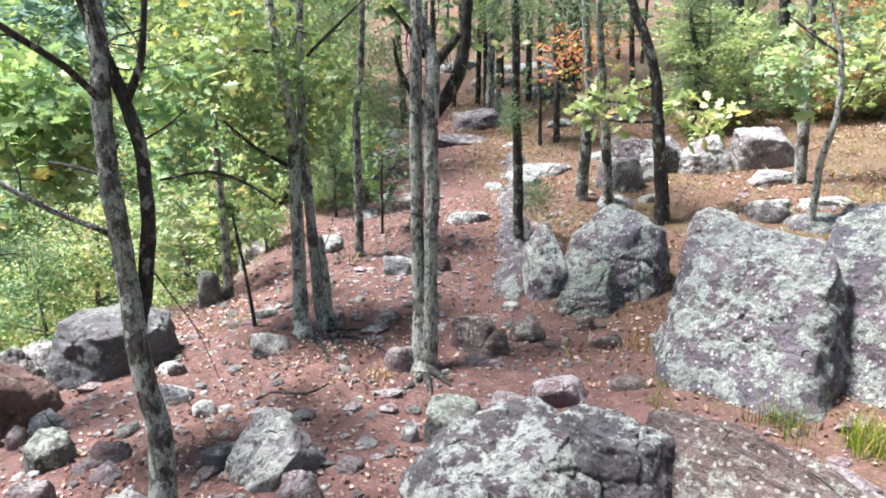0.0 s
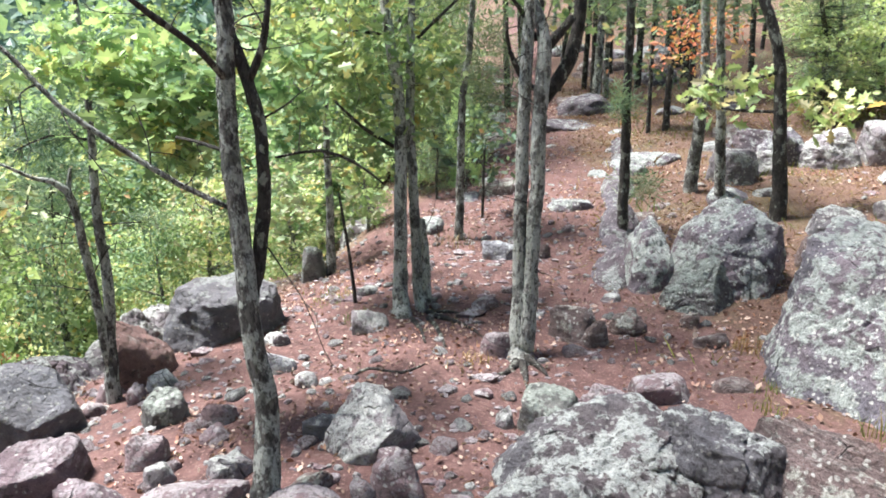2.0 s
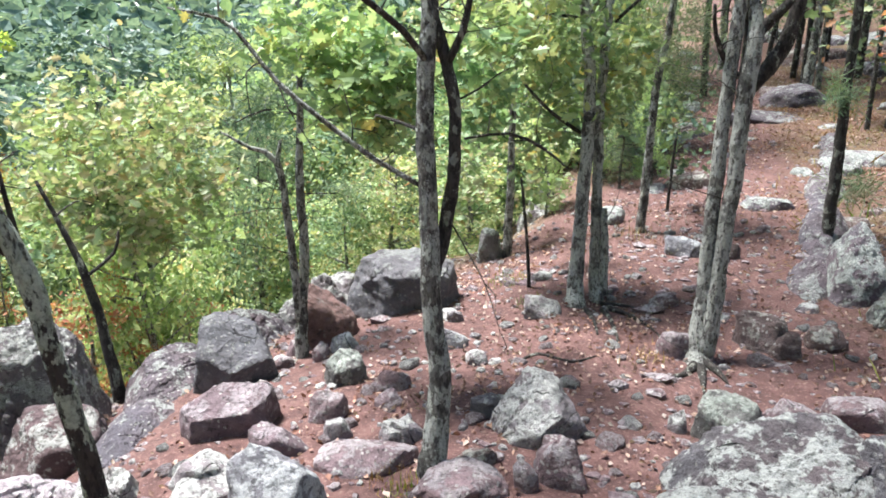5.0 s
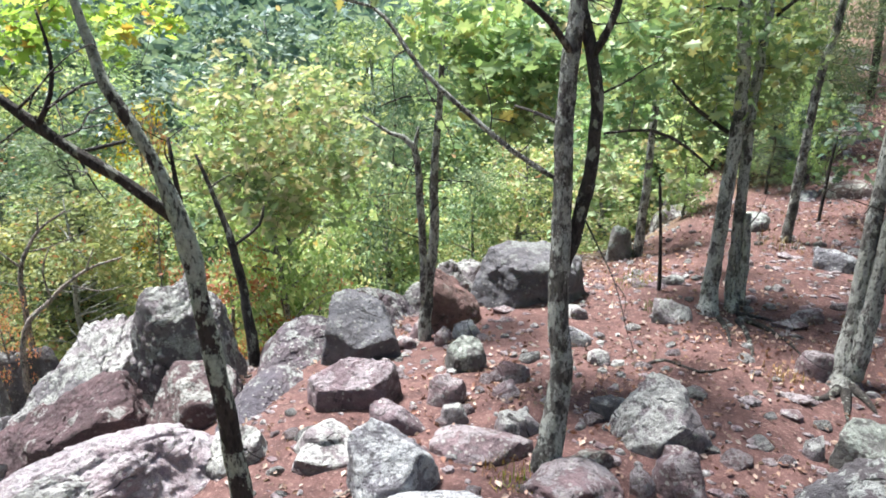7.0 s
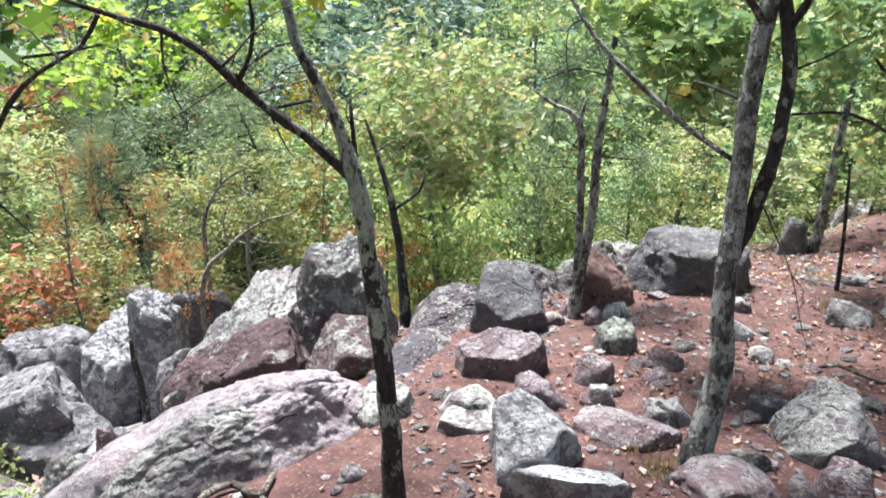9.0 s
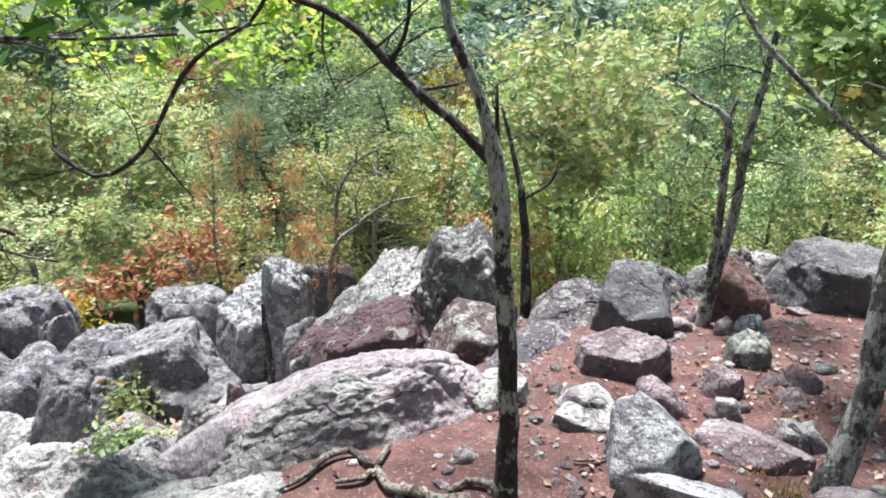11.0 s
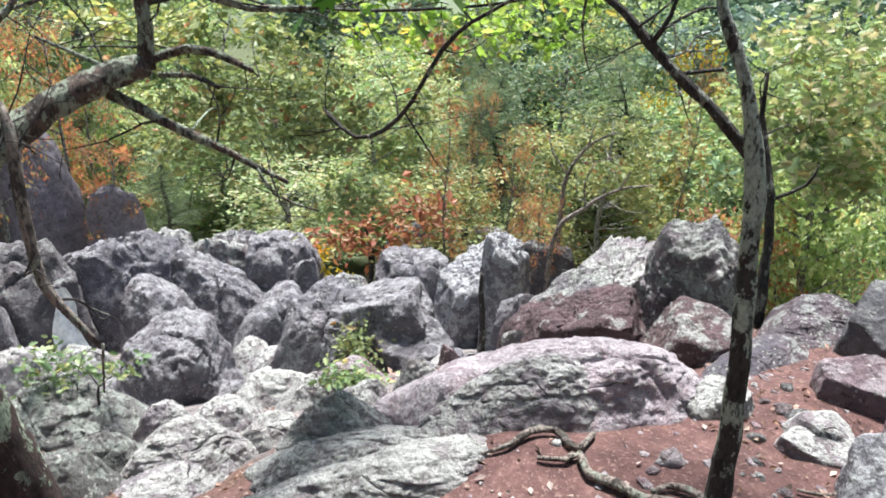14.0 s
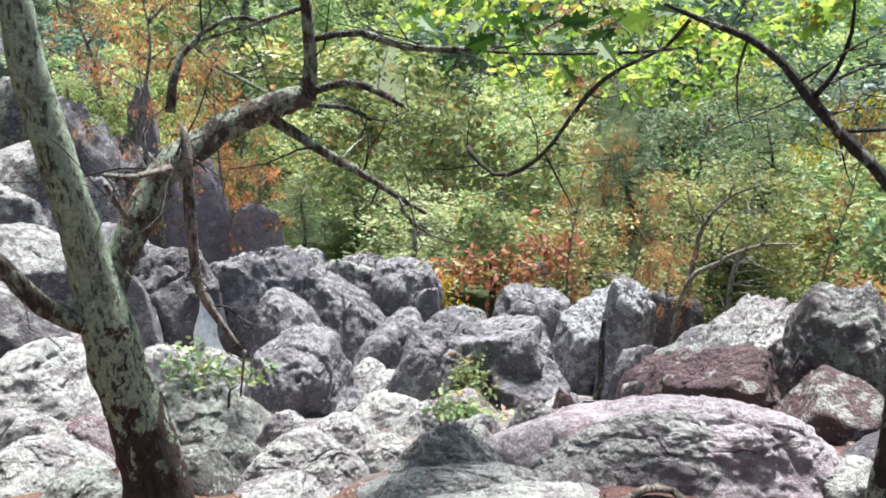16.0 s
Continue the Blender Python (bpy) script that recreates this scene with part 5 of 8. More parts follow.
rock("slab", (-4.58, -1.95, -0.78), (1.09, 0.98, 0.49), 112, "pillow", rock_crust, 849, (0.00, 0.00), 6, "broad pale bedrock slab by the water")
rock("slab", (-3.56, -1.66, -0.40), (0.53, 0.42, 0.26), 114, "pillow", rock_crust, 850, (0.00, 0.00), 5, "pale lichen-crusted slab piece at the gorge rim")
rock("slab", (-3.19, -1.19, -0.27), (0.42, 0.33, 0.25), 109, "pillow", rock_pink, 851, (0.00, 0.00), 5, "pinkish slab piece at the gorge rim")
rock("slab", (-2.82, -1.30, -0.10), (0.57, 0.40, 0.19), 114, "pillow", rock_crust, 852, (0.00, 0.00), 6, "pale flat slab at the gorge rim")
rock("slab", (-2.58, -1.03, -0.05), (0.47, 0.33, 0.16), 111, "pillow", rock_green, 853, (0.00, 0.00), 5, "lichen-crusted slab at the old tree's foot")
rock("ledge", (-2.22, 2.50, 0.14), (0.40, 1.00, 0.12), 20, "pillow", rock_strip, 901, (0.00, 0.00), 6, "pale sloping bedrock ledge along the drop")
rock("ledge", (-2.50, 3.15, 0.14), (0.50, 0.90, 0.14), 18, "pillow", rock_strip, 902, (0.00, 0.00), 6, "grey-green bedrock ledge behind the flat boulder")
rock("ledge", (-2.42, 3.85, 0.12), (0.58, 0.80, 0.17), 6, "pillow", rock_strip, 903, (0.00, 0.00), 6, "pale bedrock rim between boulders")
rock("ledge", (-2.18, 4.42, 0.12), (0.75, 0.70, 0.24), 0, "pillow", rock_ledge, 904, (0.00, 0.00), 6, "pale bedrock rim behind the maroon boulder")
rock("boulder", (-1.89, 1.93, 0.16), (0.34, 0.24, 0.25), 43, "massif", rock_crust, 122, (0.00, 0.00), 5, "pale rock at the end of the long slab")
rock("boulder", (-3.46, 2.47, 0.16), (0.63, 0.57, 0.20), 54, "ledge", rock_pale, 930, (0.00, 0.00), 6, "pale lichen-topped layers stepping up the maroon boulder")
rock("boulder", (-3.51, 2.21, -0.01), (0.61, 0.55, 0.20), 57, "ledge", rock_grey, 931, (0.00, 0.00), 6, "pale lichen-topped layers stepping up the maroon boulder")
rock("boulder", (-3.51, 1.98, -0.18), (0.46, 0.41, 0.20), 60, "ledge", rock_maroon, 932, (0.00, 0.00), 6, "pale lichen-topped layers stepping up the maroon boulder")
rock("boulder", (-3.12, 2.10, -0.18), (0.85, 0.50, 0.42), 57, "ledge", rock_maroon, 125, (0.00, 0.00), 6, "layered boulder with pale top and maroon side")
rock("boulder", (-2.92, 2.64, -0.10), (0.76, 0.60, 0.74), 47, "massif", rock_grey, 126, (0.00, 0.00), 6, "dark pointed grey boulder standing above the gorge")
rock("boulder", (-3.80, 3.23, -0.06), (0.31, 0.18, 0.31), 49, "block", rock_rim, 139, (0.00, 0.00), 4, "blocky grey rock behind the pointed boulder")
rock("boulder", (-2.62, 2.40, 0.12), (0.58, 0.35, 0.19), 47, "block", rock_rim, 127, (0.00, 0.00), 5, "dark maroon angular boulder behind the slab")
rock("cliff", (-13.23, -3.00, -1.56), (0.79, 0.63, 1.83), -257, "crag", rock_cliff, 180, (0.00, 0.00), 5, "dark rock tower at the top of the cliff across the gorge")
rock("cliff", (-12.93, -3.26, -2.78), (1.20, 0.96, 2.16), -256, "crag", rock_shut, 185, (0.00, 0.00), 5, "stepped grey rock face beside the dark cliff")
rock("cliff", (-12.73, -2.29, -2.67), (1.63, 0.98, 1.83), -260, "crag", rock_cliff, 182, (0.00, 0.00), 5, "tall dark purple-grey rock face across the gorge")
rock("cliff", (-12.30, -1.09, -2.60), (1.03, 0.62, 0.96), -265, "wedge", rock_cliff, 181, (0.00, 0.00), 4, "dark pointed rock beside the cliff")
rock("gorge_boulder", (-8.54, -2.30, -2.35), (0.83, 0.58, 1.35), -255, "block", rock_shut, 183, (0.00, 0.00), 5, "dark grey boulder above the falls")
rock("gorge_boulder", (-5.87, -2.64, -1.16), (0.94, 0.75, 0.51), -246, "massif", rock_shut, 184, (0.00, 0.00), 5, "grey layered bedrock by the water")
WATER_AT = (-6.40, -1.10, -1.35)
tree("oak_tree", "slender two-stemmed oak with lichened bark and green leaves", bark, {
    "trunk#0": [(-0.67, 2.31, 0.39, 0.059), (-0.65, 2.37, 0.68, 0.044), (-0.68, 2.41, 0.98, 0.039), (-0.70, 2.46, 1.25, 0.037), (-0.72, 2.50, 1.52, 0.035), (-0.73, 2.55, 1.82, 0.033), (-0.72, 2.61, 2.10, 0.032), (-0.73, 2.66, 2.38, 0.028), (-0.71, 2.72, 2.82, 0.021)],
    "stem#0": [(-0.70, 2.46, 1.10, 0.032), (-0.65, 2.51, 1.31, 0.027), (-0.62, 2.55, 1.63, 0.023), (-0.65, 2.58, 1.86, 0.023), (-0.70, 2.60, 2.02, 0.021), (-0.76, 2.62, 2.22, 0.015), (-0.81, 2.63, 2.47, 0.009)],
    "branch#0": [(-0.65, 2.58, 1.89, 0.015), (-0.60, 2.59, 2.00, 0.015), (-0.57, 2.60, 2.12, 0.012), (-0.54, 2.61, 2.31, 0.008)],
    "branch#1": [(-0.72, 2.56, 1.89, 0.012), (-0.77, 2.43, 2.01, 0.011), (-0.84, 2.30, 2.10, 0.010), (-0.91, 2.16, 2.20, 0.006)],
    "dead_branch#0": [(-0.76, 2.54, 1.45, 0.010), (-0.93, 2.54, 1.54, 0.010), (-1.11, 2.51, 1.68, 0.010), (-1.28, 2.48, 1.83, 0.009), (-1.39, 2.48, 1.97, 0.008), (-1.49, 2.47, 2.06, 0.007), (-1.67, 2.41, 2.10, 0.006)],
    "branch#2": [(-0.74, 3.17, 1.53, 0.006), (-0.56, 3.28, 1.54, 0.007), (-0.41, 3.37, 1.46, 0.007), (-0.30, 3.45, 1.35, 0.004)],
    "branch#3": [(-0.75, 2.55, 1.65, 0.008), (-0.88, 2.66, 1.67, 0.007), (-1.01, 2.77, 1.68, 0.005)],
}, [(-1.20, 3.02, 1.76, 0.15), (-1.09, 2.96, 1.62, 0.10), (-0.99, 3.00, 1.74, 0.12), (-1.28, 3.10, 1.86, 0.12), (-1.40, 3.04, 2.01, 0.16), (-1.61, 3.16, 1.94, 0.11), (-1.02, 2.98, 1.88, 0.12), (-1.21, 3.23, 2.00, 0.14), (-1.46, 2.43, 2.24, 0.13), (-0.78, 3.37, 1.80, 0.12), (-0.78, 3.58, 1.59, 0.12), (-1.15, 3.03, 1.95, 0.13), (-1.04, 3.18, 1.80, 0.13), (-1.11, 3.16, 1.63, 0.12), (-0.67, 3.18, 1.95, 0.13), (-0.63, 3.29, 1.74, 0.12), (-1.26, 2.99, 1.81, 0.10)], leaf_oak, 120, 0.066, 5)
tree("oak_tree", "lichened grey oak with two stems fused at the base", bark_pale, {
    "trunk#0": [(0.38, 3.59, 0.29, 0.095), (0.38, 3.65, 0.37, 0.063), (0.39, 3.71, 0.81, 0.039), (0.40, 3.76, 1.27, 0.035), (0.42, 3.82, 1.71, 0.033), (0.45, 3.87, 2.28, 0.031), (0.47, 3.93, 2.82, 0.025), (0.52, 3.98, 3.57, 0.014)],
    "stem#0": [(0.41, 3.64, 0.37, 0.057), (0.45, 3.69, 0.82, 0.041), (0.48, 3.73, 1.27, 0.039), (0.50, 3.78, 1.71, 0.039), (0.52, 3.83, 1.97, 0.036), (0.47, 3.89, 2.17, 0.028), (0.36, 3.94, 2.40, 0.019), (0.27, 4.00, 2.84, 0.010)],
    "branch#0": [(0.53, 3.93, 1.69, 0.038), (0.63, 3.94, 1.82, 0.038), (0.70, 3.96, 1.99, 0.035), (0.74, 3.98, 2.28, 0.029), (0.80, 3.99, 2.70, 0.016)],
    "branch#1": [(0.53, 3.93, 1.95, 0.031), (0.62, 3.92, 2.04, 0.025), (0.68, 3.91, 2.11, 0.022)],
    "branch#2": [(0.52, 3.93, 1.72, 0.016), (0.41, 3.87, 1.81, 0.015), (0.34, 3.81, 1.95, 0.012), (0.32, 3.75, 2.09, 0.007)],
    "branch#3": [(0.49, 3.93, 2.00, 0.016), (0.40, 3.84, 2.14, 0.012), (0.31, 3.75, 2.25, 0.007)],
}, [(0.77, 4.40, 2.18, 0.14), (0.35, 4.05, 2.24, 0.10)], leaf_oak, 80, 0.070, 5)
tree("oak_tree", "clump of pale grey oak stems with exposed roots", bark_pale, {
    "trunk#0": [(-0.31, 4.23, 0.33, 0.070), (-0.32, 4.31, 0.45, 0.050), (-0.30, 4.40, 1.01, 0.040), (-0.29, 4.48, 1.63, 0.037), (-0.34, 4.56, 2.03, 0.032), (-0.37, 4.64, 2.36, 0.028), (-0.37, 4.73, 2.99, 0.022)],
    "stem#0": [(-0.19, 4.34, 0.31, 0.050), (-0.21, 4.41, 0.48, 0.038), (-0.22, 4.47, 0.99, 0.032), (-0.23, 4.54, 1.52, 0.029), (-0.21, 4.61, 2.02, 0.026), (-0.19, 4.68, 2.36, 0.021), (-0.12, 4.75, 3.00, 0.012)],
    "stem#1": [(-0.16, 4.39, 0.36, 0.036), (-0.16, 4.42, 0.70, 0.025), (-0.17, 4.44, 0.92, 0.020)],
    "branch#0": [(-0.34, 4.53, 1.37, 0.013), (-0.50, 4.41, 1.50, 0.011), (-0.65, 4.28, 1.68, 0.007)],
    "branch#1": [(-0.35, 4.63, 2.03, 0.014), (-0.49, 4.46, 2.07, 0.011), (-0.72, 4.27, 2.03, 0.007)],
    "branch#2": [(-0.24, 4.64, 1.96, 0.012), (-0.03, 4.65, 2.15, 0.010), (0.19, 4.65, 2.34, 0.006)],
}, [(-0.90, 4.33, 2.14, 0.21), (-0.75, 4.26, 1.98, 0.21), (-0.54, 4.40, 2.16, 0.25), (-0.90, 4.54, 1.82, 0.22), (-0.65, 4.49, 1.91, 0.22), (-1.01, 4.51, 1.62, 0.18), (-0.85, 4.65, 1.57, 0.19), (-0.53, 4.51, 1.74, 0.20), (-0.43, 4.62, 1.55, 0.15), (-0.19, 4.64, 1.50, 0.15), (-0.09, 4.65, 1.71, 0.17), (-0.02, 4.75, 1.95, 0.17), (-0.59, 4.50, 2.44, 0.33), (-0.97, 4.52, 2.43, 0.33), (-0.88, 4.75, 2.31, 0.23), (-0.55, 5.01, 1.20, 0.16), (-0.63, 4.49, 2.29, 0.22), (-0.51, 4.62, 1.73, 0.22), (-0.54, 4.62, 1.36, 0.19), (-0.09, 4.55, 1.75, 0.18), (-0.29, 4.54, 1.96, 0.22), (-0.69, 4.60, 1.92, 0.20)], leaf_oak, 120, 0.066, 3)
tree("oak_tree", "leaning oak with blotched lichen bark and spreading limbs", bark_blotch, {
    "trunk#0": [(-1.20, 1.27, 0.37, 0.045), (-1.22, 1.28, 0.59, 0.036), (-1.24, 1.29, 0.87, 0.029), (-1.27, 1.29, 1.11, 0.027), (-1.30, 1.29, 1.32, 0.024), (-1.33, 1.30, 1.47, 0.027), (-1.38, 1.28, 1.66, 0.017), (-1.43, 1.26, 1.78, 0.016), (-1.48, 1.24, 1.87, 0.015), (-1.51, 1.24, 1.97, 0.013), (-1.55, 1.23, 2.12, 0.008)],
    "limb#0": [(-1.38, 1.32, 1.52, 0.017), (-1.47, 1.24, 1.64, 0.016), (-1.54, 1.18, 1.71, 0.015), (-1.60, 1.13, 1.78, 0.014), (-1.65, 1.08, 1.85, 0.012), (-1.72, 1.01, 1.91, 0.010), (-1.79, 0.93, 1.94, 0.008), (-1.85, 0.84, 1.98, 0.005)],
    "snag#0": [(-1.40, 1.36, 1.45, 0.011), (-1.40, 1.35, 1.58, 0.008), (-1.41, 1.35, 1.73, 0.005)],
    "branch#0": [(-1.59, 1.13, 1.78, 0.008), (-1.57, 1.16, 1.85, 0.006), (-1.56, 1.17, 1.94, 0.005), (-1.57, 1.16, 2.04, 0.003)],
    "branch#1": [(-1.54, 1.19, 1.71, 0.005), (-1.52, 1.31, 1.72, 0.005)],
    "branch#2": [(-1.58, 1.14, 1.81, 0.004), (-1.60, 1.27, 1.86, 0.004), (-1.63, 1.37, 1.86, 0.002)],
    "branch#3": [(-1.59, 1.13, 1.80, 0.003), (-1.72, 1.09, 1.72, 0.002), (-1.84, 1.07, 1.66, 0.002)],
    "hanging_branch#0": [(-1.91, 0.95, 1.94, 0.006), (-1.99, 0.93, 1.86, 0.006), (-2.09, 0.85, 1.79, 0.007), (-2.18, 0.79, 1.70, 0.008), (-2.27, 0.72, 1.52, 0.008), (-2.36, 0.65, 1.41, 0.008), (-2.44, 0.57, 1.37, 0.008), (-2.52, 0.50, 1.43, 0.008), (-2.59, 0.49, 1.45, 0.004)],
    "branch#4": [(-2.33, 0.71, 1.48, 0.004), (-2.36, 0.78, 1.38, 0.004), (-2.38, 0.86, 1.26, 0.002)],
    "branch#5": [(-2.48, 0.50, 1.80, 0.005), (-2.36, 0.61, 1.80, 0.005), (-2.15, 0.90, 1.83, 0.005), (-2.00, 0.99, 1.86, 0.003)],
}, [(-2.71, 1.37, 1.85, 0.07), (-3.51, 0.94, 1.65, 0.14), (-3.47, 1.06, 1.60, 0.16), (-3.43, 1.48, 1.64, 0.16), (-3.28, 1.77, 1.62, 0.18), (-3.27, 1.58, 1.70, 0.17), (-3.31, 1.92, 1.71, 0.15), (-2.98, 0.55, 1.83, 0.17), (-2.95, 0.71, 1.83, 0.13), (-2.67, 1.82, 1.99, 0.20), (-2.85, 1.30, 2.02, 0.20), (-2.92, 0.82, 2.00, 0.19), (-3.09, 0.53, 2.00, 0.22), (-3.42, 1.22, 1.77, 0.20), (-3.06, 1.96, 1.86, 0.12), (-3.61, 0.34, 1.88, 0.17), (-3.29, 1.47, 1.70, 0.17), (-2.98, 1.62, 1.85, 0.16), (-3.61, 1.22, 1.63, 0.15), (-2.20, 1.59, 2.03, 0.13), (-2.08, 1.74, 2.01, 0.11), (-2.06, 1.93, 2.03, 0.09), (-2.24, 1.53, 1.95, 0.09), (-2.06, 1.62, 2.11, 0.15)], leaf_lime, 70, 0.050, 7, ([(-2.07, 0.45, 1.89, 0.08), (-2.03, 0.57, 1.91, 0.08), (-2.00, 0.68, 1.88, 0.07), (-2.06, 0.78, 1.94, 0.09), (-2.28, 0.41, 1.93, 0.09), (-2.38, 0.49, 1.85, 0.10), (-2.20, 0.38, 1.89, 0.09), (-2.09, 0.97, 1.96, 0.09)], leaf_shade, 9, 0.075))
tree("maple_tree", "small green maple growing below the rim", bark_dark, {
    "trunk#0": [(-2.85, 3.12, 0.02, 0.038), (-2.92, 3.16, 0.38, 0.029), (-3.00, 3.18, 0.70, 0.024), (-3.11, 3.19, 0.97, 0.015), (-3.22, 3.18, 1.24, 0.009)],
    "branch#0": [(-2.95, 3.16, 0.71, 0.011), (-2.84, 3.26, 0.82, 0.010), (-2.81, 3.28, 0.94, 0.005)],
}, [(-3.28, 3.81, 1.59, 0.32), (-3.21, 4.12, 1.39, 0.33), (-3.54, 3.84, 1.25, 0.34), (-3.19, 4.38, 1.17, 0.31), (-3.16, 3.91, 1.06, 0.33), (-3.36, 3.74, 0.97, 0.29), (-3.17, 4.28, 0.85, 0.30), (-3.23, 3.85, 0.77, 0.25), (-3.75, 3.78, 0.98, 0.22), (-3.27, 4.57, 1.44, 0.27), (-3.15, 4.65, 0.94, 0.23), (-3.72, 3.95, 1.47, 0.26), (-3.22, 4.11, 0.65, 0.21)], leaf_bright, 260, 0.070)
tree("oak_tree", "old leaning tree with green lichen and a broken limb", bark_lichen, {
    "trunk#0": [(-2.12, -0.60, 0.13, 0.125), (-2.12, -0.63, 0.52, 0.096), (-2.11, -0.67, 0.78, 0.083), (-2.11, -0.70, 1.00, 0.076), (-2.11, -0.72, 1.17, 0.061), (-2.10, -0.74, 1.35, 0.054), (-2.10, -0.77, 1.54, 0.050), (-2.10, -0.80, 1.74, 0.046), (-2.10, -0.81, 1.92, 0.040), (-2.10, -0.83, 2.08, 0.032), (-2.10, -0.83, 2.30, 0.018)],
    "limb#0": [(-2.15, -0.70, 1.06, 0.054), (-2.19, -0.65, 1.19, 0.049), (-2.23, -0.59, 1.31, 0.047), (-2.28, -0.52, 1.43, 0.047), (-2.32, -0.42, 1.50, 0.044), (-2.37, -0.29, 1.57, 0.042), (-2.41, -0.16, 1.62, 0.040), (-2.44, -0.08, 1.64, 0.035)],
    "limb#1": [(-2.44, -0.08, 1.63, 0.029), (-2.44, -0.07, 1.76, 0.023), (-2.44, -0.08, 1.91, 0.019), (-2.44, -0.10, 2.07, 0.012)],
    "limb#2": [(-2.44, -0.09, 1.65, 0.016), (-2.40, 0.04, 1.69, 0.014), (-2.36, 0.14, 1.67, 0.012), (-2.32, 0.22, 1.63, 0.008)],
    "branch#0": [(-2.44, -0.07, 1.82, 0.012), (-2.40, 0.09, 1.85, 0.012), (-2.35, 0.23, 1.81, 0.012), (-2.27, 0.47, 1.82, 0.007)],
    "limb#3": [(-2.43, -0.20, 1.56, 0.020), (-2.39, -0.06, 1.48, 0.017), (-2.33, 0.09, 1.40, 0.014), (-2.27, 0.19, 1.35, 0.010), (-2.21, 0.29, 1.30, 0.006)],
    "branch#1": [(-2.22, 0.20, 1.35, 0.006), (-2.21, 0.25, 1.26, 0.005), (-2.19, 0.38, 1.20, 0.003)],
    "branch#2": [(-2.44, -0.05, 1.61, 0.010), (-2.38, 0.05, 1.61, 0.009), (-2.33, 0.12, 1.58, 0.006)],
    "dead_branch#0": [(-2.11, -0.43, 1.61, 0.007), (-2.09, -0.42, 1.54, 0.015), (-2.07, -0.42, 1.45, 0.017), (-2.06, -0.42, 1.29, 0.016), (-2.04, -0.41, 1.13, 0.014), (-2.03, -0.36, 1.03, 0.013), (-2.02, -0.30, 0.93, 0.007)],
    "dead_branch#1": [(-2.02, -0.29, 0.93, 0.005), (-2.02, -0.31, 0.77, 0.003)],
    "dead_branch#2": [(-2.15, -0.48, 1.47, 0.011), (-2.05, -0.56, 1.47, 0.009), (-1.96, -0.61, 1.50, 0.006)],
    "dead_branch#3": [(-2.12, -0.61, 1.33, 0.009), (-1.96, -0.61, 1.47, 0.006)],
    "limb#4": [(-2.08, -0.74, 1.00, 0.032), (-2.04, -0.81, 1.06, 0.030), (-2.01, -0.86, 1.14, 0.026), (-1.98, -0.91, 1.25, 0.022), (-1.94, -0.96, 1.34, 0.018)],
    "branch#3": [(-2.44, -0.13, 1.60, 0.009), (-2.48, -0.27, 1.67, 0.007), (-2.52, -0.38, 1.72, 0.005)],
    "branch#4": [(-2.63, -0.24, 1.86, 0.008), (-2.59, -0.34, 1.87, 0.008), (-2.54, -0.49, 1.75, 0.012), (-2.49, -0.53, 1.57, 0.016)],
    "branch#5": [(-2.44, -0.08, 1.92, 0.008), (-2.53, -0.27, 1.85, 0.007), (-2.60, -0.48, 1.78, 0.005)],
}, [(-2.73, 0.03, 1.47, 0.13), (-2.81, 0.30, 1.40, 0.14), (-2.87, 0.54, 1.48, 0.13), (-2.82, 0.73, 1.41, 0.14), (-2.87, 0.90, 1.32, 0.12), (-2.84, -0.06, 1.29, 0.10), (-2.73, 0.12, 1.54, 0.11), (-2.90, 0.41, 1.30, 0.11), (-2.62, 0.23, 1.54, 0.10), (-2.69, 0.42, 1.48, 0.10), (-2.85, 0.63, 1.04, 0.10), (-2.82, 0.75, 0.99, 0.10), (-2.63, 0.15, 1.47, 0.08), (-2.83, 0.08, 1.36, 0.14), (-2.82, 0.26, 1.30, 0.13), (-2.88, 0.50, 1.35, 0.14), (-2.83, 0.69, 1.29, 0.13), (-2.74, -0.05, 1.68, 0.11), (-2.73, 0.12, 1.74, 0.11), (-2.81, 0.34, 1.68, 0.12), (-2.85, 0.98, 1.41, 0.12), (-2.73, -0.21, 1.72, 0.10)], leaf_olive, 190, 0.034, 9)
tree("pine_tree", "thin young pine and bare snag beside a maroon boulder", bark, {
    "trunk#0": [(-1.80, 3.45, 0.31, 0.037), (-1.77, 3.50, 0.79, 0.028), (-1.77, 3.53, 1.21, 0.024), (-1.75, 3.57, 1.67, 0.017), (-1.75, 3.61, 2.11, 0.013), (-1.76, 3.64, 2.44, 0.006)],
    "dead_stem#0": [(-1.80, 3.45, 0.40, 0.025), (-1.81, 3.43, 0.97, 0.021), (-1.83, 3.40, 1.35, 0.019), (-1.94, 3.33, 1.43, 0.011), (-2.05, 3.24, 1.53, 0.005)],
    "dead_branch#0": [(-1.84, 3.42, 1.34, 0.013), (-1.82, 3.44, 1.46, 0.008)],
    "branch#0": [(-1.78, 3.57, 1.58, 0.006), (-1.92, 3.49, 1.61, 0.005), (-2.06, 3.41, 1.55, 0.003)],
    "branch#1": [(-1.78, 3.57, 1.14, 0.005), (-1.61, 3.65, 1.13, 0.003)],
    "branch#2": [(-1.76, 3.58, 1.85, 0.006), (-1.89, 3.51, 1.94, 0.005), (-1.99, 3.45, 1.95, 0.003)],
}, [(-1.99, 3.63, 1.66, 0.13), (-2.13, 3.66, 1.52, 0.12), (-1.77, 3.74, 1.75, 0.12), (-1.65, 3.80, 1.10, 0.08), (-2.04, 3.60, 1.94, 0.13), (-1.74, 3.76, 2.02, 0.11), (-1.99, 3.74, 1.39, 0.10)], needle, 70, 0.075, 6)
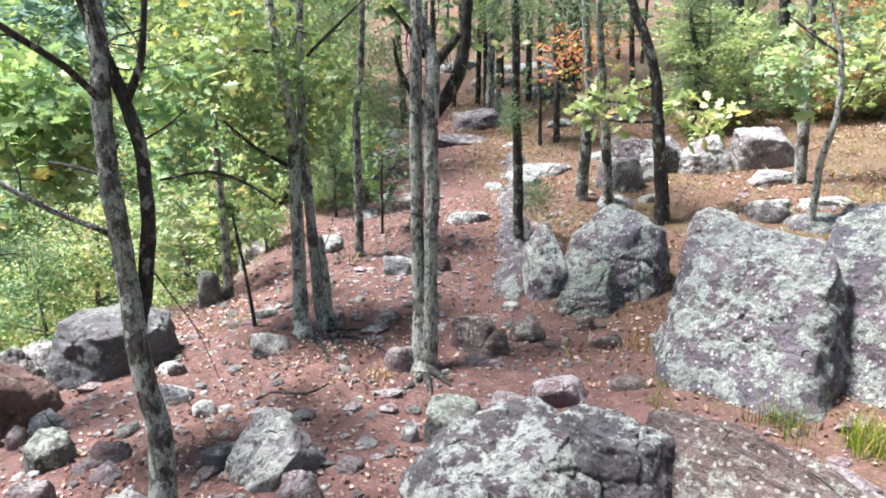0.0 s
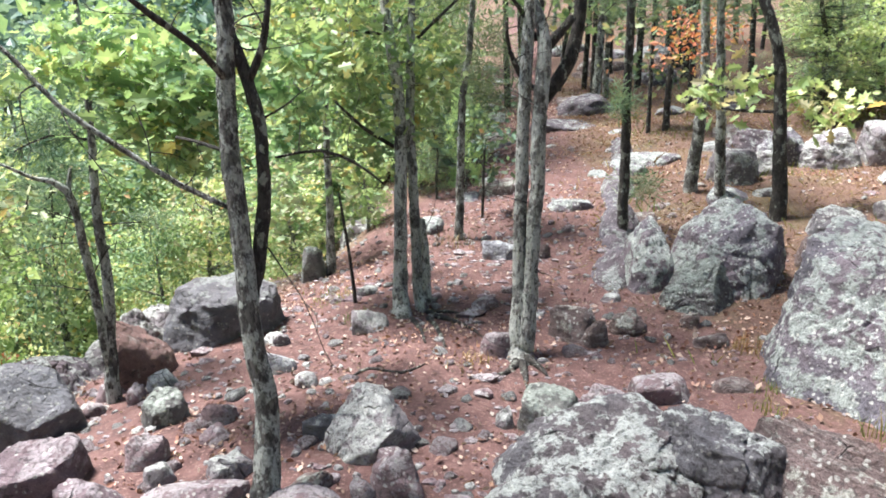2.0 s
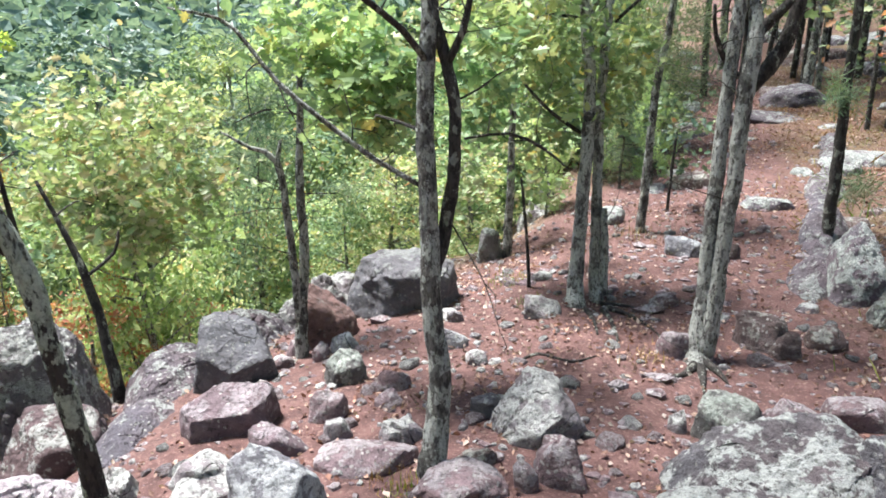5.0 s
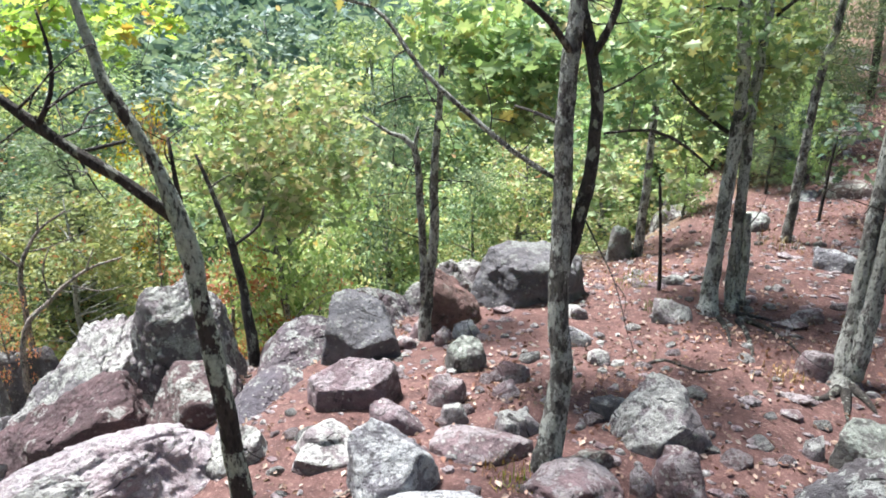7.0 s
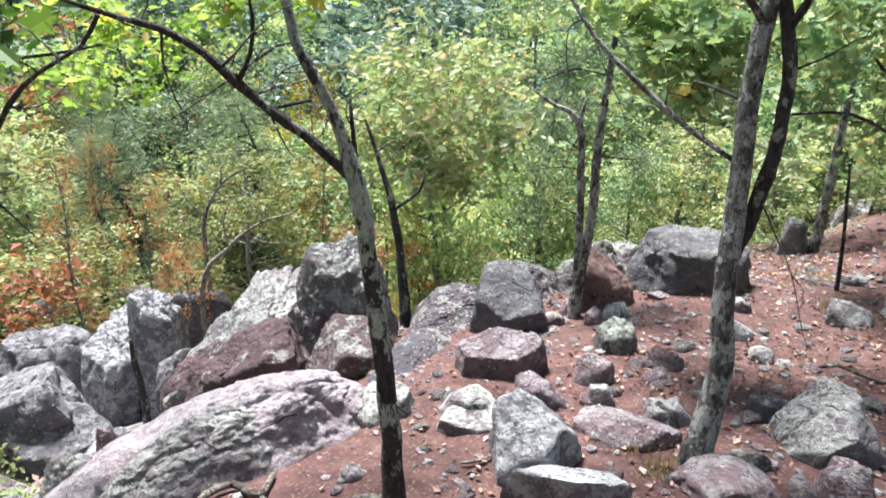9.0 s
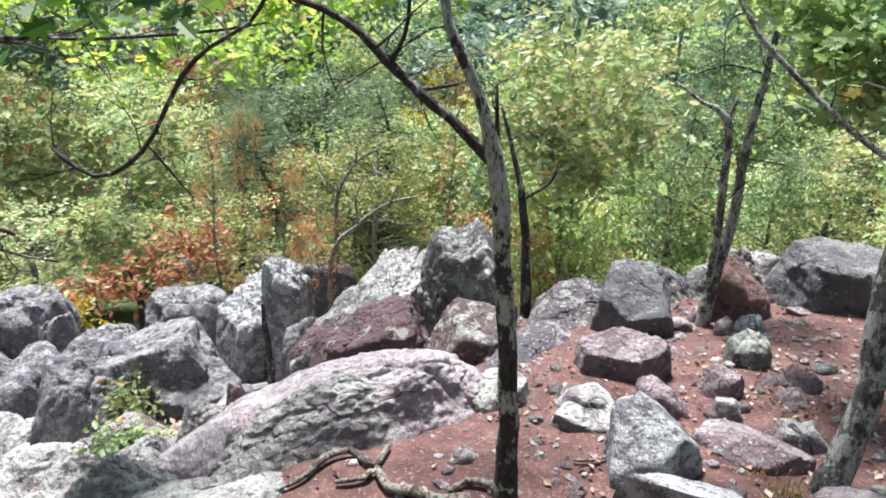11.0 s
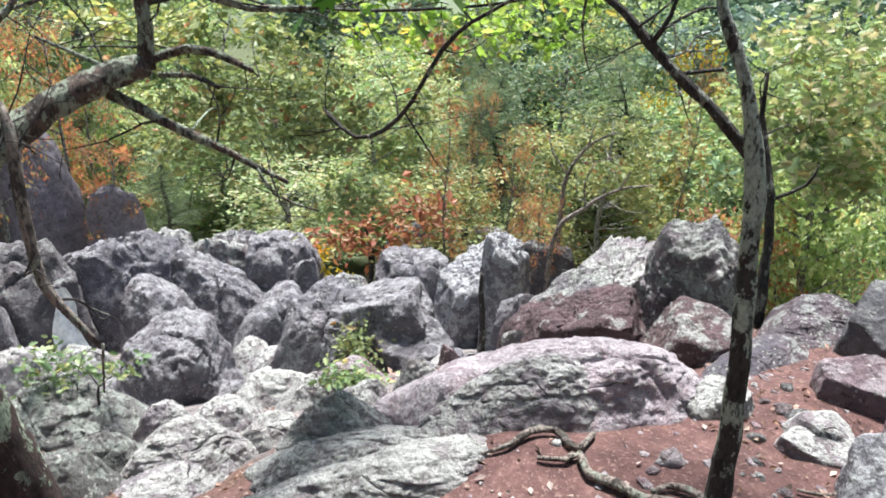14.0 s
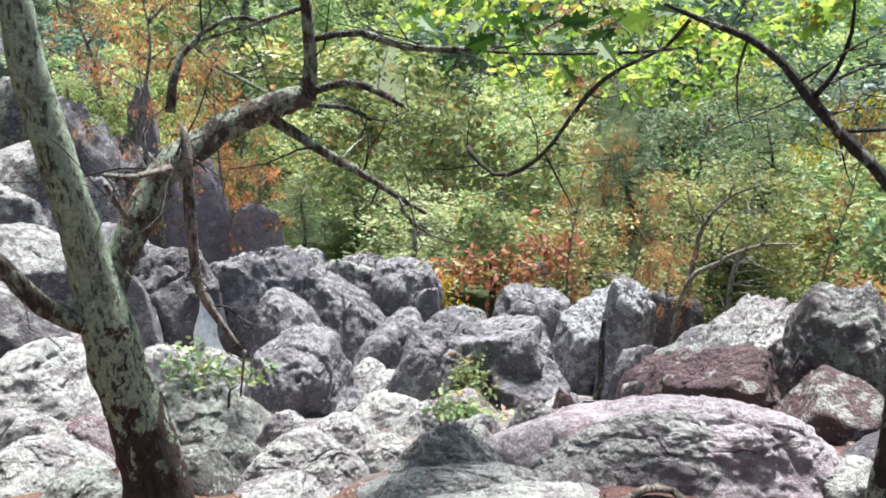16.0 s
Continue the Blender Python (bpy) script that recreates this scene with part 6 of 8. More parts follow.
tree("pine_tree", "slim pine beside the trail", bark, {
    "trunk#0": [(0.06, 5.75, 0.43, 0.040), (0.08, 5.75, 1.00, 0.032), (0.11, 5.75, 1.58, 0.030), (0.19, 5.75, 2.18, 0.023), (0.25, 5.75, 3.01, 0.014)],
}, [(0.18, 5.85, 2.05, 0.23), (-0.02, 5.85, 1.76, 0.21), (0.33, 5.85, 1.57, 0.21), (0.21, 6.05, 1.78, 0.24), (0.02, 5.85, 2.31, 0.28), (0.40, 5.95, 1.96, 0.21)], needle, 150, 0.075)
tree("sapling", "slim lichened tree at the clearing's edge", bark, {
    "trunk#0": [(-0.97, 5.44, 0.28, 0.039), (-0.95, 5.45, 0.72, 0.032), (-0.94, 5.45, 1.11, 0.027), (-0.92, 5.46, 1.65, 0.022), (-0.86, 5.47, 2.20, 0.013)],
}, [(-1.24, 5.69, 1.08, 0.21), (-1.39, 5.65, 0.87, 0.21), (-1.25, 5.90, 0.67, 0.22), (-1.49, 5.73, 0.59, 0.19), (-0.79, 5.58, 0.76, 0.16), (-0.87, 5.77, 1.05, 0.19), (-1.10, 5.52, 1.28, 0.20)], leaf_bright, 90, 0.080)
tree("sapling", "thin leafless sapling in the clearing", bark_dark, {
    "trunk#0": [(-0.64, 4.49, 0.34, 0.015), (-0.66, 4.49, 0.68, 0.011), (-0.69, 4.48, 1.00, 0.009), (-0.70, 4.48, 1.09, 0.006)],
}, [], leaf_oak, 60, 0.100)
tree("sapling", "thin sapling beside the pines", bark_dark, {
    "trunk#0": [(0.27, 6.25, 0.41, 0.015), (0.28, 6.25, 0.79, 0.013), (0.30, 6.25, 1.15, 0.010)],
}, [(0.42, 6.24, 1.19, 0.20), (0.24, 6.25, 1.35, 0.20), (0.36, 6.35, 0.87, 0.15)], leaf_green, 60, 0.070)
tree("pine_tree", "slim dark pine beside bedrock", bark_dark, {
    "trunk#0": [(1.33, 5.42, 0.53, 0.043), (1.33, 5.42, 1.12, 0.038), (1.32, 5.42, 1.55, 0.033), (1.32, 5.42, 2.37, 0.029), (1.32, 5.42, 3.12, 0.018)],
}, [(1.26, 5.33, 1.53, 0.10), (1.48, 5.59, 0.88, 0.12), (1.41, 5.50, 2.29, 0.22), (1.21, 5.54, 2.22, 0.18)], needle, 120, 0.070)
tree("pine_tree", "slim grey pine on the slope", bark, {
    "trunk#0": [(2.30, 6.07, 0.72, 0.047), (2.25, 6.08, 1.46, 0.039), (2.20, 6.10, 2.12, 0.031), (2.17, 6.11, 3.05, 0.021)],
}, [(2.28, 6.08, 2.30, 0.31), (2.10, 6.14, 2.49, 0.31)], needle, 120, 0.080)
tree("oak_tree", "slim dark oak on the slope", bark_dark, {
    "trunk#0": [(2.57, 5.53, 0.74, 0.061), (2.52, 5.55, 1.31, 0.048), (2.47, 5.57, 1.80, 0.041), (2.39, 5.60, 2.10, 0.038), (2.29, 5.64, 2.36, 0.034), (2.16, 5.69, 2.98, 0.019)],
    "branch#0": [(2.51, 5.55, 1.42, 0.014), (2.33, 5.63, 1.42, 0.012), (2.12, 5.71, 1.44, 0.007)],
    "branch#1": [(2.48, 5.57, 1.71, 0.012), (2.30, 5.69, 1.65, 0.010), (2.11, 5.82, 1.60, 0.007)],
}, [(2.14, 5.91, 1.53, 0.17), (2.23, 5.77, 1.62, 0.20), (2.48, 5.67, 1.66, 0.11), (2.05, 5.94, 1.55, 0.15), (2.81, 5.64, 1.52, 0.15), (2.93, 5.57, 1.38, 0.17), (3.00, 5.54, 1.47, 0.15)], leaf_bright, 34, 0.110)
tree("oak_tree", "grey two-stemmed oak on the slope", bark, {
    "trunk#0": [(2.17, 6.43, 0.76, 0.060), (2.20, 6.42, 1.18, 0.051), (2.21, 6.41, 1.69, 0.040), (2.17, 6.43, 2.42, 0.032), (2.13, 6.44, 3.11, 0.022)],
}, [(2.26, 6.61, 1.99, 0.25), (2.17, 6.64, 1.84, 0.22), (2.35, 6.58, 2.13, 0.25), (2.14, 6.75, 2.09, 0.25)], leaf_rust, 120, 0.048)
tree("oak_tree", "slim grey oak on the needle-covered slope", bark, {
    "trunk#0": [(4.00, 5.88, 0.85, 0.057), (3.99, 5.88, 1.40, 0.045), (3.98, 5.89, 1.88, 0.039), (3.97, 5.90, 2.34, 0.034), (3.92, 5.93, 2.99, 0.023)],
}, [(3.84, 5.98, 2.16, 0.34), (4.05, 5.84, 2.24, 0.34), (4.22, 5.72, 1.82, 0.28)], leaf_green, 70, 0.100)
tree("birch_sapling", "pale crooked sapling at the outcrop's edge", bark_pale, {
    "trunk#0": [(3.36, 4.73, 0.72, 0.030), (3.38, 4.73, 1.12, 0.025), (3.41, 4.70, 1.36, 0.023), (3.44, 4.68, 1.52, 0.023), (3.42, 4.69, 1.93, 0.018), (3.36, 4.74, 2.19, 0.016), (3.29, 4.78, 2.56, 0.011)],
    "branch#0": [(3.42, 4.69, 1.42, 0.014), (3.48, 4.65, 1.55, 0.011), (3.56, 4.59, 1.85, 0.007)],
    "branch#1": [(3.43, 4.69, 1.90, 0.011), (3.27, 4.80, 2.05, 0.009), (3.15, 4.88, 2.17, 0.007)],
}, [(3.12, 4.78, 1.79, 0.18), (3.33, 4.76, 1.71, 0.18), (3.60, 4.69, 1.81, 0.21), (3.53, 4.74, 1.66, 0.16), (3.03, 4.83, 1.81, 0.13), (3.61, 4.68, 2.04, 0.19)], leaf_bright, 50, 0.090)
tree("pine_tree", "tall slim pine trunk on the wooded slope", bark_dark, {
    "trunk#0": [(2.11, 11.89, 0.92, 0.048), (2.15, 11.88, 1.83, 0.043), (2.19, 11.87, 2.71, 0.038), (2.23, 11.86, 4.52, 0.025)],
}, [(2.04, 12.20, 2.26, 0.39), (2.15, 12.18, 2.82, 0.49), (1.74, 11.94, 3.32, 0.58), (2.21, 11.87, 3.80, 0.68)], needle, 90, 0.110)
tree("pine_tree", "tall slim pine trunk on the wooded slope", bark_dark, {
    "trunk#0": [(2.71, 12.79, 1.04, 0.052), (2.71, 12.79, 2.02, 0.047), (2.70, 12.79, 2.96, 0.042), (2.73, 12.79, 4.90, 0.027)],
}, [(3.09, 13.02, 2.86, 0.43), (3.02, 13.03, 3.10, 0.53), (2.75, 12.78, 3.60, 0.63), (2.72, 12.79, 4.13, 0.74)], needle, 90, 0.110)
tree("pine_tree", "tall slim pine trunk on the wooded slope", bark_dark, {
    "trunk#0": [(2.94, 11.72, 0.87, 0.058), (2.95, 11.71, 1.78, 0.052), (2.97, 11.71, 2.66, 0.046), (2.97, 11.71, 4.46, 0.029)],
}, [(2.80, 12.06, 2.20, 0.39), (2.79, 12.06, 3.17, 0.49), (3.31, 11.62, 3.23, 0.58), (2.97, 11.71, 3.74, 0.68)], leaf_green, 90, 0.110)
tree("pine_tree", "tall slim pine trunk on the wooded slope", bark_dark, {
    "trunk#0": [(2.37, 8.76, 0.53, 0.029), (2.37, 8.76, 1.24, 0.026), (2.37, 8.77, 1.92, 0.023), (2.36, 8.77, 3.32, 0.015)],
}, [(2.61, 9.01, 1.58, 0.30), (2.31, 9.09, 2.18, 0.37), (2.55, 8.72, 2.37, 0.43), (2.36, 8.77, 2.76, 0.51)], leaf_green, 90, 0.110)
tree("pine_tree", "tall slim pine trunk on the wooded slope", bark_dark, {
    "trunk#0": [(4.20, 15.52, 1.03, 0.064), (4.19, 15.53, 2.22, 0.058), (4.17, 15.53, 3.37, 0.051), (4.17, 15.53, 5.73, 0.033)],
}, [(4.61, 15.72, 2.75, 0.52), (4.37, 15.79, 3.84, 0.66), (4.18, 15.53, 4.14, 0.77), (4.17, 15.53, 4.79, 0.91)], needle, 90, 0.110)
tree("pine_tree", "tall slim pine trunk on the wooded slope", bark_dark, {
    "trunk#0": [(1.68, 11.95, 0.76, 0.039), (1.78, 11.94, 1.69, 0.035), (1.87, 11.92, 2.57, 0.031), (1.92, 11.91, 4.40, 0.020)],
}, [(1.88, 12.22, 2.09, 0.39), (2.33, 12.15, 3.02, 0.49), (1.94, 11.91, 3.17, 0.58), (1.90, 11.92, 3.67, 0.68)], needle, 90, 0.110)
tree("pine_tree", "tall slim pine trunk on the wooded slope", bark_dark, {
    "trunk#0": [(4.15, 14.50, 0.86, 0.054), (4.17, 14.49, 1.98, 0.049), (4.19, 14.49, 3.06, 0.043), (4.17, 14.49, 5.29, 0.028)],
}, [(4.62, 14.67, 2.79, 0.49), (4.67, 14.66, 3.60, 0.62), (4.19, 14.49, 3.79, 0.72), (4.18, 14.49, 4.40, 0.85)], needle, 90, 0.110)
tree("pine_tree", "tall slim pine trunk on the wooded slope", bark_dark, {
    "trunk#0": [(6.40, 10.27, 1.01, 0.096), (6.41, 10.27, 1.83, 0.086), (6.42, 10.26, 2.63, 0.077), (6.30, 10.34, 4.28, 0.049)],
}, [(6.65, 10.47, 2.36, 0.39), (6.34, 10.66, 2.81, 0.49), (6.61, 10.14, 3.15, 0.58), (6.35, 10.31, 3.62, 0.68)], needle, 90, 0.110)
tree("pine_tree", "tall slim pine trunk on the wooded slope", bark_dark, {
    "trunk#0": [(5.58, 9.60, 1.09, 0.075), (5.49, 9.65, 1.86, 0.067), (5.40, 9.70, 2.61, 0.060), (5.30, 9.75, 4.16, 0.038)],
}, [(5.31, 10.09, 2.47, 0.36), (5.38, 10.05, 2.88, 0.45), (5.34, 9.73, 3.12, 0.53), (5.34, 9.73, 3.54, 0.62)], needle, 90, 0.110)
tree("pine_tree", "tall slim pine trunk on the wooded slope", bark_dark, {
    "trunk#0": [(8.63, 11.16, 0.80, 0.079), (8.58, 11.20, 1.72, 0.071), (8.54, 11.23, 2.60, 0.063), (8.37, 11.36, 4.46, 0.040)],
}, [(9.01, 11.25, 2.17, 0.46), (8.65, 11.52, 2.73, 0.57), (8.58, 11.20, 3.20, 0.67), (8.44, 11.31, 3.72, 0.79)], needle, 90, 0.110)
tree("pine_tree", "tall slim pine trunk on the wooded slope", bark_dark, {
    "trunk#0": [(4.04, 17.62, 0.93, 0.065), (4.07, 17.61, 2.27, 0.058), (4.10, 17.61, 3.56, 0.052), (4.11, 17.60, 6.23, 0.033)],
}, [(4.01, 17.93, 3.40, 0.59), (3.93, 17.95, 4.03, 0.74), (4.72, 17.45, 4.41, 0.87), (4.11, 17.60, 5.17, 1.02)], needle, 90, 0.110)
tree("pine_tree", "tall slim pine trunk on the wooded slope", bark_dark, {
    "trunk#0": [(5.39, 14.09, 0.83, 0.054), (5.33, 14.12, 1.94, 0.049), (5.28, 14.14, 3.00, 0.043), (5.21, 14.16, 5.20, 0.028)],
}, [(5.02, 14.54, 2.54, 0.49), (5.64, 14.32, 3.40, 0.61), (4.94, 14.25, 3.74, 0.72), (5.24, 14.15, 4.32, 0.85)], needle, 90, 0.110)
tree("pine_tree", "tall slim pine trunk on the wooded slope", bark_dark, {
    "trunk#0": [(6.83, 13.46, 0.70, 0.060), (6.80, 13.48, 1.78, 0.054), (6.76, 13.50, 2.81, 0.048), (6.65, 13.55, 4.96, 0.031)],
}, [(6.67, 13.87, 2.50, 0.49), (6.45, 13.98, 3.29, 0.61), (7.14, 13.30, 3.48, 0.72), (6.69, 13.53, 4.10, 0.85)], leaf_green, 90, 0.110)
tree("pine_tree", "tall slim pine trunk on the wooded slope", bark_dark, {
    "trunk#0": [(9.27, 13.17, 0.56, 0.058), (9.22, 13.20, 1.64, 0.052), (9.18, 13.24, 2.68, 0.046), (9.00, 13.36, 4.85, 0.029)],
}, [(9.50, 13.38, 2.66, 0.52), (8.94, 13.75, 2.91, 0.65), (9.55, 12.98, 3.34, 0.77), (9.07, 13.31, 3.98, 0.90)], leaf_green, 90, 0.110)
tree("pine_tree", "tall slim pine trunk on the wooded slope", bark_dark, {
    "trunk#0": [(4.14, 13.46, 0.82, 0.056), (4.16, 13.45, 1.87, 0.050), (4.18, 13.45, 2.88, 0.045), (4.16, 13.46, 4.96, 0.029)],
}, [(4.20, 13.76, 2.87, 0.46), (4.38, 13.70, 3.38, 0.57), (3.93, 13.52, 3.57, 0.68), (4.17, 13.45, 4.13, 0.79)], needle, 90, 0.110)
tree("pine_tree", "tall slim pine trunk on the wooded slope", bark_dark, {
    "trunk#0": [(3.84, 19.70, 1.13, 0.064), (3.88, 19.69, 2.62, 0.058), (3.92, 19.69, 4.04, 0.051), (3.96, 19.68, 6.99, 0.033)],
}, [(3.90, 20.00, 3.34, 0.65), (3.81, 20.01, 4.89, 0.82), (3.64, 19.74, 5.02, 0.97), (3.94, 19.68, 5.82, 1.14)], needle, 90, 0.110)
tree("pine_tree", "tall slim pine trunk on the wooded slope", bark_dark, {
    "trunk#0": [(7.18, 15.51, 0.53, 0.061), (7.18, 15.51, 1.77, 0.055), (7.18, 15.51, 2.95, 0.049), (7.07, 15.57, 5.40, 0.031)],
}, [(6.93, 15.95, 2.39, 0.55), (7.60, 15.65, 3.20, 0.69), (6.88, 15.65, 3.77, 0.82), (7.11, 15.54, 4.42, 0.96)], needle, 90, 0.110)
tree("pine_tree", "tall slim pine trunk on the wooded slope", bark_dark, {
    "trunk#0": [(3.26, 10.07, 1.00, 0.046), (3.27, 10.07, 1.79, 0.042), (3.27, 10.07, 2.55, 0.037), (3.25, 10.07, 4.11, 0.024)],
}, [(3.65, 10.26, 2.28, 0.35), (3.14, 10.42, 2.60, 0.43), (2.87, 10.18, 3.08, 0.51), (3.25, 10.07, 3.49, 0.59)], needle, 90, 0.110)
tree("pine_tree", "tall slim pine trunk on the wooded slope", bark_dark, {
    "trunk#0": [(2.07, 10.88, 1.07, 0.040), (2.08, 10.88, 1.90, 0.036), (2.08, 10.87, 2.71, 0.032), (2.12, 10.87, 4.36, 0.020)],
}, [(2.25, 11.15, 2.30, 0.36), (1.76, 11.23, 2.98, 0.45), (1.85, 10.91, 3.26, 0.53), (2.10, 10.87, 3.70, 0.62)], leaf_green, 90, 0.110)
tree("pine_tree", "tall slim pine trunk on the wooded slope", bark_dark, {
    "trunk#0": [(2.62, 8.90, 0.98, 0.041), (2.64, 8.90, 1.69, 0.036), (2.65, 8.90, 2.36, 0.032), (2.63, 8.90, 3.75, 0.021)],
}, [(2.52, 9.24, 2.18, 0.30), (2.91, 9.13, 2.53, 0.38), (3.02, 8.78, 2.79, 0.44), (2.64, 8.90, 3.19, 0.52)], needle, 90, 0.110)
tree("pine_tree", "tall slim pine trunk on the wooded slope", bark_dark, {
    "trunk#0": [(4.18, 10.27, 0.94, 0.044), (4.14, 10.29, 1.75, 0.040), (4.11, 10.30, 2.54, 0.035), (4.06, 10.32, 4.16, 0.022)],
}, [(4.07, 10.64, 2.28, 0.36), (3.86, 10.71, 2.77, 0.45), (3.87, 10.39, 3.08, 0.53), (4.08, 10.31, 3.51, 0.62)], leaf_green, 90, 0.110)
tree("pine_tree", "tall slim pine trunk on the wooded slope", bark_dark, {
    "trunk#0": [(1.18, 10.00, 0.90, 0.036), (1.19, 9.99, 1.68, 0.032), (1.20, 9.99, 2.42, 0.029), (1.26, 9.99, 3.95, 0.018)],
}, [(1.43, 10.27, 2.20, 0.33), (0.87, 10.32, 2.55, 0.41), (0.99, 10.01, 2.93, 0.48), (1.24, 9.99, 3.34, 0.56)], needle, 90, 0.110)
tree("pine_tree", "tall slim pine trunk on the wooded slope", bark_dark, {
    "trunk#0": [(5.85, 10.59, 1.05, 0.048), (5.82, 10.61, 1.90, 0.043), (5.79, 10.62, 2.71, 0.038), (5.69, 10.68, 4.40, 0.024)],
}, [(5.78, 10.97, 2.67, 0.39), (5.67, 11.02, 2.77, 0.49), (6.10, 10.45, 3.23, 0.58), (5.73, 10.66, 3.73, 0.68)], needle, 90, 0.110)
# bare pine stems standing up the slope
random.seed(23)
for i in range(30):
    b_, r_ = radians(-25 + 21 * (i + random.random()) / 30), random.uniform(11, 25)
    x, y = -math.sin(b_) * r_, math.cos(b_) * r_
    g_, th = float(ground_z(x, y)[0]), random.uniform(0.035, 0.075)
    lx, ly = random.uniform(-0.15, 0.15), random.uniform(-0.1, 0.1)
    tree("pine_tree", "tall bare pine stem high on the slope", random.choice((bark_dark, bark_dark, bark)), {
        "trunk#0": [(x, y, g_, th), (x + lx, y + ly, g_ + 1.5, th * 0.85), (x + lx * 1.3, y, g_ + 3.2, th * 0.7), (x + lx, y, g_ + 5.5, th * 0.4)],
    }, [(x + random.uniform(-0.5, 0.5), y + random.uniform(-0.5, 0.5), g_ + random.uniform(3.4, 5.6), 0.45) for _ in range(4)], needle, 80, 0.11)
tree("snag", "pale bare dead sapling below the rim", bark_dead, {
    "trunk#0": [(-6.41, 3.88, -0.73, 0.029), (-6.39, 3.91, -0.22, 0.022), (-6.29, 4.07, 0.11, 0.015), (-6.14, 4.28, 0.28, 0.009)],
    "branch#0": [(-6.39, 3.91, -0.22, 0.013), (-6.48, 3.77, -0.00, 0.009), (-6.51, 3.71, 0.20, 0.006)],
    "branch#1": [(-6.29, 4.07, 0.11, 0.012), (-6.27, 4.10, 0.34, 0.006)],
    "branch#2": [(-6.34, 3.98, -0.07, 0.009), (-6.21, 4.18, -0.04, 0.006), (-6.10, 4.34, 0.04, 0.006)],
}, [], leaf_oak, 60, 0.100)
tree("snag", "pale bare dead limbs among the undergrowth", bark_dead, {
    "trunk#0": [(-5.34, 3.16, -0.52, 0.024), (-5.21, 3.39, -0.14, 0.018), (-5.05, 3.62, 0.06, 0.013), (-4.88, 3.85, 0.13, 0.008)],
    "branch#0": [(-5.21, 3.39, -0.14, 0.010), (-5.22, 3.37, 0.11, 0.008), (-5.18, 3.43, 0.29, 0.005)],
    "branch#1": [(-5.05, 3.62, 0.06, 0.008), (-5.00, 3.69, 0.24, 0.005)],
    "branch#2": [(-5.13, 3.50, -0.04, 0.008), (-5.00, 3.70, -0.14, 0.005), (-4.89, 3.84, -0.12, 0.005)],
}, [], leaf_oak, 60, 0.100)
tree("maple_sapling", "small maple with rust and orange leaves among boulders", bark_dark, {
    "trunk#0": [(-8.72, 2.32, -2.43, 0.036), (-8.71, 2.37, -1.92, 0.027), (-8.73, 2.28, -1.50, 0.019)],
}, [(-8.65, 2.57, -1.26, 0.34), (-8.50, 3.00, -1.35, 0.35), (-8.73, 2.27, -1.66, 0.35), (-8.60, 2.71, -1.68, 0.31), (-8.84, 1.83, -1.72, 0.31), (-8.64, 3.22, -1.30, 0.23)], leaf_rust, 130, 0.115)
tree("sapling", "yellow-green sapling among boulders", bark_dark, {
    "trunk#0": [(-8.46, 1.71, -2.37, 0.023), (-8.46, 1.69, -2.03, 0.019)],
}, [(-8.47, 1.66, -2.03, 0.21), (-8.42, 1.86, -2.13, 0.18), (-8.59, 1.55, -1.86, 0.19)], leaf_yellow, 90, 0.070)
tree("snag", "thin dark dead snag between boulders", bark_dark, {
    "trunk#0": [(-5.45, 2.54, -1.41, 0.033), (-5.46, 2.52, -1.03, 0.027), (-5.47, 2.51, -0.78, 0.016)],
}, [], leaf_oak, 60, 0.100)
tree("snag", "thin dark dead stick among boulders", bark_dark, {
    "trunk#0": [(-8.78, 0.97, -2.13, 0.023), (-8.78, 1.00, -1.54, 0.015)],
}, [], leaf_oak, 60, 0.100)
tree("shrub", "small green and rust shrub beside the slab", bark_dark, {
    "trunk#0": [(-4.50, 1.06, -0.88, 0.013), (-4.50, 1.08, -0.68, 0.009), (-4.50, 1.07, -0.54, 0.006)],
}, [(-4.50, 1.07, -0.64, 0.15), (-4.40, 1.06, -0.82, 0.15), (-4.52, 0.99, -0.77, 0.11)], leaf_olive, 150, 0.042)
tree("shrub", "bright green shrub beside the slab", bark_dark, {
    "trunk#0": [(-3.83, 0.87, -0.65, 0.009), (-3.83, 0.87, -0.56, 0.006)],
}, [(-3.83, 0.85, -0.54, 0.10), (-3.70, 0.98, -0.57, 0.08), (-3.90, 0.79, -0.59, 0.08)], leaf_oak, 130, 0.045)
tree("shrub", "pale green leafy shrub on bedrock", bark_dark, {
    "trunk#0": [(-4.01, -0.62, -0.47, 0.009), (-4.01, -0.59, -0.40, 0.006)],
}, [(-4.08, -0.82, -0.33, 0.13), (-4.10, -0.68, -0.32, 0.13), (-4.16, -0.90, -0.26, 0.11), (-4.02, -0.51, -0.36, 0.11)], leaf_oak, 60, 0.050)
rock("gorge_boulder", (-9.69, -4.06, -1.79), (1.89, 1.89, 0.55), -248, "ledge", rock_shut, 220, (0.00, 0.00), 4, "broken pale grey rock across the gorge")
rock("gorge_boulder", (-11.86, -4.93, -1.85), (1.56, 1.56, 0.84), -248, "massif", rock_grey, 221, (0.00, 0.00), 4, "broken pale grey rock across the gorge")
rock("gorge_boulder", (-13.27, -4.34, -2.42), (1.82, 1.82, 0.73), -252, "ledge", rock_grey, 222, (0.00, 0.00), 4, "broken pale grey rock across the gorge")
rock("gorge_boulder", (-10.74, -3.21, -2.21), (1.30, 1.30, 0.53), -254, "massif", rock_shut, 223, (0.00, 0.00), 4, "broken pale grey rock across the gorge")
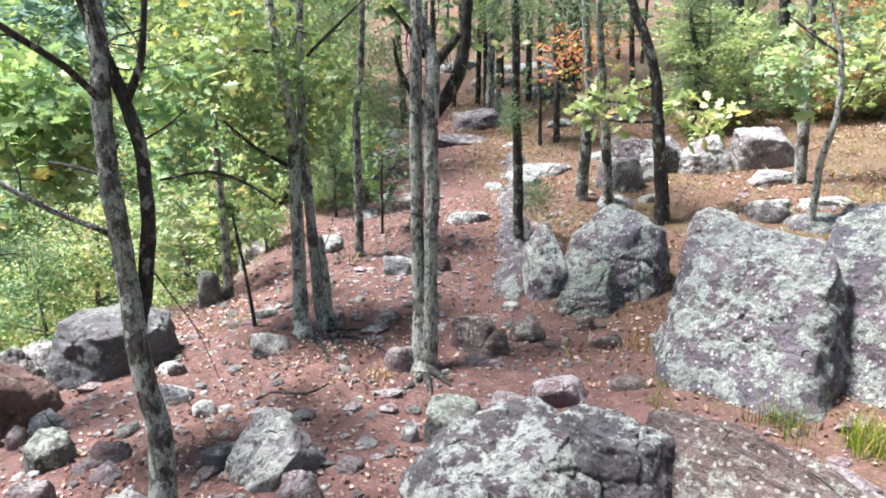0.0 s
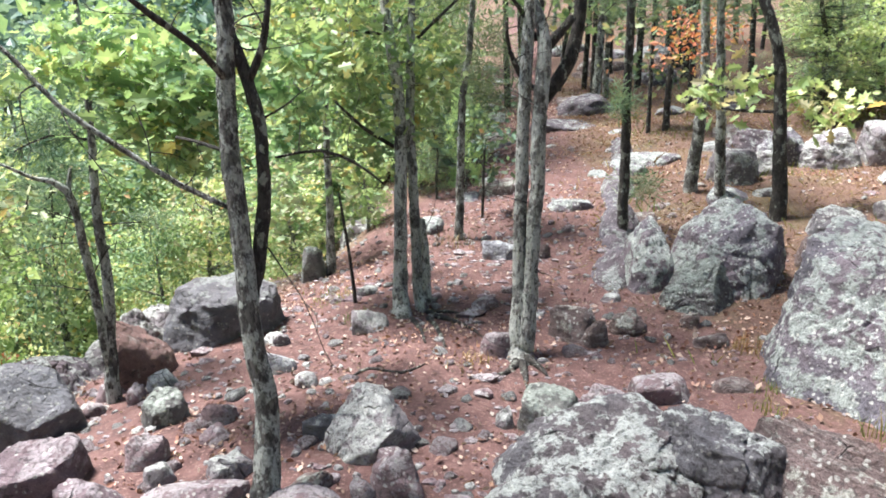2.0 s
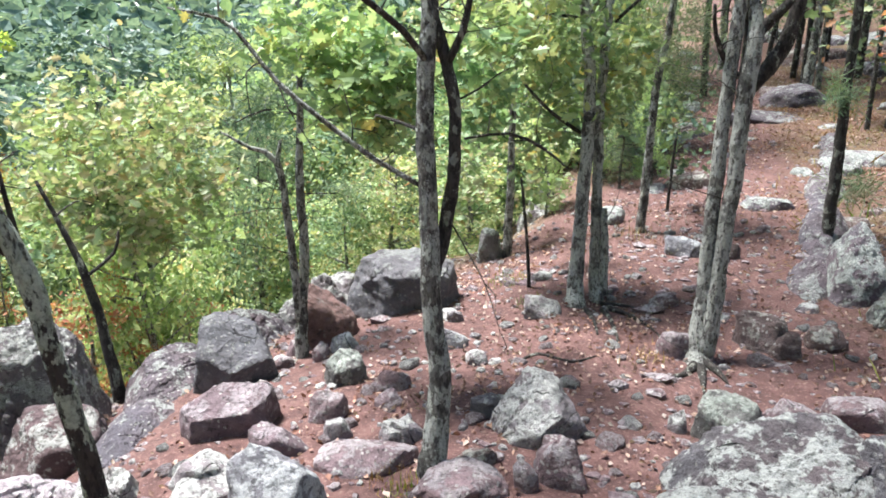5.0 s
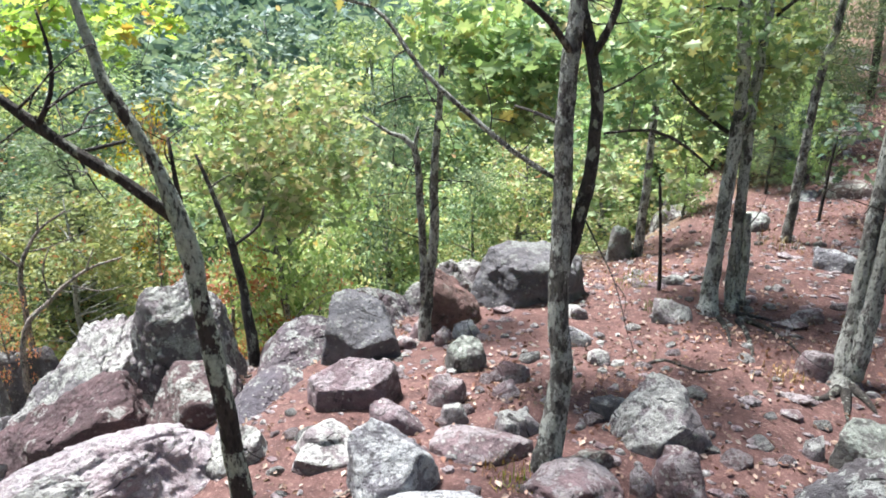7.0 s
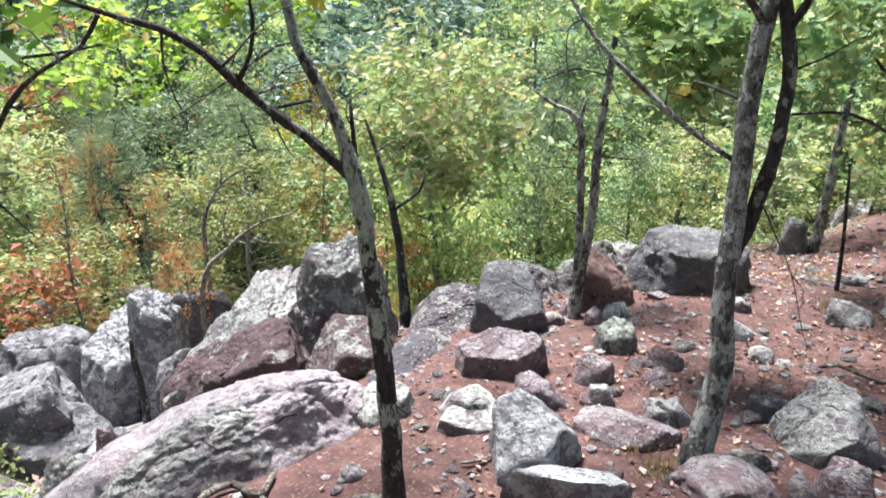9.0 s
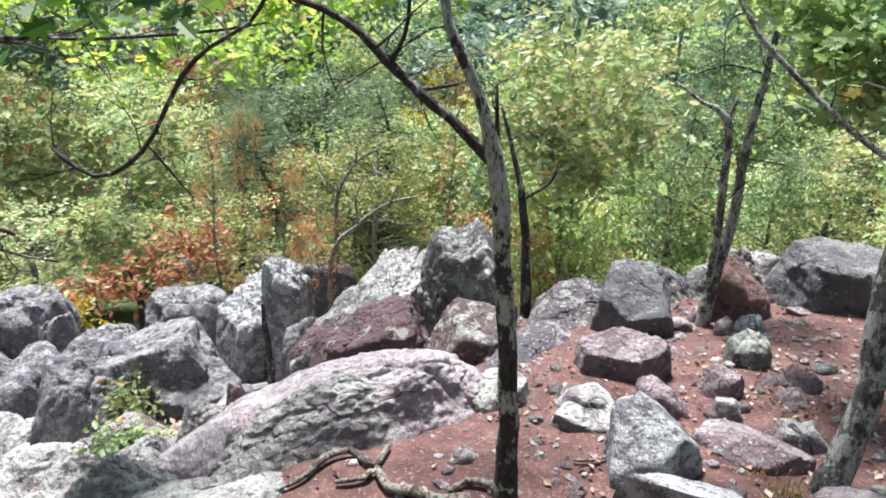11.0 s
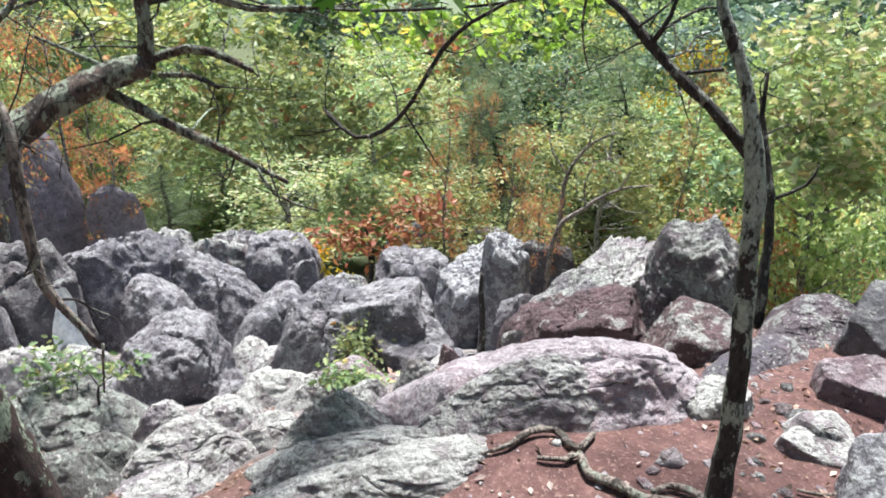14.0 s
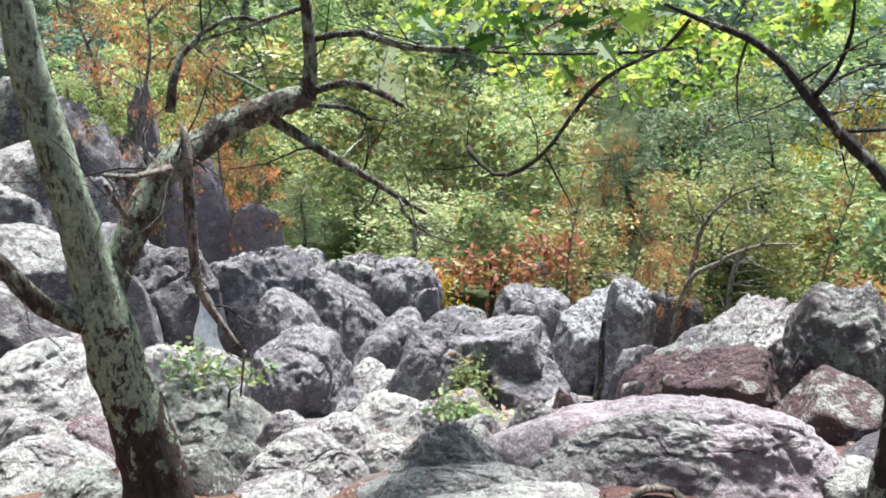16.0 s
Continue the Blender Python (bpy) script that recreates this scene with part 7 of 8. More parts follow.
rock("gorge_boulder", (-14.80, -6.31, -1.69), (2.05, 2.05, 1.04), -247, "ledge", rock_grey, 224, (0.00, 0.00), 4, "broken pale grey rock across the gorge")
rock("gorge_boulder", (-17.15, -4.36, -2.55), (1.29, 1.29, 1.28), -256, "massif", rock_grey, 225, (0.00, 0.00), 4, "broken pale grey rock across the gorge")
rock("gorge_boulder", (-8.63, -3.10, -1.76), (1.23, 1.23, 0.37), -251, "ledge", rock_shut, 226, (0.00, 0.00), 4, "broken pale grey rock across the gorge")
rock("gorge_boulder", (-6.74, -3.31, -1.15), (0.88, 0.88, 0.35), -244, "massif", rock_grey, 227, (0.00, 0.00), 4, "broken pale grey rock across the gorge")
rock("gorge_boulder", (-12.88, -4.70, -0.71), (1.31, 1.31, 1.16), -250, "ledge", rock_grey, 228, (0.00, 0.00), 4, "broken pale grey rock across the gorge")
rock("gorge_boulder", (-12.60, -3.83, -1.27), (1.42, 1.42, 1.33), -253, "massif", rock_shut, 229, (0.00, 0.00), 4, "broken pale grey rock across the gorge")
rock("gorge_boulder", (-10.92, -4.13, -1.41), (1.23, 1.23, 1.06), -250, "ledge", rock_grey, 230, (0.00, 0.00), 4, "broken pale grey rock across the gorge")
rock("gorge_boulder", (-11.28, -3.42, -1.93), (1.06, 1.06, 1.07), -253, "massif", rock_grey, 231, (0.00, 0.00), 4, "broken pale grey rock across the gorge")
rock("gorge_boulder", (-14.69, -5.85, -0.47), (1.50, 1.50, 1.31), -248, "ledge", rock_shut, 232, (0.00, 0.00), 4, "broken pale grey rock across the gorge")
rock("gorge_boulder", (-14.44, -4.07, -0.15), (0.89, 0.89, 0.75), -254, "massif", rock_grey, 233, (0.00, 0.00), 4, "broken pale grey rock across the gorge")
rock("gorge_boulder", (-11.73, -4.21, -0.50), (0.80, 0.80, 0.60), -251, "ledge", rock_grey, 234, (0.00, 0.00), 4, "broken pale grey rock across the gorge")


# ---- the woods round about ----
def wood_tree(name, label, kind, seed, bark_mat, leaf_mat, size, tall=6.0, clumps=52, per=95):
    """A tree about 6 m tall standing at the origin: tapered trunk, limbs, and a crown in clumps."""
    rs = np.random.RandomState(seed)
    base = new(name)
    tagged(base, label, "tree", "woodland trees")
    bend = rs.normal(scale=0.12, size=(4, 2))
    line = [(0, 0, -0.6, 0.13), (bend[0, 0], bend[0, 1], tall * 0.25, 0.10), (bend[1, 0], bend[1, 1], tall * 0.5, 0.075), (bend[2, 0], bend[2, 1], tall * 0.75, 0.045), (bend[3, 0], bend[3, 1], tall * 0.97, 0.012)]
    v, f, core = tube_data(line, 9, 0.3, 0.05, seed)
    trunk, limbs, spots = (v, f), [], []
    for i in range(clumps):
        if kind == "pine":
            h = tall * (0.16 + 0.84 * (i + 0.5) / clumps)
            reach = tall * 0.30 * (1.05 - h / tall) ** 0.8 * rs.uniform(0.5, 1.1)
            droop = -0.1 * reach
        else:
            h = tall * rs.uniform(0.15, 0.97)
            reach = tall * 0.33 * math.sqrt(max(0.03, 1 - ((h / tall - 0.55) / 0.5) ** 2)) * rs.uniform(0.35, 1.08)
            droop = 0.35 * reach
        a = rs.uniform(0, 2 * np.pi)
        k = core[np.argmin(np.abs(core[:, 2] - (h - droop * 1.1)))]
        tip = np.array([k[0] + math.cos(a) * reach, k[1] + math.sin(a) * reach, h])
        if i % 2 == 0 or kind == "pine":
            mid_ = k[:3] * 0.5 + tip * 0.5 + rs.normal(scale=0.06, size=3)
            tv, tf, _ = tube_data([(*k[:3], 0.028), (*mid_, 0.016), (*tip, 0.004)], 5, 0.3, 0.0, seed)
            limbs.append((tv, tf))
        wide = tall * (0.046 if kind != "pine" else 0.05)
        c = tip + rs.normal(size=(per, 3)) * wide * (1, 1, 0.42)
        if kind == "pine":
            c = k[:3] + (tip - k[:3]) * rs.uniform(0.3, 1.08, (per, 1)) + rs.normal(size=(per, 3)) * wide * (1.0, 1.0, 0.35)
        spots.append(c)
    v, f = joined([trunk] + limbs)
    part("trunk", mesh_from("trunk", v, f, bark_mat), base)
    v, f = scatter(LEAF_NEEDLES if kind == "pine" else LEAF_PLAIN, np.vstack(spots), size, rs, 0.6, 0.3)
    part("crown", mesh_from("crown", v, f, leaf_mat, False), base)
    return base


# name, label, habit, seed, bark, leaves, leaf size, then height, clumps and leaves to a clump
NEAR, FAR = (6.0, 74, 82), (6.0, 62, 68)
KINDS = {
    "green": ("oak_tree", "green broadleaf tree in the valley woods", "broad", 301, bark, leaf_green, 0.128, *NEAR),
    "oak": ("oak_tree", "mid-green oak in the valley woods", "broad", 302, bark, leaf_oak, 0.128, *NEAR),
    "bright": ("maple_tree", "bright yellow-green maple in the valley woods", "broad", 303, bark, leaf_bright, 0.128, *NEAR),
    "maple": ("maple_tree", "leafy pale green maple below the ledge", "broad", 308, bark, leaf_maple, 0.125, 6.0, 64, 80),
    "olive": ("oak_tree", "olive-green tree in the valley woods", "broad", 304, bark_pale, leaf_olive, 0.12, *NEAR),
    "rust": ("maple_tree", "maple turning rust-orange in autumn", "broad", 305, bark, leaf_rust, 0.085, 6.0, 40, 70),
    "yellow": ("maple_tree", "maple turning golden yellow in autumn", "broad", 306, bark, leaf_yellow, 0.085, 6.0, 50, 80),
    "pine": ("pine_tree", "dark green pine in the woods", "pine", 307, bark_dark, needle, 0.13, 6.0, 60, 46),
    "far_green": ("oak_tree", "green tree on the far slope", "broad", 311, bark, leaf_far_haze, 0.19, *FAR),
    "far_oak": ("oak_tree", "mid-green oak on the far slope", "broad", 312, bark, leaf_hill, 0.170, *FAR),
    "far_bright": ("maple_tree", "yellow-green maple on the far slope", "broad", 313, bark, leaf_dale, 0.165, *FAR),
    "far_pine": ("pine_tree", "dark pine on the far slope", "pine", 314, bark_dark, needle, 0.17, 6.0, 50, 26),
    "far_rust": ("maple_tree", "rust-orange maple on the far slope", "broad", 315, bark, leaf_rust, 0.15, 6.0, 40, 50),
}
_proto = {}


def plant(kind, bearing, r, height, spin, broad=1.0):
    b = radians(bearing)
    x, y = -math.sin(b) * r, math.cos(b) * r
    s = height / 6.0
    m = pose(x, y, float(ground_z(x, y)[0]) - 0.1, 0, 0, spin) @ Matrix.Diagonal((s * broad * (0.9 + 0.2 * random.random()), s * broad, s, 1))
    if kind not in _proto:
        _proto[kind] = wood_tree(*KINDS[kind])
        _proto[kind].matrix_basis = m
        return _proto[kind]
    ob = copy_thing(_proto[kind], Matrix.Identity(4))
    ob.matrix_basis = m
    return ob


def sector(n, b0, b1, r0, r1, e0, e1, mixture, lo=2.0, hi=14.0):
    """n trees between two bearings and distances, whose tops stand e0 to e1 degrees above eye level."""
    for i in range(n):
        b = b0 + (b1 - b0) * (i + random.random()) / n
        r = r0 + (r1 - r0) * random.random()
        x, y = -math.sin(radians(b)) * r, math.cos(radians(b)) * r
        top = 2.0 + r * math.tan(radians(random.uniform(e0, e1)))
        plant(random.choice(mixture), b, r, min(hi, max(lo, top - float(ground_z(x, y)[0]))), random.uniform(0, 360))


random.seed(11)
VALLEY = ["far_green", "far_oak", "far_oak", "far_bright", "far_pine", "far_green"]
sector(5, 14, 52, 9, 11, -17, -12, ["oak", "olive", "green", "pine"])
sector(9, 13, 55, 12, 17, -11, -7, ["oak", "bright", "green", "pine", "olive"])
sector(16, 12, 58, 18, 32, -7, -3.5, VALLEY)
sector(20, 6, 62, 34, 60, -4.5, -1.5, VALLEY)
sector(5, 52, 92, 13, 15, -17, -12, ["olive", "oak", "green"])
sector(9, 52, 94, 16, 22, -10, -4, ["oak", "green", "olive", "pine", "bright"])
sector(14, 50, 98, 24, 40, -3, 4, VALLEY + ["far_rust"])
sector(16, 50, 125, 42, 70, 2, 8, VALLEY)
sector(9, 93, 128, 20, 32, 0, 9, ["green", "oak", "rust", "pine", "bright", "olive"])
sector(8, 4, 16, 8, 13, -2, 7, ["green", "oak", "bright", "pine"])
sector(12, 2, 20, 14, 28, 4, 12, VALLEY)
sector(7, -48, -25, 18, 24, 6, 10, ["far_bright", "far_oak", "oak", "far_bright", "far_rust"])
sector(22, -55, 5, 26, 48, 6, 18, ["far_pine", "far_green", "far_oak"], hi=20)
sector(9, 98, 128, 19, 26, -5, 1, ["far_green", "far_oak", "olive", "far_bright", "far_rust"], lo=1.5, hi=5)
sector(18, -46, -26, 11, 20, -1.5, 4, ["far_bright", "far_oak", "oak", "far_bright", "far_rust"], lo=0.8, hi=3.5)
sector(18, -46, -26, 9.5, 13, -1, 5, ["far_bright", "far_oak", "oak", "far_bright", "far_rust"], lo=0.7, hi=3.0)
sector(10, 97, 112, 13.5, 19, -9, -3, ["far_oak", "far_bright", "far_oak", "far_rust"], lo=1.0, hi=3.2)
sector(7, 112, 128, 15, 20, -5, -1, ["far_oak", "far_bright", "far_green"], lo=1.0, hi=2.6)
sector(14, 96, 128, 26, 45, 2, 9, VALLEY + ["far_rust"])
sector(18, 78, 128, 32, 56, 0, 7, VALLEY + ["far_rust"])
sector(9, 0, 12, 7.0, 13, -5, -1, ["far_oak", "far_green", "far_bright", "far_pine"], lo=0.5, hi=1.6)
# crowns stand left of the trail, made tall here to shade it
for b_, r_, h_ in ((3.5, 8.6, 5.5), (5.5, 10.5, 6.0), (3.0, 12.5, 7.0), (1.5, 15.0, 7.5)):
    plant("oak", b_, r_, h_, b_ * 40, 0.5)
# unseen woods behind the viewer, added to cut the light from that side
sector(26, 132, 296, 8, 15, 20, 38, ["green", "oak", "pine", "bright"], lo=3.0)
# the trees that stand out: kind, bearing, distance, height, breadth against height
plant("maple", 39.9, 6.5, 3.8, 10, 0.61)
plant("far_bright", 32.1, 26.0, 10.3, 20, 0.80)
plant("far_green", 39.7, 34.0, 10.9, 30, 0.98)
# rust-leaved saplings between the green crowns: bearing, distance, elevation of the top, breadth
for b_, r_, e_, w_ in ((49.1, 10.0, -4.6, 0.20), (63.1, 8.5, -12.0, 0.34), (60.4, 7.2, -16.3, 0.36), (41.5, 6.6, -14.5, 0.40), (68.5, 9.0, -9.0, 0.28), (66.0, 10.5, -8.0, 0.25)):
    low = float(ground_z(-math.sin(radians(b_)) * r_, math.cos(radians(b_)) * r_)[0])
    plant("rust", b_, r_, max(0.8, 2.0 + r_ * math.tan(radians(e_)) - low), b_ * 23, w_)
plant("far_green", 25.9, 30.0, 8.7, 50, 0.83)
plant("pine", 30.1, 12.0, 6.0, 70, 0.50)
plant("pine", 34.7, 10.5, 5.2, 90, 0.50)
plant("green", 30.6, 10.0, 4.5, 110, 0.50)
plant("bright", 36.6, 8.0, 3.4, 130, 0.59)
plant("rust", 41.7, 7.6, 2.7, 150, 0.71)
plant("oak", 23.6, 8.5, 2.5, 170, 0.76)
plant("bright", 19.7, 9.1, 2.5, 190, 0.88)
plant("oak", 10.9, 9.1, 2.3, 200, 1.03)
plant("bright", 13.4, 7.6, 1.2, 210, 1.23)
plant("green", 0.1, 11.1, 1.2, 220, 2.20)
plant("bright", 13.5, 7.0, 1.3, 30, 1.34)
plant("yellow", 49.7, 14.0, 6.0, 40, 0.50)
plant("rust", 40.1, 15.0, 7.3, 60, 0.50)
plant("far_oak", 32.4, 30.0, 10.8, 80, 0.87)
plant("olive", 55.4, 10.0, 3.4, 100, 0.93)
plant("oak", 56.0, 20.0, 6.4, 120, 0.83)
plant("rust", 44.5, 7.8, 2.7, 140, 0.72)
plant("olive", 68.1, 10.5, 2.5, 30, 1.38)
plant("bright", 74.7, 13.0, 3.8, 50, 0.92)
plant("rust", 62.1, 10.5, 1.9, 70, 0.63)
plant("olive", 57.3, 12.5, 3.5, 90, 1.06)
plant("pine", 57.1, 22.0, 5.7, 110, 1.04)
plant("far_bright", 66.3, 26.0, 5.7, 130, 1.34)
plant("far_oak", 51.9, 30.0, 6.5, 150, 1.35)
plant("rust", 42.7, 8.0, 2.9, 170, 0.55)
plant("olive", 55.6, 12.0, 3.8, 20, 1.16)
plant("bright", 82.2, 13.0, 2.2, 40, 1.89)
plant("olive", 86.9, 15.0, 3.7, 60, 1.19)
plant("oak", 89.7, 16.0, 2.1, 80, 1.96)
plant("green", 87.9, 14.5, 1.4, 100, 2.15)
plant("bright", 73.5, 22.0, 4.7, 120, 1.27)
plant("pine", 80.7, 26.0, 3.9, 140, 1.30)
plant("far_green", 64.0, 28.0, 6.1, 160, 1.44)
plant("rust", 61.9, 14.0, 3.5, 180, 0.55)
plant("rust", 60.1, 11.5, 2.0, 200, 0.81)
plant("rust", 93.9, 20.0, 2.9, 220, 1.18)
plant("rust", 99.9, 22.0, 3.8, 240, 1.12)
plant("oak", 104.5, 21.1, 2.1, 260, 2.15)
plant("bright", 105.6, 15.1, 2.5, 280, 0.87)
plant("yellow", 98.5, 19.0, 2.4, 300, 1.06)
plant("olive", 70.5, 14.0, 3.9, 320, 1.16)
plant("bright", -26.2, 14.1, 1.2, 30, 2.20)
plant("pine", -25.8, 15.1, 1.2, 60, 2.20)
plant("pine", -29.9, 16.1, 1.2, 90, 2.20)
plant("green", -36.4, 14.1, 1.2, 120, 2.20)
plant("bright", -37.4, 10.1, 1.2, 140, 1.21)
plant("rust", -10.3, 18.1, 1.2, 180, 1.64)
plant("pine", -26.4, 9.6, 2.0, 33, 1.42)
plant("far_pine", -29.7, 10.6, 1.2, 44, 1.70)
plant("far_bright", -34.2, 10.1, 1.2, 55, 1.31)
plant("far_rust", -33.1, 12.1, 1.2, 77, 1.09)
plant("far_rust", 100.3, 15.0, 4.7, 22, 0.50)
plant("far_bright", 105.6, 14.1, 2.6, 21, 0.50)
plant("far_bright", 102.7, 14.1, 3.8, 35, 0.67)
plant("far_rust", 94.6, 12.4, 3.0, 57, 0.56)
plant("far_rust", 95.8, 14.0, 4.2, 68, 0.50)
plant("far_green", 107.5, 16.1, 3.1, 15, 1.14)
plant("far_oak", 110.1, 18.1, 1.5, 25, 2.20)
plant("far_rust", 44.1, 6.6, 2.3, 12, 0.85)
plant("far_rust", 37.2, 7.5, 2.8, 12, 0.54)
plant("maple", 38.8, 7.0, 4.1, 40, 0.50)
plant("maple", 13.1, 8.0, 2.0, 60, 0.78)
plant("bright", 2.5, 7.5, 1.2, 5, 0.84)
plant("oak", -0.4, 8.6, 1.2, 15, 1.03)
plant("pine", 1.3, 7.1, 1.2, 25, 0.64)
plant("far_bright", 7.1, 6.6, 1.2, 45, 0.68)
plant("far_oak", -1.0, 7.1, 1.2, 65, 0.50)

# dark pine put in for a shadowed hollow of the woods
plant("pine", 91.0, 13.0, 2.6, 15, 1.2)
plant("rust", 102.3, 12.5, 5.2, 95, 0.5)
plant("rust", 97.5, 13.5, 4.6, 205, 0.45)
plant("rust", 106.0, 14.0, 5.4, 300, 0.5)
sector(12, 16, 74, 10, 20, -14, -6, ["pine", "green", "pine"])

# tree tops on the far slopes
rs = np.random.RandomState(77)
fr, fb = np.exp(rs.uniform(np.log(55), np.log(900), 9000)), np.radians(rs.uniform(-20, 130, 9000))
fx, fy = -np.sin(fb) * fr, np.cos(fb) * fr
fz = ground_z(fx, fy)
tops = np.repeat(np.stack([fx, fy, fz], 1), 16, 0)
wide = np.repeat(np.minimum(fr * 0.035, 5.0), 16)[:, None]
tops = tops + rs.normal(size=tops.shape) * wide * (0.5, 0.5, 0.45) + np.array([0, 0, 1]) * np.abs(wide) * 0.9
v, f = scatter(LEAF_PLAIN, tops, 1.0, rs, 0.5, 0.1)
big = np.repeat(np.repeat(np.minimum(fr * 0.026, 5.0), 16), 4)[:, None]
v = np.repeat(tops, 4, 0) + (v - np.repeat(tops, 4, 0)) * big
tagged(new("far_woods", mesh_from("far_woods", v, f, leaf_far_haze, False)), "green wooded hillsides across the valley", "woods", kind="stuff")

# ---- litter, gravel and grass on the ground ----
rs = np.random.RandomState(5)


def strewn(n, r0, r1, b0, b1, keep):
    r = np.sqrt(rs.uniform(r0**2, r1**2, n))
    b = np.radians(rs.uniform(b0, b1, n))
    x, y = -np.sin(b) * r, np.cos(b) * r
    k = keep(x, y) > rs.uniform(0, 1, n)
    x, y = x[k], y[k]
    return np.stack([x, y, ground_z(x, y)], 1)


def clumpy(x, y):
    return np.clip(0.45 + 1.1 * perlin(np.stack([x * 0.9, y * 0.9, 0 * x + 3], 1)), 0.06, 1)


at = strewn(115000, 1.6, 13, -52, 45, clumpy)
at[:, 2] += 0.012
v, f = scatter(LEAF_PLAIN, at, 0.029, rs, 0.62, 0.22)
tagged(new("fallen_leaves", mesh_from("fallen_leaves", v, f, litter_leaf, False)), "tan and rust fallen leaves on red dirt", "leaves", kind="stuff")
at = strewn(9000, 1.5, 4.5, 45, 112, lambda x, y: 0.5 * clumpy(x, y))
at[:, 2] += 0.012
v, f = scatter(LEAF_PLAIN, at, 0.03, rs, 0.75, 0.35)
tagged(new("fallen_leaves", mesh_from("fallen_leaves", v, f, litter_leaf, False)), "small fallen leaves between gorge rocks", "leaves", kind="stuff")

at = strewn(12000, 1.6, 8, -40, 75, lambda x, y: clumpy(x + 30, y) * (0.25 + 0.75 * trail_amount(x, y)))
iv, iface = ico(1)
sizes = np.exp(rs.normal(np.log(0.012), 0.55, len(at)))
shape = 1 + 0.25 * rs.normal(size=(len(at), len(iv), 1))
v = at[:, None] + sizes[:, None, None] * iv[None] * shape * (1.2, 0.9, 0.6)
f = (np.arange(len(at))[:, None, None] * len(iv) + iface[None]).reshape(-1, 3)
tagged(new("gravel", mesh_from("gravel", v.reshape(-1, 3), f, rock_pink, False)), "small pinkish gravel strewn over red dirt", "gravel", kind="stuff")

# boulders that fill the gorge and step up the slope
for i in range(75):
    b_, r_ = radians(rs.uniform(58, 112)), 3.3 + 8.0 * rs.uniform() ** 0.8
    x, y = -math.sin(b_) * r_, math.cos(b_) * r_
    w_ = rs.uniform(0.12, 0.40) * (0.5 + 0.08 * r_)
    rock("gorge_boulder", (x, y, float(ground_z(x, y)[0])), (w_, w_ * rs.uniform(0.7, 1.3), w_ * rs.uniform(0.2, 0.45)), rs.uniform(0, 360), ("block", "massif", "dome")[i % 3], (rock_shut, rock_pale, rock_shut)[i % 3], 600 + i, (0, 0), 4, "grey weathered rock wedged among gorge boulders")
for i in range(72):
    b_, r_ = radians(rs.uniform(-22, 4)), rs.uniform(6.0, 16)
    x, y = -math.sin(b_) * r_, math.cos(b_) * r_
    w_ = rs.uniform(0.12, 0.55) * (0.6 + 0.06 * r_)
    rock("slope_rock", (x, y, float(ground_z(x, y)[0])), (w_, w_ * rs.uniform(0.6, 1.2), w_ * rs.uniform(0.10, 0.26)), rs.uniform(0, 360), ("massif", "slab", "ledge")[i % 3], (rock_outcrop, rock_dark, rock_outcrop)[i % 3], 700 + i, (0, 0), 3, "weathered rock showing through needles on the slope")

# loose stones of the trail, each one a thing
protos = []
for i in range(9):
    p, fc = rock_shape(("block", "slab", "block")[i % 3], 400 + i, (0, 0), 3)
    p[:, 2] -= 0.35
    p = p * (1.0, 0.78, 0.42)
    protos.append(mesh_from("stone", p, fc, (rock_pink, rock_pale, rock_pink, rock_grey)[i % 4]))
spots = strewn(520, 1.9, 6.0, -22, 46, lambda x, y: 0.35 + 0.65 * trail_amount(x, y))
for i, (x, y, z) in enumerate(spots[:280]):
    s = float(np.exp(rs.normal(math.log(0.07), 0.42)))
    ob = new("stone", protos[i % 9])
    ob.matrix_basis = pose(x, y, z, rs.normal(scale=9), rs.normal(scale=9), rs.uniform(0, 360)) @ Matrix.Scale(s, 4)
    tagged(ob, ("small pinkish trail stone", "small pale trail stone", "small pink-brown trail stone", "small grey trail stone")[(i % 9) % 4], "stone", "loose trail stones")


# broken bits of stone, too many to count
small = [rock_shape("block", 440 + i, (0, 0), 2) for i in range(6)]
at = strewn(7500, 1.7, 9, -32, 60, lambda x, y: 0.75 * clumpy(x - 12, y + 7) * (0.3 + 0.7 * trail_amount(x, y)))
for share, stone_mat in ((0, rock_pink), (1, rock_grey), (2, rock_pale)):
    bits = []
    for i in range(share, len(at), 3):
        p, fc = small[i % 6]
        a, k_ = rs.uniform(0, 6.283), float(np.exp(rs.normal(math.log(0.036), 0.4)))
        p = (p - (0, 0, 0.4)) * (k_, k_ * 0.8, k_ * 0.55)
        c_, s_ = math.cos(a), math.sin(a)
        bits.append((p @ np.array([[c_, s_, 0], [-s_, c_, 0], [0, 0, 1]]) + at[i], fc))
    v = np.vstack([b_[0] for b_ in bits])
    nv = len(small[0][0])
    f = np.vstack([b_[1] + nv * j for j, b_ in enumerate(bits)])
    tagged(new("rubble", mesh_from("rubble", v, f, stone_mat, False)), "small broken stones strewn over the trail", "rubble", kind="stuff")


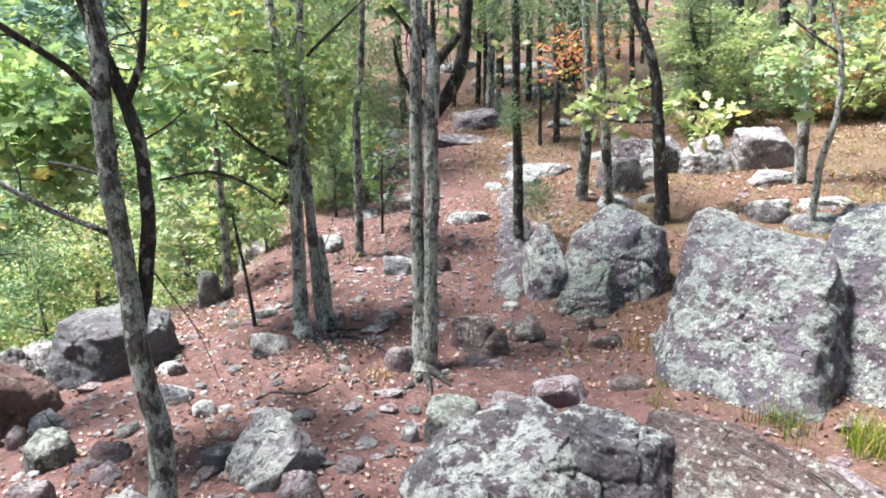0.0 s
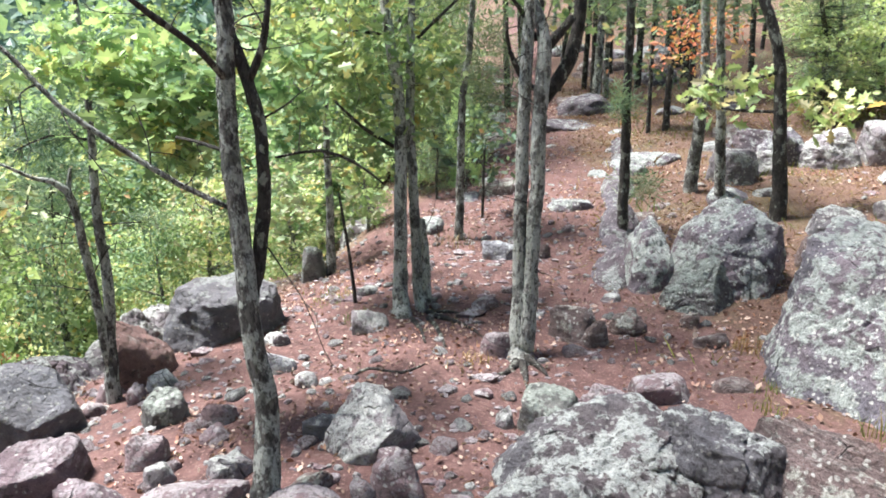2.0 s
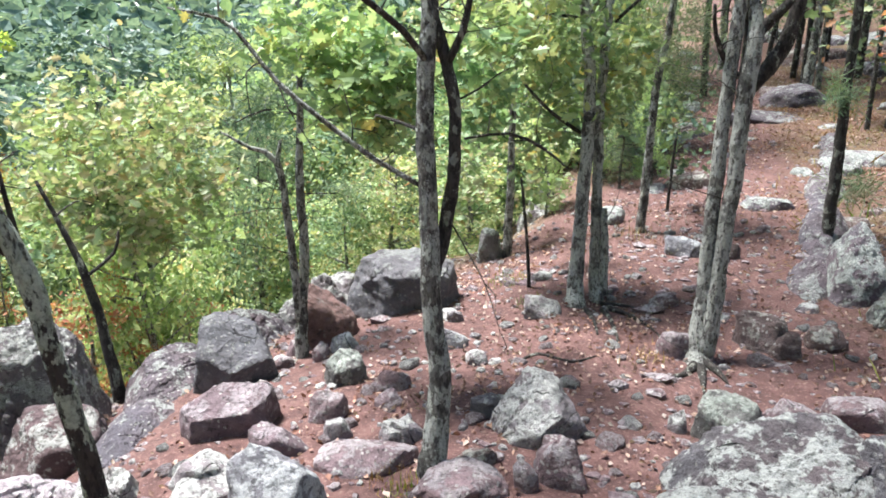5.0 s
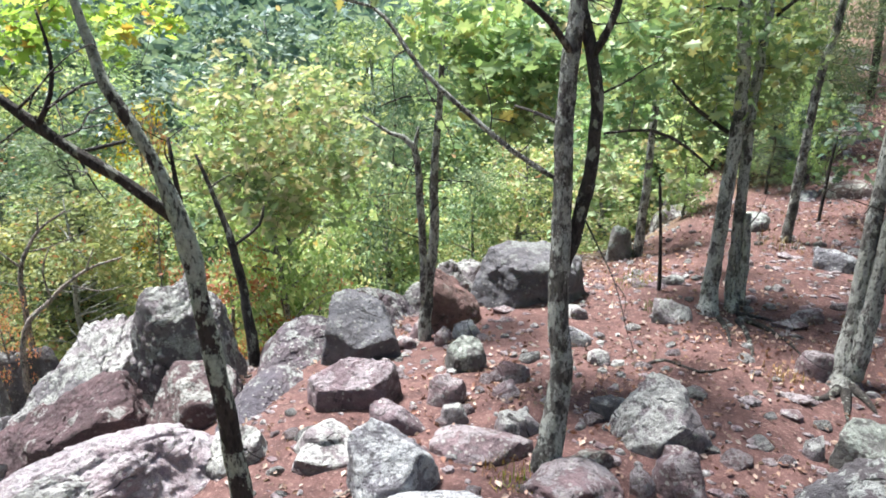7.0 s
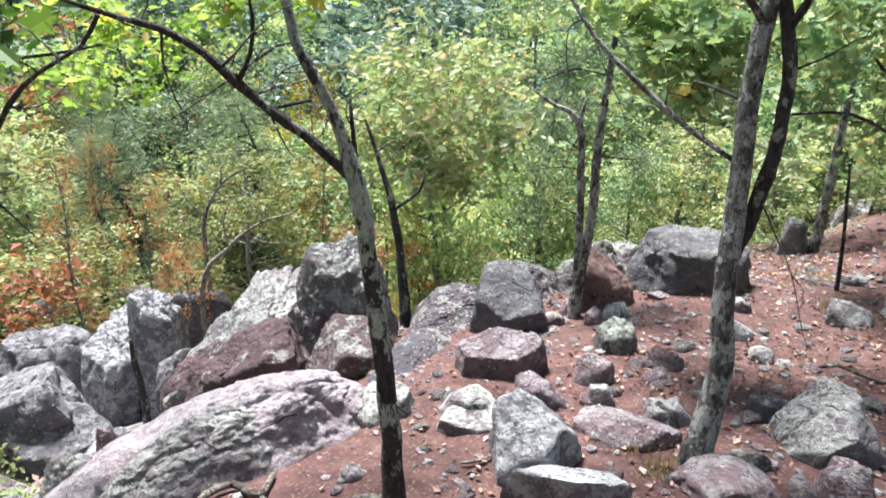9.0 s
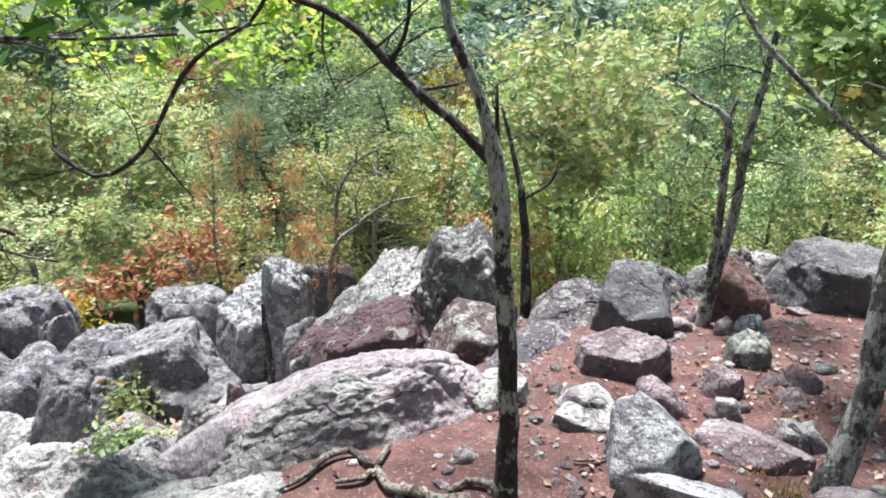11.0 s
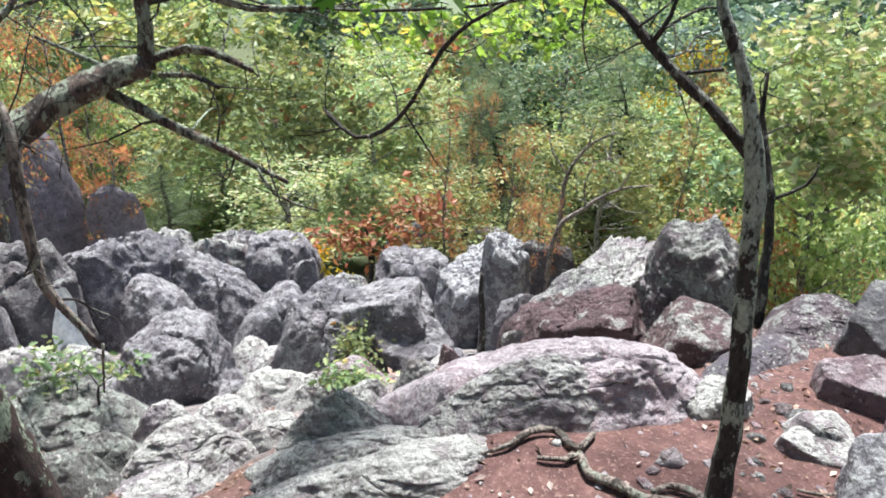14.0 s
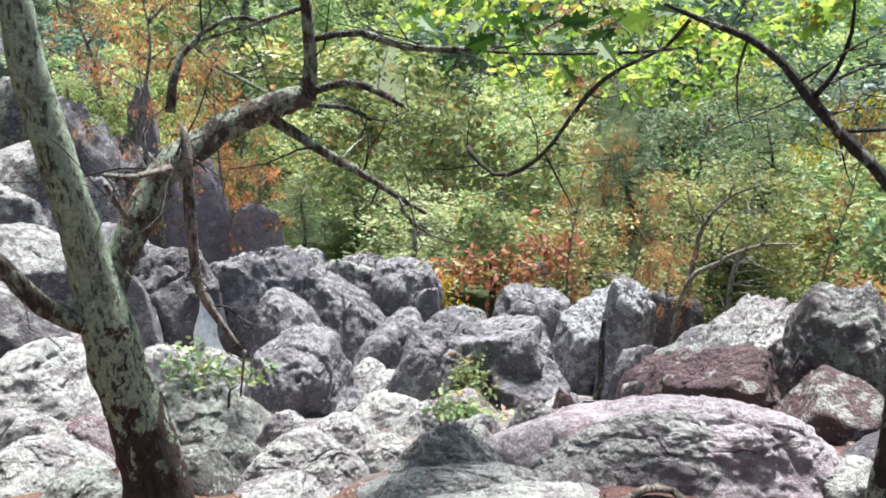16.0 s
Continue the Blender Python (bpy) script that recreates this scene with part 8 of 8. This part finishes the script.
def tuft(x, y, n, tall, spread, material, label):
    g = float(ground_z(x, y)[0])
    a, lean_ = rs.uniform(0, 2 * np.pi, n), np.abs(rs.normal(scale=0.5, size=n))
    h = tall * rs.uniform(0.5, 1.1, n)
    foot = rs.normal(size=(n, 2)) * spread
    w = 0.0022
    d = np.stack([np.cos(a), np.sin(a)], 1)
    pv = np.zeros((n, 5, 3))
    for k_, (t, wk) in enumerate(((0, 1), (0, -1), (0.55, 0.8), (0.55, -0.8), (1, 0))):
        pv[:, k_, :2] = foot + d * (lean_ * h * t**1.8)[:, None] + np.stack([-d[:, 1], d[:, 0]], 1) * w * wk
        pv[:, k_, 2] = h * (t - 0.35 * lean_ * t * t)
    base_ = (np.arange(n) * 5)[:, None]
    f_ = (base_ + np.array([0, 1, 3])).tolist() + (base_ + np.array([0, 3, 2])).tolist() + (base_ + np.array([2, 3, 4])).tolist()
    ob = new("grass_tuft", mesh_from("grass_tuft", pv.reshape(-1, 3), f_, material, False))
    ob.location = (x, y, g - 0.01)
    tagged(ob, label, "grass", "grass tufts", "stuff")

tuft(1.84, 2.62, 120, 0.16, 0.07, grass_blade, "green grass tuft at the foot of the outcrop")
tuft(2.10, 2.40, 160, 0.18, 0.06, grass_blade, "green grass tuft beside pink bedrock")
tuft(1.55, 3.11, 60, 0.06, 0.05, grass_blade, "mossy grass patch below the outcrop")
tuft(1.43, 2.92, 60, 0.06, 0.05, grass_blade, "mossy grass patch below the outcrop")
tuft(-0.78, 4.62, 90, 0.06, 0.08, grass_blade, "thin grass on the clearing's edge")
tuft(1.61, 3.53, 80, 0.10, 0.07, straw_blade, "dry straw grass by the outcrop")
tuft(-0.57, 4.19, 50, 0.10, 0.05, grass_blade, "green weeds beside a pale rock")
tuft(-0.02, 5.64, 70, 0.12, 0.10, straw_blade, "dry grass at the foot of a pine")
tuft(-0.80, 4.69, 90, 0.05, 0.10, grass_blade, "thin green grass in the clearing")
tuft(-0.74, 2.15, 50, 0.07, 0.04, grass_blade, "small green plants among trail rocks")
tuft(-0.84, 2.25, 60, 0.08, 0.06, straw_blade, "dry grass at the slender trunk")
tuft(-2.37, 4.21, 70, 0.10, 0.08, straw_blade, "dry grass between boulders")
tuft(0.74, 2.42, 40, 0.12, 0.04, straw_blade, "dry straw in a bedrock crack")
tuft(0.12, 3.56, 60, 0.07, 0.06, straw_blade, "dry grass at a tree's foot")

# dry grass and needles over the upper slope
at = strewn(30000, 4.8, 13, -48, -8, lambda x, y: 0.9 - 0.9 * trail_amount(x, y))
v, f = scatter((np.array([(-0.035, 0, 0), (0.035, 0, 0), (0.02, 0.5, 0.4), (0, 1, 0.6)]), [[0, 1, 2], [0, 2, 3]]), at, 0.045, rs, 0.75, 0.4)
tagged(new("dry_grass", mesh_from("dry_grass", v, f, straw_blade, False)), "sparse dry grass and pine needles on the slope", "grass", kind="stuff")

# green grass among the needles of the slope
at = strewn(26000, 3.6, 11, -50, -12, lambda x, y: np.clip(-0.1 + 1.5 * perlin(np.stack([x * 1.1, y * 1.1, 0 * x + 8], 1)), 0, 1) * (1 - trail_amount(x, y)))
v, f = scatter((np.array([(-0.04, 0, 0), (0.04, 0, 0), (0.02, 0.3, 0.6), (0, 0.6, 1.0)]), [[0, 1, 2], [0, 2, 3]]), at, 0.07, rs, 0.8, 0.35)
tagged(new("grass", mesh_from("grass", v, f, grass_blade, False)), "patches of thin green grass on the slope", "grass", kind="stuff")

# ---- roots ----
def roots(label, lines):
    base_ = None
    for pts in lines:
        x, y = pts[0][:2]
        if base_ is None:
            base_ = new("roots")
            g0 = np.array([x, y, float(ground_z(x, y)[0])])
            base_.location = g0
            tagged(base_, label, "roots")
        q = []
        for px_, py_, lift, rad in pts:
            q.append((px_ - g0[0], py_ - g0[1], float(ground_z(px_, py_)[0]) + lift * (1.0 if "slab" in label else 0.25) - g0[2], rad * 0.8))
        v_, f_, _ = tube_data(q, 9, 0.04, 0.1, 3)
        part("root", mesh_from("root", v_, f_, bark_dead if "slab" in label else bark_dark), base_)

roots("twisting grey tree roots over red dirt near the slab", [[(-1.95, 0.88, 0.018, 0.009), (-1.92, 0.98, 0.022, 0.013), (-1.94, 1.08, 0.026, 0.018), (-1.93, 1.18, 0.026, 0.018), (-1.80, 1.20, 0.026, 0.018), (-1.90, 1.34, 0.020, 0.012)], [(-1.81, 1.04, 0.020, 0.011), (-1.76, 1.13, 0.024, 0.015), (-1.77, 1.19, 0.028, 0.020), (-1.65, 1.16, 0.029, 0.021), (-1.57, 1.21, 0.030, 0.023), (-1.47, 1.23, 0.032, 0.024), (-1.41, 1.31, 0.032, 0.024)], [(-1.49, 1.29, 0.021, 0.012), (-1.49, 1.37, 0.023, 0.015), (-1.42, 1.42, 0.025, 0.017), (-1.37, 1.41, 0.027, 0.018)], [(-1.33, 1.75, 0.016, 0.007), (-1.28, 1.80, 0.018, 0.009), (-1.27, 1.86, 0.016, 0.007)]])
roots("bare brown roots spreading from an oak clump", [[(-0.14, 4.18, 0.031, 0.024), (-0.08, 3.99, 0.025, 0.017), (-0.03, 3.74, 0.020, 0.011), (-0.05, 3.60, 0.014, 0.004)], [(-0.12, 4.23, 0.032, 0.024), (0.02, 4.10, 0.026, 0.018), (0.13, 3.98, 0.020, 0.011), (0.21, 3.81, 0.014, 0.005)], [(-0.24, 4.16, 0.031, 0.024), (-0.17, 3.93, 0.024, 0.015), (-0.14, 3.76, 0.017, 0.007)], [(-0.16, 4.28, 0.032, 0.024), (-0.02, 4.30, 0.023, 0.014), (0.16, 4.17, 0.015, 0.006)]])
roots("dark root across the leaf-strewn dirt", [[(-0.50, 3.40, 0.018, 0.008), (-0.43, 3.49, 0.021, 0.012), (-0.25, 3.42, 0.019, 0.010), (-0.13, 3.51, 0.014, 0.004)]])
roots("flaring roots at the foot of the grey oak", [[(0.41, 3.58, 0.042, 0.035), (0.48, 3.47, 0.029, 0.021), (0.51, 3.39, 0.016, 0.007)], [(0.36, 3.52, 0.041, 0.034), (0.29, 3.40, 0.028, 0.020), (0.21, 3.35, 0.016, 0.007)], [(0.39, 3.51, 0.041, 0.034), (0.39, 3.35, 0.025, 0.017), (0.39, 3.25, 0.016, 0.006)]])

# ---- water ----
wx, wy, wz = WATER_AT
wv, wf = [], []
for i in range(13):
    for j in range(7):
        s, t = i / 12, j / 6 - 0.5
        wv.append((t * (0.10 + 0.22 * s) + 0.02 * math.sin(9 * s + j), -0.25 * s**1.6 + 0.03 * math.sin(5 * j + 3 * s), 0.75 * (1 - s)))
for i in range(12):
    for j in range(6):
        wf.append([i * 7 + j, i * 7 + j + 1, (i + 1) * 7 + j + 1, (i + 1) * 7 + j])
fall = new("water", mesh_from("water", wv, wf, water_mat))
fall.matrix_basis = pose(wx, wy, wz - 0.2, 0, 0, 100)
tagged(fall, "thin white waterfall between dark gorge boulders", "water", kind="structure")
